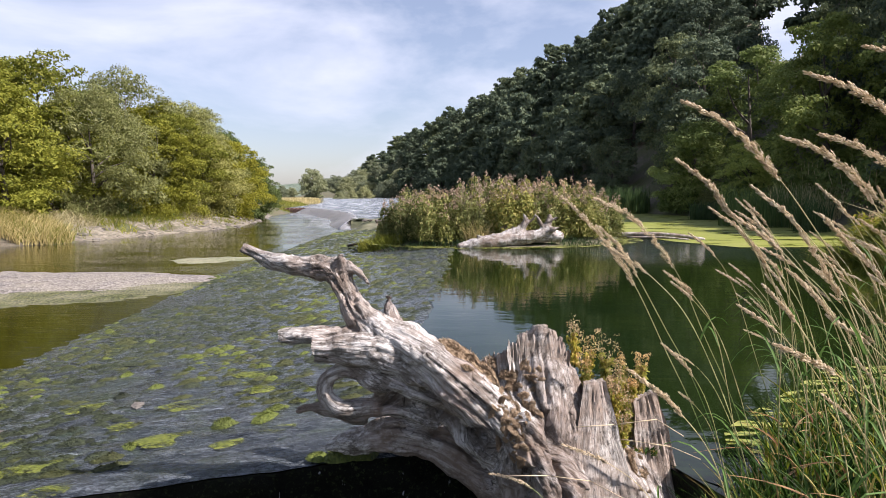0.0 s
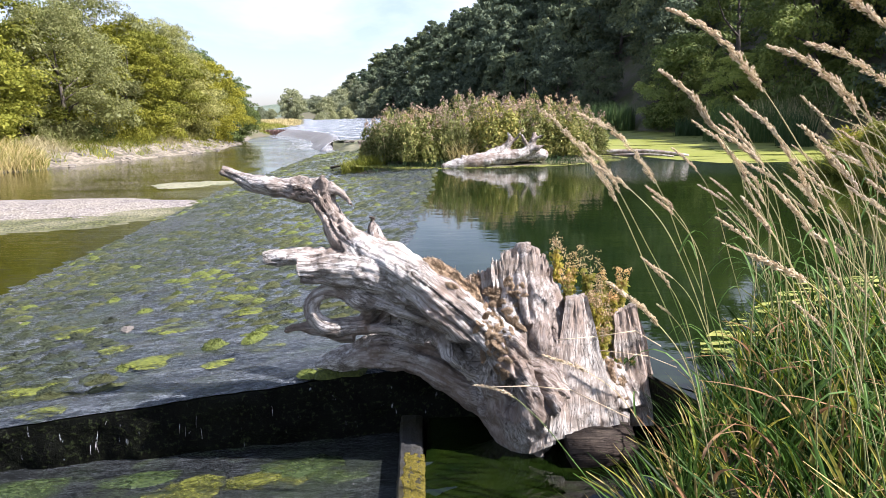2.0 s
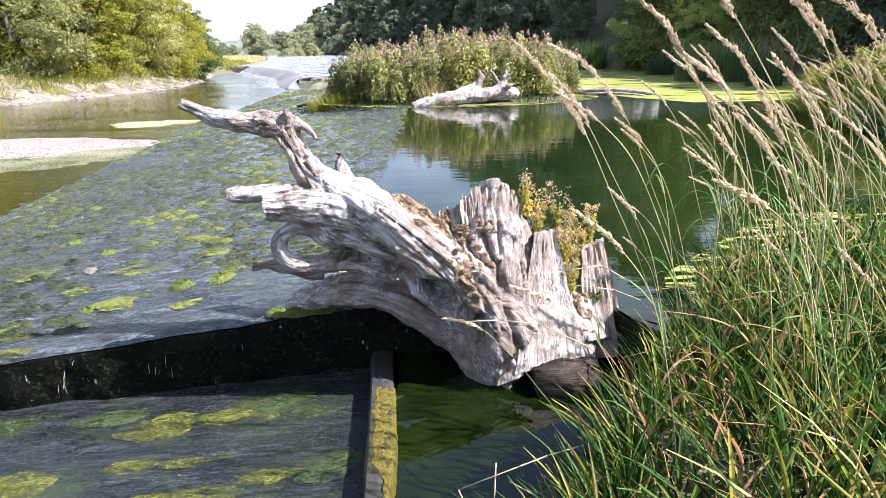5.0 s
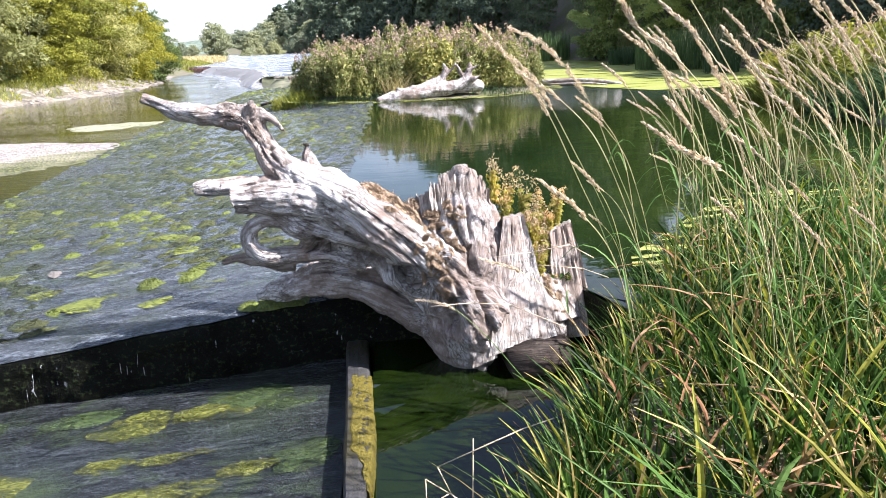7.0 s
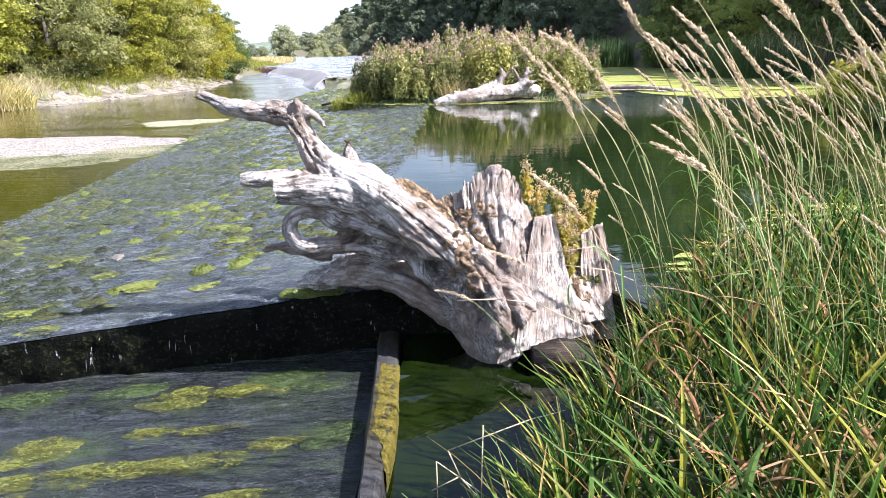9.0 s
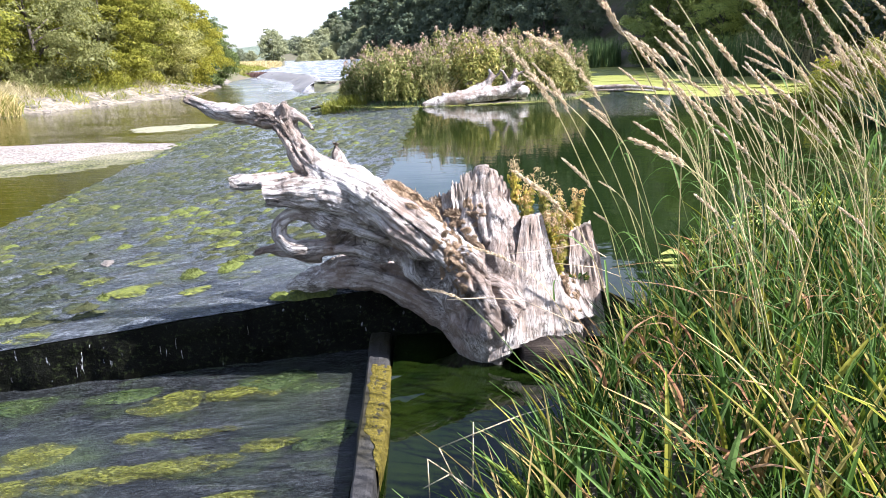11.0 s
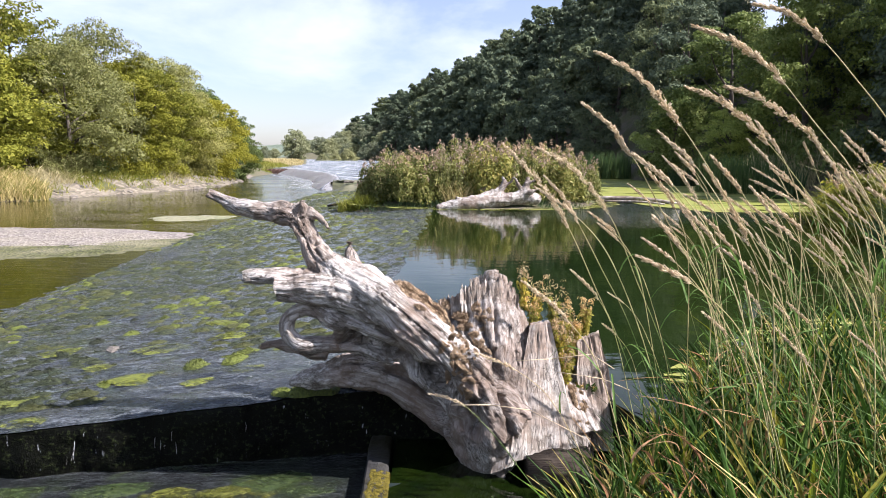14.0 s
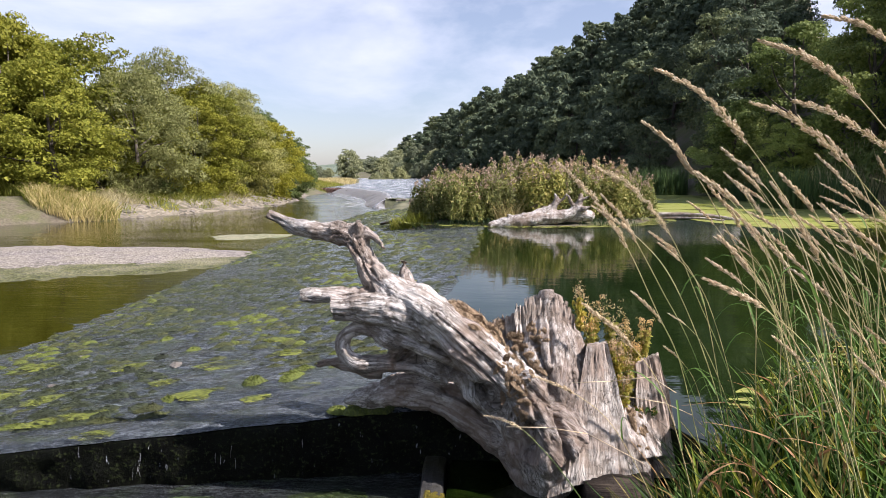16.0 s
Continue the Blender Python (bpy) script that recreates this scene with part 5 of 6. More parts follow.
def blades(rng, spots, height, width, lean, bend, segs=5, drift=(0, 0), tall=None):
    """Grass blades as folded ribbons. spots: rows of x, y, z."""
    n = len(spots)
    h = height * rng.uniform(0.55, 1.15, n) * (1 if tall is None else tall)
    az = rng.uniform(0, 2 * np.pi, n)
    tilt = rng.uniform(0, lean, n)
    dx = np.cos(az) * np.sin(tilt) + drift[0]
    dy = np.sin(az) * np.sin(tilt) + drift[1]
    bx, by = np.cos(az) * bend * rng.uniform(0.2, 1, n), np.sin(az) * bend * rng.uniform(0.2, 1, n)
    t = np.linspace(0, 1, segs + 1)
    c = np.stack([spots[:, 0:1] + h[:, None] * (dx[:, None] * t + (bx[:, None] + drift[0]) * t**2.4), spots[:, 1:2] + h[:, None] * (dy[:, None] * t + (by[:, None] + drift[1]) * t**2.4),
                  spots[:, 2:3] + h[:, None] * (t - 0.35 * np.hypot(bx, by)[:, None] * t**2.6)], -1)
    face = rng.uniform(0, 2 * np.pi, n)
    side = np.stack([np.cos(face), np.sin(face), np.zeros(n)], -1)
    w = width * rng.uniform(0.5, 1.3, n)[:, None] * np.sqrt(np.clip(1.02 - t, 0.0, 1))[None, :] * np.minimum(1, 0.5 + 2 * t)[None, :]
    up = np.stack([-np.sin(face), np.cos(face), np.zeros(n)], -1)
    l = c - side[:, None] * w[..., None] * 0.5 + up[:, None] * w[..., None] * 0.22
    r = c + side[:, None] * w[..., None] * 0.5 + up[:, None] * w[..., None] * 0.22
    v = np.stack([l, c, r], 2)          # n, segs+1, 3, xyz
    idx = np.arange(n * (segs + 1) * 3).reshape(n, segs + 1, 3)
    f = np.concatenate([np.stack([idx[:, :-1, k], idx[:, :-1, k + 1], idx[:, 1:, k + 1], idx[:, 1:, k]], -1).reshape(-1, 4) for k in (0, 1)])
    return v.reshape(-1, 3), f


def reed_bed(rng, cx, cy, rx, ry, n, height, leaf, label, z=None, lean=0.25, bend=0.3, width=0.03):
    a, r = rng.uniform(0, 6.28, n), np.sqrt(rng.uniform(0, 1, n))
    x, y = cx + rx * r * np.cos(a), cy + ry * r * np.sin(a)
    zz = land(x, y) if z is None else np.full(n, z)
    v, f = blades(rng, np.stack([x, y, np.maximum(zz, LOW - 0.08) - 0.03], -1), height, width, lean, bend, 3)
    return tagged(new("reed_bed", mesh("reed_bed", v, f, leaf)), label, "reeds", kind="stuff")


reed_bed(rng, 16.4, 35.5, 2.3, 2.2, 1500, 2.1, leaf_reed, "bed of upright green reeds with straw tips", -0.05, 0.12, 0.12, 0.05)
reed_bed(rng, 18.6, 35.0, 2.0, 1.6, 700, 2.2, leaf_straw, "straw-coloured reeds beside the green ones", -0.05, 0.15, 0.15, 0.04)
reed_bed(rng, 14.0, 57.5, 2.4, 1.6, 1200, 2.4, leaf_reed, "bed of grey-green reeds below the wood", -0.05, 0.1, 0.1, 0.07)
reed_bed(rng, 16.3, 43.5, 1.2, 0.8, 500, 1.3, leaf_reed, "small bed of low reeds in the algae", -0.05, 0.2, 0.2, 0.05)
reed_bed(rng, 16.2, 30.2, 0.8, 0.8, 400, 1.6, leaf_reed, "small bed of dark reeds at the water", -0.05, 0.15, 0.15, 0.05)
reed_bed(rng, -25.4, 34.8, 2.8, 1.7, 2400, 0.85, leaf_sedge, "yellow-green grass among the straw on the bank", None, 0.4, 0.6, 0.05)
reed_bed(rng, -25.2, 34.6, 2.6, 1.7, 2000, 1.0, leaf_straw, "bed of tall pale straw grass on the bank", None, 0.35, 0.6, 0.05)
reed_bed(rng, -33.0, 36.5, 5.6, 2.6, 3600, 0.9, leaf_sedge, "bank of rough green grass under the trees", None, 0.3, 0.4, 0.06)
for y in (38.5, 42, 46, 50, 55, 60, 66):
    reed_bed(rng, float(left_shore(y)) - 3.6, y, 1.3, 2.6, 600, 0.7, leaf_straw if y in (38.5, 50) else leaf_sedge, "rough grass and weeds on the river bank", None, 0.7, 0.9, 0.05)
for y in (37, 40.5, 44, 47.5, 52, 57, 63, 69):
    reed_bed(rng, float(left_shore(y)) - 1.9, y, 1.1, 1.4, 130, 0.45, leaf_sedge, "sparse weeds between the stones of the shore", None, 0.7, 0.8, 0.05)
reed_bed(rng, -3.3, 24.5, 0.9, 0.6, 700, 0.6, leaf_sedge, "bright green grass at the end of the island", None, 0.5, 0.6, 0.03)
reed_bed(rng, 0.5, 23.4, 0.5, 0.4, 170, 1.0, leaf_straw, "straw-coloured grass clump on the island", None, 0.4, 0.6, 0.03)
reed_bed(rng, 1.2, 23.4, 4.2, 0.6, 900, 0.35, leaf_reed, "low grass along the island shore", None, 0.6, 0.7, 0.03)
reed_bed(rng, -37.5, 116.0, 8.0, 22.0, 6000, 0.7, leaf_straw, "pale dry meadow grass beyond the weir", None, 0.3, 0.4, 0.14)
reed_bed(rng, -28.6, 100.0, 3.6, 12.0, 3000, 0.5, leaf_sedge, "low green grass at the edge of the meadow", None, 0.5, 0.6, 0.10)
# the overgrown corner of the near bank
for cx, cy, rx, ry, n, h, leaf, label in [(12.2, 15.0, 2.0, 3.0, 2200, 1.05, leaf_sedge, "tall yellow-green sedge bending over the pool"), (10.7, 13.2, 0.9, 1.8, 1300, 0.9, leaf_reed, "blue-green sedge at the foot of the clump"),
                                          (12.0, 18.6, 1.2, 1.6, 1200, 1.0, leaf_sedge, "yellow-green sedge on the far point"), (12.6, 15.4, 1.8, 2.6, 260, 1.7, leaf_straw, "straw-coloured flowering grass over the sedge")]:
    reed_bed(rng, cx, cy, rx, ry, n, h, leaf, label, None, 0.8, 0.75, 0.055)


# ---------------------------------------------------------------- driftwood on the island, logs and stones
LOG_AT = (1.6, 22.7, 0.0)
ISLAND_LOG = [
    [(-0.2, 22.5, -0.02, 0.16), (0.8, 22.6, 0.18, 0.26), (1.8, 22.8, 0.30, 0.27), (2.7, 22.9, 0.42, 0.22), (3.05, 22.95, 0.80, 0.14), (3.12, 23.0, 1.16, 0.06)],
    [(1.3, 22.8, 0.32, 0.20), (2.0, 22.9, 0.62, 0.14), (2.25, 22.95, 0.92, 0.10), (2.15, 23.0, 1.22, 0.04)],
    [(2.0, 22.9, 0.45, 0.16), (1.7, 23.2, 0.68, 0.11), (1.3, 23.3, 0.66, 0.05)],
    [(2.7, 22.9, 0.45, 0.16), (3.2, 22.8, 0.62, 0.09), (3.45, 22.75, 0.72, 0.03)],
    [(2.5, 23.0, 0.30, 0.2), (3.3, 23.1, 0.35, 0.22), (3.6, 23.1, 0.30, 0.18)],
    [(2.85, 22.9, 0.70, 0.09), (2.70, 22.8, 0.95, 0.06), (2.62, 22.8, 1.12, 0.03)],
    [(3.0, 22.9, 0.85, 0.09), (3.3, 22.85, 1.02, 0.05), (3.5, 22.8, 1.05, 0.02)],
    [(1.0, 22.7, 0.24, 0.12), (0.6, 22.5, 0.40, 0.05), (0.4, 22.4, 0.44, 0.03)],
    [(2.2, 22.9, 0.80, 0.08), (2.5, 22.9, 0.98, 0.05), (2.6, 22.9, 1.2, 0.02)],
]
island_log = thing("driftwood_log", "bleached forked driftwood trunk stranded on the island shore", "driftwood")
island_log.location = LOG_AT
part("trunk", driftwood("log_trunk", "", ISLAND_LOG, LOG_AT, 0.05, 1.0, LOG_AT, 1.2, wood_pale), island_log)


def log(points, label, material):
    p = smooth_path(points, 4)
    v, f = tube(p[:, :3], p[:, 3], 9)
    v = v + np.random.default_rng(len(points)).normal(size=v.shape) * p[:, 3].mean() * 0.08
    return thing("log", label, "log", "stranded logs", data=mesh("log", v, f, material, True))


log([(6.4, 27.2, 0.1, 0.12), (8.2, 26.4, 0.16, 0.11), (9.6, 25.6, 0.02, 0.05)], "grey log lying in the pool beside the island", wood_pale)
log([(6.8, 26.6, 0.02, 0.06), (8.0, 25.9, 0.08, 0.05), (8.9, 25.3, 0.03, 0.03)], "thin grey branch lying in the pool", wood_pale)
log([(-5.0, 26.6, -0.25, 0.05), (-3.9, 26.4, -0.05, 0.06), (-3.0, 26.2, 0.1, 0.05)], "dark branch lying on the apron", wood_dark)
log([(-4.0, 24.6, -0.2, 0.14), (-3.4, 24.9, 0.0, 0.16), (-2.9, 25.3, 0.05, 0.1)], "dark wet log at the end of the island", wood_dark)
log([(-6.6, 45.0, -0.02, 0.13), (-4.6, 46.4, 0.22, 0.15), (-2.6, 47.8, 0.30, 0.1)], "long grey log stranded at the weir head", wood_pale)

# stony beach below the trees
sy, sd = np.linspace(35.5, 79, 120)[:, None], np.linspace(-0.6, 4.0, 18)[None, :]
sx = left_shore(sy) - sd
sheet("shore", sx, sy * np.ones_like(sd), land(sx, sy) + 0.04 + np.array([0.10 * noise.noise((a * 0.9, c * 0.9, 1.0)) + 0.05 * noise.noise((a * 3, c * 3, 2.0)) for a, c in zip(sx.ravel(), (sy * np.ones_like(sd)).ravel())]).reshape(sx.shape), shore_mat, "beige stony beach along the river bank", "beach")

# gravel bars
gr = np.linspace(0, 1, 26)[:, None]
ga = np.linspace(0, 2 * np.pi, 90, endpoint=False)[None, :]


def gravel_bar(name, cx, cy, rx, ry, turn, top, material, label):
    edge = 1 + 0.10 * np.sin(3 * ga + 1) + 0.05 * np.sin(7 * ga)
    u, w = rx * gr * edge * np.cos(ga), ry * gr * edge * np.sin(ga)
    c, s_ = math.cos(turn), math.sin(turn)
    x, y = cx + c * u - s_ * w, cy + s_ * u + c * w
    z = LOW + top * (1 - gr**2.2) - 0.05 + 0 * ga
    z = z + np.array([noise.noise((a * 2.5, b * 2.5, 2.0)) for a, b in zip(x.ravel(), y.ravel())]).reshape(z.shape) * 0.025
    v = np.stack([x, y, z], -1).reshape(-1, 3)
    return tagged(new(name, mesh(name, v, grid_faces(26, 90, True), material, True)), label, "gravel", kind="structure")


gravel_bar("gravel_bar", -13.8, 18.1, 7.0, 4.1, 0.08, 0.20, gravel_mat, "pale pebble gravel bar in the river")
mud_mat = gravel_material("muddy_margin", (0.024, 0.028, 0.006), (0.056, 0.064, 0.014), (0.12, 0.118, 0.036), 14)
gravel_bar("gravel_margin", -13.4, 17.3, 7.3, 4.45, 0.10, 0.15, mud_mat, "green silted margin of the gravel bar")
gravel_bar("gravel_shoal", -10.4, 25.3, 2.3, 1.6, 0.4, 0.10, gravel_material("silted_shoal", (0.09, 0.10, 0.04), (0.16, 0.17, 0.09), (0.24, 0.24, 0.14), 10), "flat silted shoal in the river")


def stone_mesh(rng, name, material, flat=0.5):
    bm = bmesh.new()
    bmesh.ops.create_icosphere(bm, subdivisions=1, radius=1.0)
    for q in bm.verts:
        q.co = Vector((q.co.x, q.co.y, q.co.z * flat)) * rng.uniform(0.78, 1.18)
    me = bpy.data.meshes.new(name)
    bm.to_mesh(me)
    bm.free()
    me.materials.append(material)
    return me


stones = [stone_mesh(rng, "stone", stone_mat, fl) for fl in (0.35, 0.5, 0.6)]


def stone(x, y, z, size, label, group):
    ob = thing("stone", label, "stone", group, data=stones[int(rng.integers(0, 3))])
    ob.matrix_basis = pose(x, y, z, rng.uniform(-8, 8), rng.uniform(-8, 8), rng.uniform(0, 360)) @ Matrix.Diagonal((size, size * rng.uniform(0.6, 1), size, 1))


for k in range(260):
    y = rng.uniform(35, 80)
    x = float(left_shore(y)) - rng.uniform(-0.3, 3.4)
    z = float(land(np.array([x]), np.array([y]))[0])
    stone(x, y, z - 0.02, rng.uniform(0.1, 0.2) + 0.35 * rng.uniform(0, 1) ** 4, "rough grey-brown stone on the river shore", "shore stones")
for k in range(3):
    stone(rng.uniform(-21, -17), rng.uniform(24, 34), LOW - 0.03, rng.uniform(0.08, 0.16), "wet stone breaking the river surface", "river stones")
for k in range(26):
    x = rng.uniform(-7.5, 3)
    stone(x, 46.5 + max(0, x + 4) * 0.6 + rng.uniform(-1.4, 0.6), 0.02, rng.uniform(0.15, 0.4), "rough stone at the weir head", "weir stones")
stone(-3.33, 6.68, float(apron_z(-3.33)), 0.11, "flat pinkish stone lying on the apron", "apron stones")
for x, y in [(-2.7, 8.4), (-4.6, 6.3), (-3.4, 9.6), (-5.2, 7.6)]:
    stone(x, y, float(apron_z(x)), 0.06, "small pale stone lying on the apron", "apron stones")

for k in range(16):
    i = int(rng.integers(4, len(lip_line) - 4))
    q = lip_line[i] + outw[i] * rng.uniform(-2.2, 1.3)
    stone(float(q[0]), float(q[1]), LIP - 0.10 - 0.3 * rng.uniform(0, 1), rng.uniform(0.18, 0.38), "dark wet rock breaking the far fall", "fall rocks")
# low gabion blocks across the far channel
for k in range(9):
    bm = bmesh.new()
    bmesh.ops.create_cube(bm, size=1.0)
    bmesh.ops.bevel(bm, geom=bm.edges[:], offset=0.12, segments=2, affect="EDGES")
    for q in bm.verts:
        q.co *= rng.uniform(0.93, 1.05)
    me = bpy.data.meshes.new("stone_block")
    bm.to_mesh(me)
    bm.free()
    me.materials.append(red_stone)
    ob = thing("stone_block", "squat reddish stone block standing in the river", "stone block", "river blocks", data=me)
    ob.matrix_basis = pose(-23.6 - k * 0.66, 91.5 + k * 0.12, LOW + 0.30, 0, 0, rng.uniform(-8, 8)) @ Matrix.Diagonal((0.62, 0.8, 0.80, 1))

# ---------------------------------------------------------------- moss on the apron and weed in the channel
rng = np.random.default_rng(21)
tuft_dark = [mesh("moss_tuft", *fuzzy(rng, 0.12, 0.085, 0.040, 5.0 + k, 200, 0.028), moss_dark) for k in range(4)]
tuft_light = [mesh("moss_tuft", *fuzzy(rng, 0.14, 0.09, 0.040, 15.0 + k, 240, 0.028), moss_bright) for k in range(4)]
tuft_olive = [mesh("moss_tuft", *fuzzy(rng, 0.14, 0.085, 0.040, 35.0 + k, 240, 0.028), moss_olive) for k in range(4)]
far_dark, far_olive, far_light = [[mesh("moss_tuft", *fuzzy(rng, 0.13, 0.085, 0.045, seed + k, 16, 0.04, 3, 8), m_) for k in range(4)] for seed, m_ in ((5.0, moss_dark), (35.0, moss_olive), (15.0, moss_bright))]
mat_light = [mesh("moss_mat", *moss_blob(rng, 0.42, 0.15, 0.012, 25.0 + k, 7, 24), moss_patchy) for k in range(3)]


def tuft(me, x, y, z, sx, sz, turn, label, group, name="moss_tuft"):
    ob = thing(name, label, "moss", group, data=me)
    ob.matrix_basis = pose(x, y, z, 0, 0, turn) @ Matrix.Diagonal((sx, sx, sz, 1))


# tufts one can pick out near the stump
for x, y, s_, h in [(-2.01, 5.80, 1.05, 1.6), (-1.66, 5.86, 1.05, 1.7), (-2.72, 5.45, 0.9, 1.2), (-3.5, 7.4, 0.9, 1.3), (-4.3, 8.2, 1.0, 1.2), (-3.4, 8.1, 0.8, 1.5), (-1.0, 9.4, 1.4, 1.6), (-0.72, 4.84, 1.3, 1.5), (-0.55, 4.85, 1.1, 1.4), (-0.90, 4.83, 0.8, 1.2)]:
    tuft(tuft_light[int(rng.integers(0, 4))], x, y, float(apron_z(x)), s_, h * s_, rng.uniform(0, 360), "bright yellow-green moss cushion on the apron", "apron moss")
for x, y, s_ in [(-2.35, 5.62, 1.0), (-2.55, 6.6, 1.1), (-1.75, 5.35, 0.5), (-3.5, 5.2, 1.0), (-5.2, 7.3, 1.2), (-1.9, 6.9, 0.8), (-3.3, 5.25, 0.9), (-4.1, 5.9, 1.1), (-3.0, 6.1, 0.7), (-2.3, 7.6, 0.8), (-3.9, 6.9, 0.9), (-4.8, 6.2, 1.2), (-1.35, 5.6, 0.5), (-2.9, 4.75, 0.6)]:
    tuft(mat_light[int(rng.integers(0, 3))], x, y, float(apron_z(x)), s_, 1, rng.uniform(18, 34), "flat yellow-green moss streak on the apron", "apron moss", "moss_mat")
rest_v, rest_f, rest_n = {0: [], 1: [], 2: []}, {0: [], 1: [], 2: []}, {0: 0, 1: 0, 2: 0}
near_kinds, far_sets = (tuft_dark, tuft_olive, tuft_light), (far_dark, far_olive, far_light)
TUFT_LABELS = ("dark moss tuft on the wet apron", "olive green moss tuft on the wet apron", "bright green moss tuft on the wet apron")
count = 0
for k in range(11500):
    y = 5.0 + 40 * rng.uniform(0, 1) ** 1.75
    x = rng.uniform(float(toe_line(y)) + 0.1, -0.34 - 0.05 * max(0, 12 - y))
    if x > -0.4 - 0.05 * max(0, 12 - y) and rng.random() < 0.6:
        continue
    if y > 22 and x > -3.6:
        continue
    dense = noise.noise((x * 0.5, y * 0.3, 3.0)) + 0.52 * smoothstep(5.2, 9.5, y) - 0.22
    if rng.uniform(-0.35, 0.35) > dense:
        continue
    tone = noise.noise((x * 0.55 + 9, y * 0.4, 8.0)) * 0.8 + rng.normal(0, 0.22) + 0.03 * (-x - 3)
    key = 0 if tone < 0.08 else (1 if tone < 0.36 else 2)
    s_ = (0.18 + 0.62 * rng.uniform(0, 1) ** 2.4) * (1 + 0.018 * y)
    if count < 290 and y < 8.8:
        count += 1
        tuft(near_kinds[key][int(rng.integers(0, 4))], x, y, float(apron_z(x, y)) - 0.005, s_, s_ * rng.uniform(0.8, 1.5), rng.uniform(5, 40), TUFT_LABELS[key], "apron moss")
    else:
        src = (near_kinds if y < 7 else far_sets)[key][int(rng.integers(0, 4))]
        co = np.empty(len(src.vertices) * 3)
        src.vertices.foreach_get("co", co)
        a = rng.uniform(0.1, 0.7)
        co = co.reshape(-1, 3) * [s_ * 1.35, s_ * 0.85, s_ * rng.uniform(0.9, 1.6)]
        co = np.stack([co[:, 0] * math.cos(a) - co[:, 1] * math.sin(a), co[:, 0] * math.sin(a) + co[:, 1] * math.cos(a), co[:, 2]], -1) + [x, y, float(apron_z(x, y)) - 0.005]
        rest_f[key] += [[i + rest_n[key] for i in p.vertices] for p in src.polygons]
        rest_v[key].append(co)
        rest_n[key] += len(co)
for key, m_, label in ((0, moss_dark, "many dark moss tufts on the far apron"), (1, moss_olive, "many olive moss tufts on the far apron"), (2, moss_bright, "many bright moss tufts on the far apron")):
    if rest_v[key]:
        tagged(new("apron_moss", mesh("apron_moss", np.concatenate(rest_v[key]), rest_f[key], m_)), label, "moss", kind="stuff")

for k, (x, y, rx, ry, turn, green) in enumerate([(-0.8, 4.36, 0.26, 0.13, 6, 1), (-0.37, 3.6, 0.20, 0.13, 12, 1), (-0.57, 4.24, 0.18, 0.08, 4, 1), (-1.61, 4.15, 0.23, 0.13, 6, 0), (-1.03, 4.24, 0.24, 0.11, 6, 0), (-1.27, 4.2, 0.16, 0.06, 8, 0), (-2.32, 3.59, 0.26, 0.14, 10, 0), (-1.78, 3.31, 0.30, 0.09, 10, 0), (-1.12, 3.36, 0.28, 0.08, 10, 0), (-1.45, 3.34, 0.20, 0.07, 8, 0), (-1.63, 3.72, 0.16, 0.05, 10, 0), (-0.71, 3.52, 0.16, 0.05, 12, 0), (-2.19, 3.24, 0.26, 0.09, 10, 0), (-2.82, 4.3, 0.35, 0.09, 6, 1), (-2.02, 4.33, 0.3, 0.08, 6, 1), (-3.17, 3.88, 0.3, 0.1, 8, 0), (-1.2, 3.73, 0.2, 0.04, 8, 0), (-2.7, 2.93, 0.4, 0.1, 12, 0), (-1.36, 2.79, 0.35, 0.09, 12, 0), (-0.83, 3.01, 0.2, 0.06, 12, 0)]):
    v, f = fuzzy(rng, rx * 1.25, ry * 1.3, 0.010, 40 + k * 2.1, 260, 0.03, 9, 36)
    v[:, 2] = np.clip(v[:, 2], -0.012, 0.016)
    tuft(mesh("weed_mat", v, f, weed_green if green else weed_patchy), x, y, float(channel_z(x)) + 0.010, 1, 1, turn, "dark green weed trailing in the shallow channel" if green else "yellow-green weed trailing in the shallow channel", "channel weed", "weed_mat")

# moss grown over the top and down the pool side of the wall
my = np.linspace(4.27, 3.02, 150)[:, None]
mu = np.linspace(0, 1, 30)[None, :]
ragged = np.array([noise.noise((0.0, q * 6, 2.0)) + 0.6 * noise.noise((0.0, q * 17, 5.0)) for q in my[:, 0]])[:, None]
inner = wall_middle(my) - 0.060 + 0.030 * ragged + 0.10 * smoothstep(3.45, 3.05, my)
across = inner + (wall_middle(my) + 0.085 * (0.42 + 0.58 * smoothstep(2.8, 3.7, my)) + 0.012 - inner) * np.minimum(1, mu * 1.5)
drop = np.clip(mu * 1.5 - 1, 0, 1) * 2
lumps = np.array([noise.noise((a * 40, c * 30, 1.0)) + 0.7 * noise.noise((a * 90, c * 70, 4.0)) for a, c in zip((across + drop * 0.1).ravel(), (my * np.ones_like(mu)).ravel())]).reshape(across.shape)
thick = np.minimum(1, mu * 12) * np.minimum(1, (4.28 - my) * 16) * smoothstep(3.0, 3.14, my)
mz = -0.389 - 0.006 * np.clip(mu * 1.5, 0, 1) ** 3 * 4 - 0.13 * drop + thick * (0.007 + 0.006 * lumps) - 0.02 * (1 - thick)
ob = sheet("wall_moss", across + 0.012 * thick * np.minimum(1, drop * 2) + 0.004 * lumps * thick, my * np.ones_like(mu), mz, moss_wall, "mustard-yellow wet moss along the wall top", "moss")

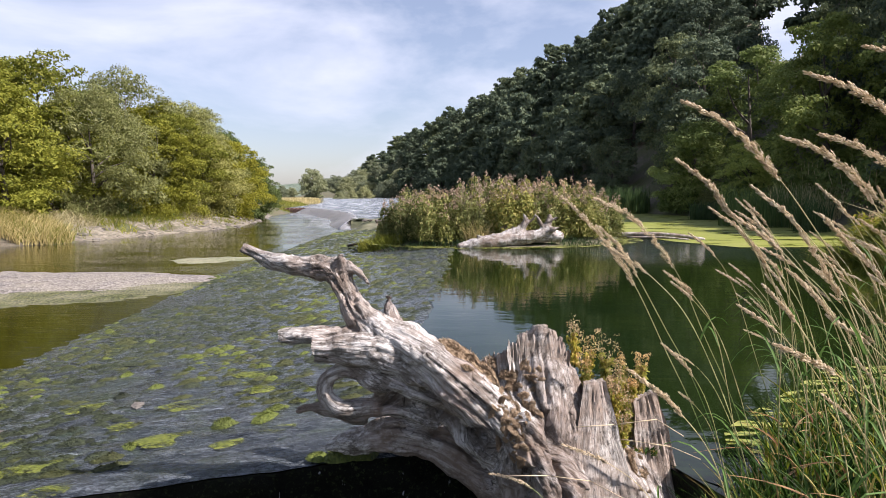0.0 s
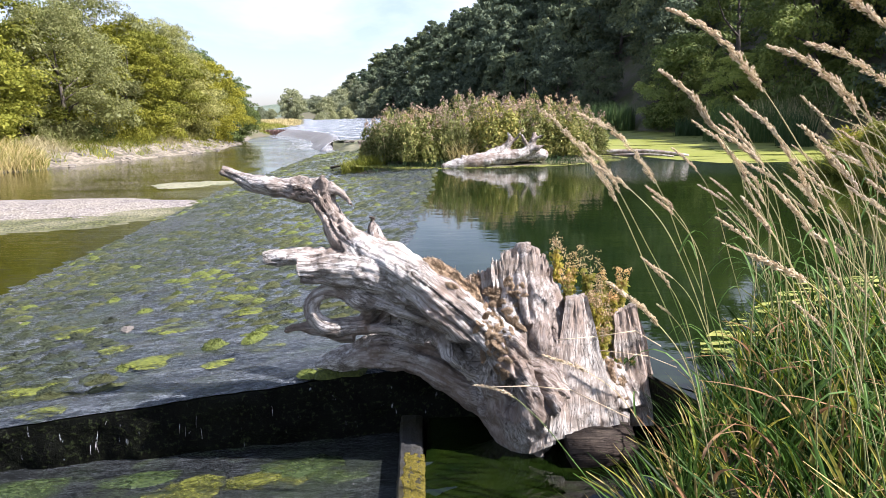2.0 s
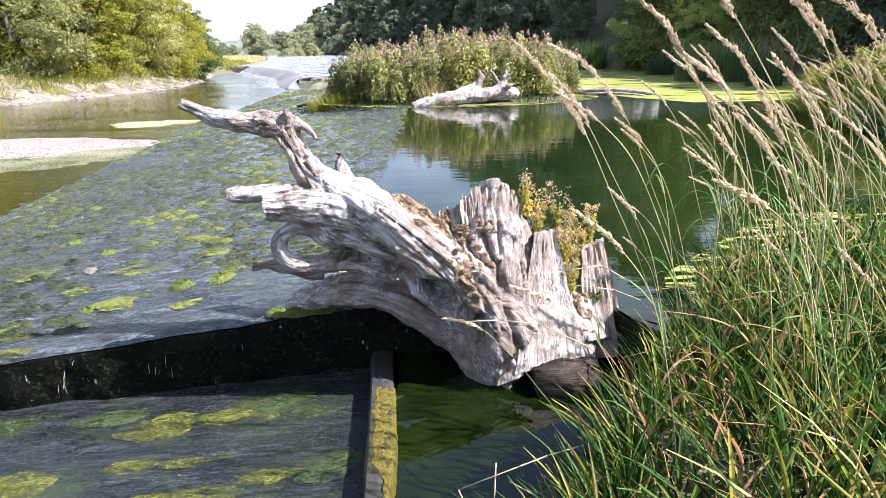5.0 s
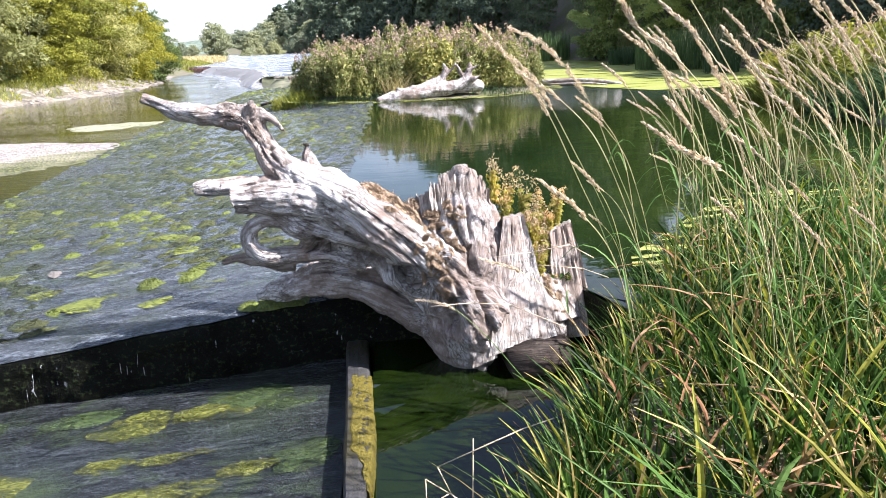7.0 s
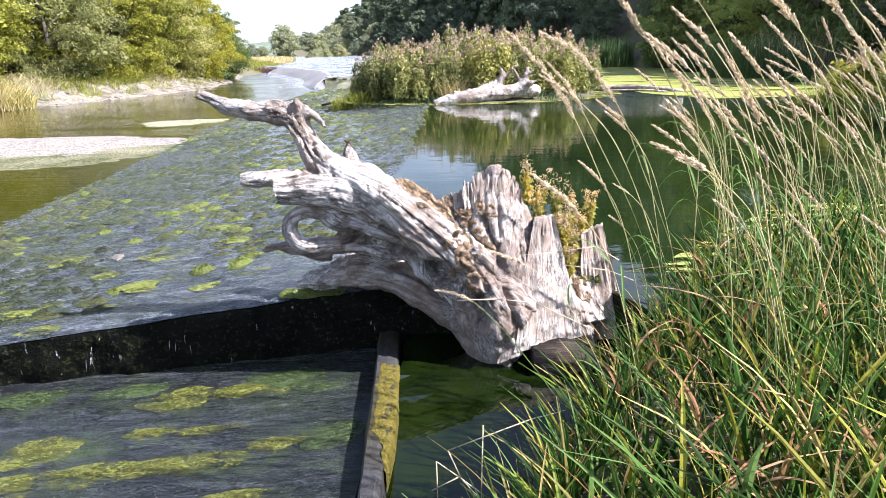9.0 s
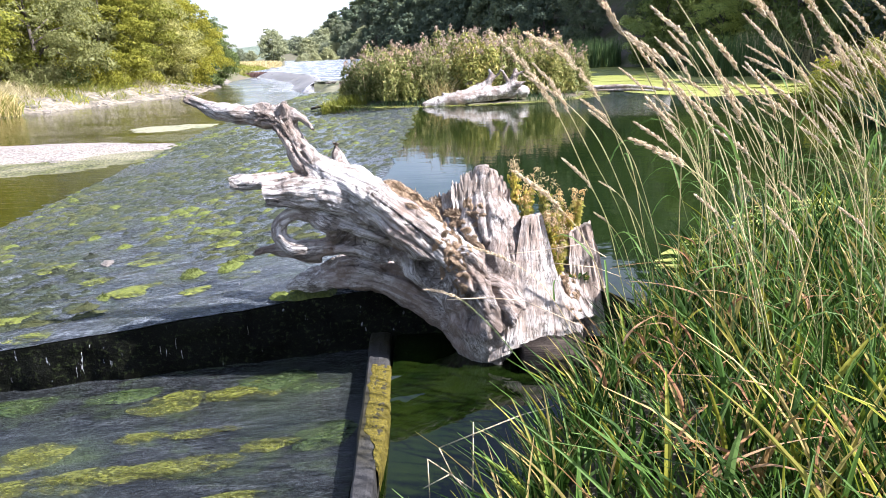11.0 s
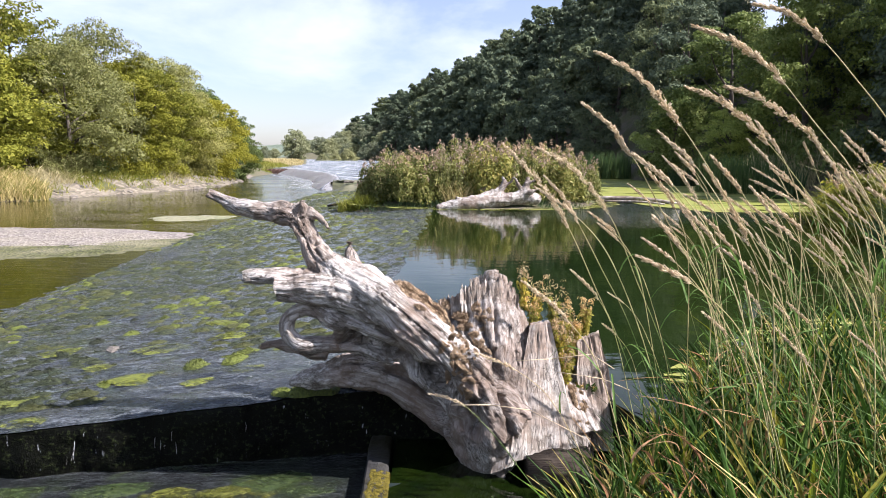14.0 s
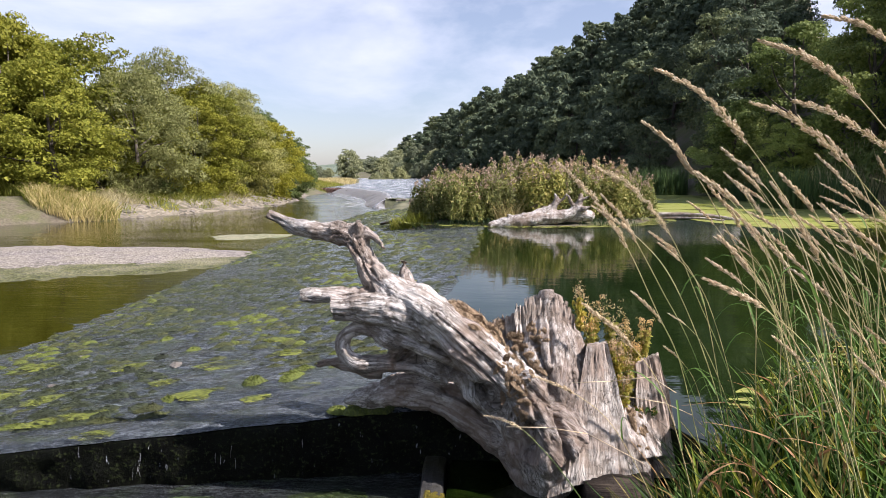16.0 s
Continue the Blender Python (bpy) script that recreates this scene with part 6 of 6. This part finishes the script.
# threads of water falling from the apron's edge
drops = []
for k in range(130):
    x = -0.7 - 4.6 * rng.uniform(0, 1) ** 0.8
    if noise.noise((x * 3.0, 1.0, 4.0)) < 0.12:
        continue
    top = float(apron_z(x, 4.7)) - 0.07 - rng.uniform(0, 0.2)
    low_ = top - rng.uniform(0.02, 0.10)
    yb = float(step_line(x)) - 0.05 - rng.uniform(0, 0.02)
    w = rng.uniform(0.0007, 0.0016)
    drops.append(tube([(x, yb, top), (x + rng.normal(0, 0.004), yb - 0.008, (top + low_) / 2), (x + rng.normal(0, 0.006), yb - 0.012, low_)], [w * 0.5, w, w * 0.4], 5))
tagged(new("water_threads", mesh("water_threads", *joined(drops), fall_mat, True)), "thin white threads of water dripping down the weir wall", "water", kind="stuff")

# floating algae on the pool
ay, at_ = np.linspace(22, 62, 60)[:, None], np.linspace(0, 1, 40)[None, :]
ax0 = np.interp(ay, [22, 25, 29, 40, 50, 62], [9.5, 8.0, 7.6, 8.5, 9.5, 11.5])
ax1 = right_shore(ay) + 0.2
sheet("floating_algae", ax0 + (ax1 - ax0) * at_, ay * np.ones_like(at_), np.full((60, 40), 0.006), float_mat, "yellow-green algae floating on the pool", "algae")
ay = np.linspace(4.75, 7.2, 16)[:, None]
ax0, ax1 = np.interp(ay, [4.7, 5.3, 7.2], [2.1, 2.3, 4.2]), right_shore(ay) + 0.2
sheet("floating_algae", ax0 + (ax1 - ax0) * at_[:, ::2], ay * np.ones_like(at_[:, ::2]), np.full((16, 20), 0.006), float_near, "yellow-green algae floating at the near bank", "algae")
ia, ir = np.linspace(0, 2 * np.pi, 60)[None, :], np.linspace(0.82, 1.0, 5)[:, None]
sheet("floating_algae", 1.4 + 5.6 * ir * np.cos(ia) * 1.04, 26.2 + 4.0 * ir * np.sin(ia) * 1.08, np.full((5, 60), 0.008), float_near, "green algae round the island's edge", "algae")


# ---------------------------------------------------------------- bank grass
rng = np.random.default_rng(31)


def bank_spots(n, x0, x1, y0, y1, margin=0.0):
    out = []
    while len(out) < n:
        x, y = rng.uniform(x0, x1), rng.uniform(y0, y1)
        if y < 4.9 and x < np.interp(y, [0.6, 1.6, 2.4, 2.8, 3.2, 3.6, 4.4, 4.9], [-1.2, 0.35, 0.78, 1.0, 1.40, 1.66, 1.98, 2.2]) + margin - 0.1:
            continue
        if y > 4.5 and x < right_shore(y) + margin:
            continue
        if math.hypot(x - 0.4, y - 0.1) < 0.95:
            continue
        out.append((x, y))
    p = np.array(out)
    return np.column_stack([p, land(p[:, 0], p[:, 1]) - 0.03])


for n, h, w, lean, bend, label in [(3600, 0.64, 0.022, 0.42, 0.30, "dense green reed grass on the near bank"), (1500, 0.78, 0.032, 0.36, 0.48, "long arching grass blades on the near bank"), (4000, 0.40, 0.022, 0.7, 0.6, "short tangled undergrowth of the bank grass")]:
    sp = bank_spots(n, 0.6, 5.2, 0.7, 5.8, 0.02 if h < 0.5 else 0.12)
    low_front = 0.48 + 0.52 * smoothstep(0.34, 0.72, (sp[:, 0] - 0.3) / (sp[:, 1] - 0.1))
    v, f = blades(rng, sp, h, w, lean, bend, 6, (-0.09, 0.0), low_front)
    tagged(new("bank_grass", mesh("bank_grass", v, f, grass_blade)), label, "grass", kind="stuff")


edge_y = rng.uniform(1.6, 3.6, 900)
sp = np.stack([bank_edge(edge_y) + rng.uniform(0.05, 0.45, 900), edge_y, np.zeros(900)], -1)
sp[:, 2] = np.maximum(land(sp[:, 0], sp[:, 1]), -0.45)
v, f = blades(rng, sp, 0.42, 0.018, 0.45, 0.35, 6, (-0.10, 0.0))
tagged(new("bank_grass", mesh("bank_grass", v, f, grass_blade)), "grass hanging over the edge of the small pool", "grass", kind="stuff")
dead_leaf = leaf_material("dead_leaf", (0.17, 0.075, 0.03), (0.30, 0.16, 0.07), (0.46, 0.32, 0.17), 0.25, 0.8)
sp = bank_spots(420, 0.9, 4.2, 1.2, 4.6, 0.3)
sp[:, 2] += rng.uniform(0.05, 0.4, len(sp))
v, f = blades(rng, sp, 0.19, 0.022, 1.0, 2.0, 8, (-0.03, 0.0))
tagged(new("dead_grass", mesh("dead_grass", v, f, dead_leaf)), "curled rust-brown dead leaves among the bank grass", "grass", kind="stuff")


def seed_head(rng, line, count, size):
    """A narrow plume: short branchlets pressed to the stem, each packed with spikelets, loose below and dense above."""
    v, f = [], []
    n = len(line) - 1
    lobes = 17
    reach = np.linalg.norm(line[-1] - line[0])
    starts = [(min(0.97, (k + rng.uniform(0, 0.7)) / lobes), rng.uniform(0.6, 1.25)) for k in range(lobes)]
    for k in range(count):
        j = int(lobes * rng.uniform(0, 1) ** 1.05)
        s, grow = starts[j]
        q = s * n
        i = min(int(q), n - 1)
        p = line[i] + (line[i + 1] - line[i]) * (q - i)
        ax = line[i + 1] - line[i]
        ax = ax / np.linalg.norm(ax)
        ref = np.cross(ax, [0.3, 1.0, 0.2])
        ref /= np.linalg.norm(ref)
        turn = j * 2.4
        out = ref * math.cos(turn) + np.cross(ax, ref) * math.sin(turn)
        body = math.sin(math.pi * min(1.0, 0.16 + 0.84 * s)) ** 0.6
        far = rng.uniform(0, 1)
        length = reach * 0.135 * grow * (1.05 - 0.45 * s)
        p = p + ax * far * length + out * (0.0015 + 0.21 * length * far * (1.15 - 0.6 * s)) * body
        side = np.cross(ax, rng.normal(size=3))
        side /= np.linalg.norm(side)
        p = p + side * rng.uniform(0.0, 0.016) * reach * (0.4 + body)
        d = ax + side * rng.uniform(0.05, 0.38) + out * 0.10
        d /= np.linalg.norm(d)
        w = np.cross(d, side)
        L = size * rng.uniform(0.7, 1.3)
        b = len(v)
        v += [p, p + d * L * 0.5 + w * L * 0.15, p + d * L, p + d * L * 0.5 - w * L * 0.15, p + d * L * 0.5 + side * L * 0.14]
        f += [(b, b + 1, b + 4), (b + 1, b + 2, b + 4), (b + 2, b + 3, b + 4), (b + 3, b, b + 4)]
    return np.array(v), f


def make_stalk(rng, points, head_share, label, spikelets=210, size=0.020, leaves=2):
    """A stem through the given points (base first), with its seed head at the end. The thing stands at its base."""
    p = smooth_path(points, 8)
    base = p[0].copy()
    p = p - base
    root = thing("reed_grass_stalk", label, "grass stalk", "flowering grass")
    r = np.linspace(0.0030, 0.0012, len(p))
    part("stem", mesh("stem", *tube(p, r, 5), stem_mat, True), root)
    cut = int(len(p) * (1 - head_share))
    part("seed_head", mesh("seed_head", *seed_head(rng, p[cut:], spikelets, size), seed_mat), root, "feathery straw-coloured seed head")
    for k in range(leaves):
        i = int(len(p) * rng.uniform(0.2, 0.5))
        a = rng.uniform(0, 6.28)
        d = np.array([math.cos(a), math.sin(a), 0])
        L = rng.uniform(0.25, 0.45)
        t = np.linspace(0, 1, 6)
        c = p[i] + np.outer(t, d) * L * 0.7 + np.outer(t - 0.9 * t**2.2, [0, 0, 1]) * L
        sd = np.array([-d[1], d[0], 0])
        w = 0.006 * np.sqrt(np.clip(1.02 - t, 0, 1))[:, None]
        v = np.concatenate([c - sd * w, c + [0, 0, -0.002], c + sd * w])
        part("leaf", mesh("leaf", v, grid_faces(3, 6), grass_blade), root)
    root.location = base
    return root


# stalks that stand out against the water and the wood
make_stalk(rng, [(2.05, 2.6, 0.2), (1.97, 2.62, 0.9), (1.76, 2.62, 1.4), (1.56, 2.62, 1.71), (1.406, 2.62, 1.93), (1.3, 2.63, 2.06), (1.19, 2.64, 2.17), (1.05, 2.65, 2.25)], 0.42, "tall golden grass stalk with a heavy lobed head", 1500, 0.012, 0)
make_stalk(rng, [(1.75, 2.4, 0.2), (1.66, 2.4, 0.9), (1.45, 2.4, 1.32), (1.274, 2.4, 1.596), (1.157, 2.4, 1.799), (1.103, 2.4, 1.868), (1.042, 2.4, 1.951), (0.941, 2.4, 2.03)], 0.36, "tall straw-coloured grass stalk with a full head", 1500, 0.012, 0)
make_stalk(rng, [(2.44, 2.7, 0.2), (2.343, 2.7, 1.006), (2.169, 2.7, 1.426), (1.952, 2.7, 1.692), (1.818, 2.7, 1.849), (1.694, 2.7, 1.972), (1.571, 2.7, 2.066), (1.439, 2.7, 2.119)], 0.40, "tall straw-coloured grass stalk with a nodding head", 1500, 0.012, 0)
make_stalk(rng, [(2.71, 2.9, 0.2), (2.612, 2.9, 1.082), (2.438, 2.9, 1.502), (2.221, 2.9, 1.764), (2.045, 2.9, 1.951), (1.838, 2.9, 2.088), (1.675, 2.9, 2.149)], 0.40, "tall straw-coloured grass stalk bent by the wind", 1500, 0.012, 0)
make_stalk(rng, [(2.45, 2.5, 0.2), (2.351, 2.5, 1.475), (2.177, 2.5, 1.895), (1.96, 2.5, 2.158), (1.817, 2.5, 2.299), (1.698, 2.5, 2.376), (1.591, 2.5, 2.403)], 0.40, "straw-coloured grass stalk with an arching head", 1500, 0.012, 0)
make_stalk(rng, [(2.2, 2.3, 0.2), (2.101, 2.3, 1.302), (1.927, 2.3, 1.722), (1.71, 2.3, 1.984), (1.568, 2.3, 2.139), (1.433, 2.3, 2.232), (1.312, 2.3, 2.279)], 0.40, "straw-coloured grass stalk with a drooping head", 1500, 0.012, 0)
make_stalk(rng, [(2.44, 3.2, 0.2), (2.337, 3.2, 0.538), (2.205, 3.2, 0.958), (2.04, 3.2, 1.266), (1.922, 3.2, 1.486), (1.822, 3.2, 1.649), (1.724, 3.2, 1.784)], 0.40, "golden grass stalk with a narrow head", 1500, 0.012, 0)
make_stalk(rng, [(1.88, 4.2, 0.2), (1.646, 4.2, 0.759), (1.479, 4.2, 1.066), (1.307, 4.2, 1.382), (1.194, 4.2, 1.567), (1.064, 4.2, 1.713)], 0.40, "slender straw-coloured grass stalk beside the stump", 1500, 0.012, 0)
make_stalk(rng, [(1.67, 3.6, 0.2), (1.446, 3.6, 0.763), (1.295, 3.6, 1.079), (1.133, 3.6, 1.418), (0.978, 3.6, 1.659), (0.767, 3.6, 1.882)], 0.40, "slender grass stalk arching over the stump", 1500, 0.012, 0)
make_stalk(rng, [(1.97, 3.9, 0.2), (1.759, 3.9, 0.751), (1.615, 3.9, 1.07), (1.435, 3.9, 1.47), (1.199, 3.9, 1.763), (0.972, 3.9, 1.893)], 0.40, "straw-coloured grass stalk leaning over the pool", 1500, 0.012, 0)
make_stalk(rng, [(1.30, 3.05, -0.05), (1.063, 3.1, -0.08), (0.873, 3.1, 0.16), (0.722, 3.1, 0.367), (0.619, 3.1, 0.486), (0.531, 3.1, 0.569), (0.444, 3.1, 0.611), (0.356, 3.1, 0.63)], 0.30, "pale grass stalk leaning out in front of the stump", 700, 0.009, 0)


def straw(points, label):
    """A dry stem, snapped at each point."""
    p = np.array(points, float)
    base = p[0].copy()
    v, f = joined([tube([q, (q + r) / 2, r], [0.0035, 0.003, 0.0028], 5) for q, r in zip(p[:-1] - base, p[1:] - base)])
    thing("dry_straw", label, "straw", "broken straws", data=mesh("dry_straw", v, f, seed_mat, True)).location = base


straw([(0.98, 2.80, 0.10), (0.805, 2.75, 0.086), (0.394, 2.75, -0.087), (0.454, 2.75, -0.247), (0.60, 2.75, -0.45)], "pale broken straw bent over the small pool")
straw([(0.62, 2.75, -0.40), (0.44, 2.75, -0.24), (0.334, 2.75, -0.151), (0.335, 2.75, -0.45)], "pale broken straw folded over the water")
straw([(0.44, 2.74, -0.24), (0.307, 2.74, -0.317)], "short pale straw end over the water")
straw([(0.57, 2.76, 0.047), (0.555, 2.76, -0.50)], "upright pale straw standing in the water")
straw([(1.50, 3.9, 0.50), (1.371, 4.0, 0.565), (1.118, 4.0, 0.53), (0.88, 4.0, 0.513)], "thin brown stem lying across the stump")
straw([(1.62, 3.95, 0.34), (1.456, 4.0, 0.397), (1.158, 4.0, 0.44)], "thin brown stem beside the stump")
straw([(1.30, 3.8, 0.08), (0.983, 4.0, 0.174), (0.719, 4.0, 0.206), (0.456, 4.0, 0.201)], "thin brown stem in front of the stump")

kinds = []
for k in range(9):
    h = rng.uniform(1.45, 1.8)
    lean = rng.uniform(0.22, 0.55)
    hook = rng.uniform(0.08, 0.2)
    ob = make_stalk(rng, [(0, 0, 0), (-0.10 * lean, 0.02, 0.4 * h), (-0.40 * lean, 0.02 * k - 0.08, 0.75 * h), (-0.70 * lean - hook * 0.2, 0.03 * k - 0.12, 0.91 * h), (-lean - hook * 0.6, 0.03 * k - 0.12, 1.01 * h)],
                    rng.uniform(0.21, 0.29), "slender flowering reed grass stalk leaning with the wind", 560, 0.0135)
    kinds.append(ob)
sp = [p for p in bank_spots(460, 0.85, 4.2, 2.0, 5.0, -0.2) if (p[0] - 0.3) / (p[1] - 0.1) > 0.36 and p[2] > 0.0 and p[0] > 1.12][:150]
for k, (x, y, z) in enumerate(sp):
    sc = rng.uniform(0.62, 1.08)
    m = pose(x, y, z, rng.uniform(-12, 10), rng.uniform(-16, 9), rng.uniform(-45, 40)) @ Matrix.Diagonal((sc, sc, sc, 1))
    if k < 141:
        copy_thing(kinds[k % 9], m)
    else:
        kinds[k - 141].matrix_basis = m


# ---------------------------------------------------------------- weeds rooted on the stump
weed_leaf = leaf_material("weed_leaf", (0.16, 0.20, 0.03), (0.44, 0.42, 0.09), (0.58, 0.45, 0.18), 0.45)
weed_seed = leaf_material("weed_seed", (0.40, 0.24, 0.12), (0.54, 0.40, 0.22), (0.66, 0.56, 0.36), 0.4)


def make_weed(rng, height, label):
    root = thing("willowherb", label, "weed", "weeds on the stump")
    stems, leaves, seeds = [], [], []
    for k in range(5):
        a = rng.uniform(0, 6.28)
        tip = np.array([math.cos(a) * 0.12, math.sin(a) * 0.12, rng.uniform(0.7, 1.0)]) * height + [0, 0, 0]
        line = smooth_path([(0, 0, -0.03), tip * [0.3, 0.3, 0.5], tip], 6)
        stems.append(tube(line, np.linspace(0.0025, 0.001, len(line)), 4))
        leaves.append((line[2:9] + rng.normal(0, 0.01, (7, 3)), 0.035, 26))
        seeds.append((line[8:] + rng.normal(0, 0.008, (len(line) - 8, 3)), 0.02, 30))
    tagged(part("stem", mesh("stem", *joined(stems), stem_mat), root), kind="stuff")
    for name, rows, m_, size in (("leaves", leaves, weed_leaf, 0.045), ("seed_head", seeds, weed_seed, 0.022)):
        c = np.concatenate([r[0] for r in rows])
        v, f = leaf_cloud(rng, c, np.full(len(c), 0.022), 460 if name == "leaves" else 200, size, 1.0, 1.0, 0.35)
        tagged(part(name, mesh(name, v, f, m_), root), kind="stuff")
    return root


rng = np.random.default_rng(77)
for x, y, z, h in [(1.02, 4.84, 0.62, 0.42), (1.12, 4.86, 0.42, 0.50), (1.26, 4.86, 0.36, 0.55), (1.36, 4.84, 0.28, 0.42), (1.40, 4.92, 0.30, 0.48), (1.30, 4.78, 0.30, 0.26), (1.44, 4.84, 0.36, 0.22), (1.22, 4.76, 0.30, 0.36), (1.30, 4.72, 0.20, 0.42), (1.38, 4.72, 0.16, 0.38), (1.33, 4.66, 0.05, 0.34), (1.08, 4.80, 0.44, 0.34), (1.52, 4.90, 0.40, 0.34)]:
    make_weed(rng, h, "yellowing willowherb with reddish seed stalks growing on the stump").location = (x, y, z)
sprig = thing("green_sprig", "small green leafy sprig growing from the stump", "weed", "weeds on the stump")
v, f = leaf_cloud(rng, [(0, 0, 0.02), (0.05, 0, 0.02), (-0.05, 0.0, 0.03)], [0.05, 0.05, 0.05], 90, 0.05, 0.7, 0.7, 0.4)
part("leaves", mesh("leaves", v, f, grass_blade), sprig)
sprig.location = (1.49, 4.66, 0.07)
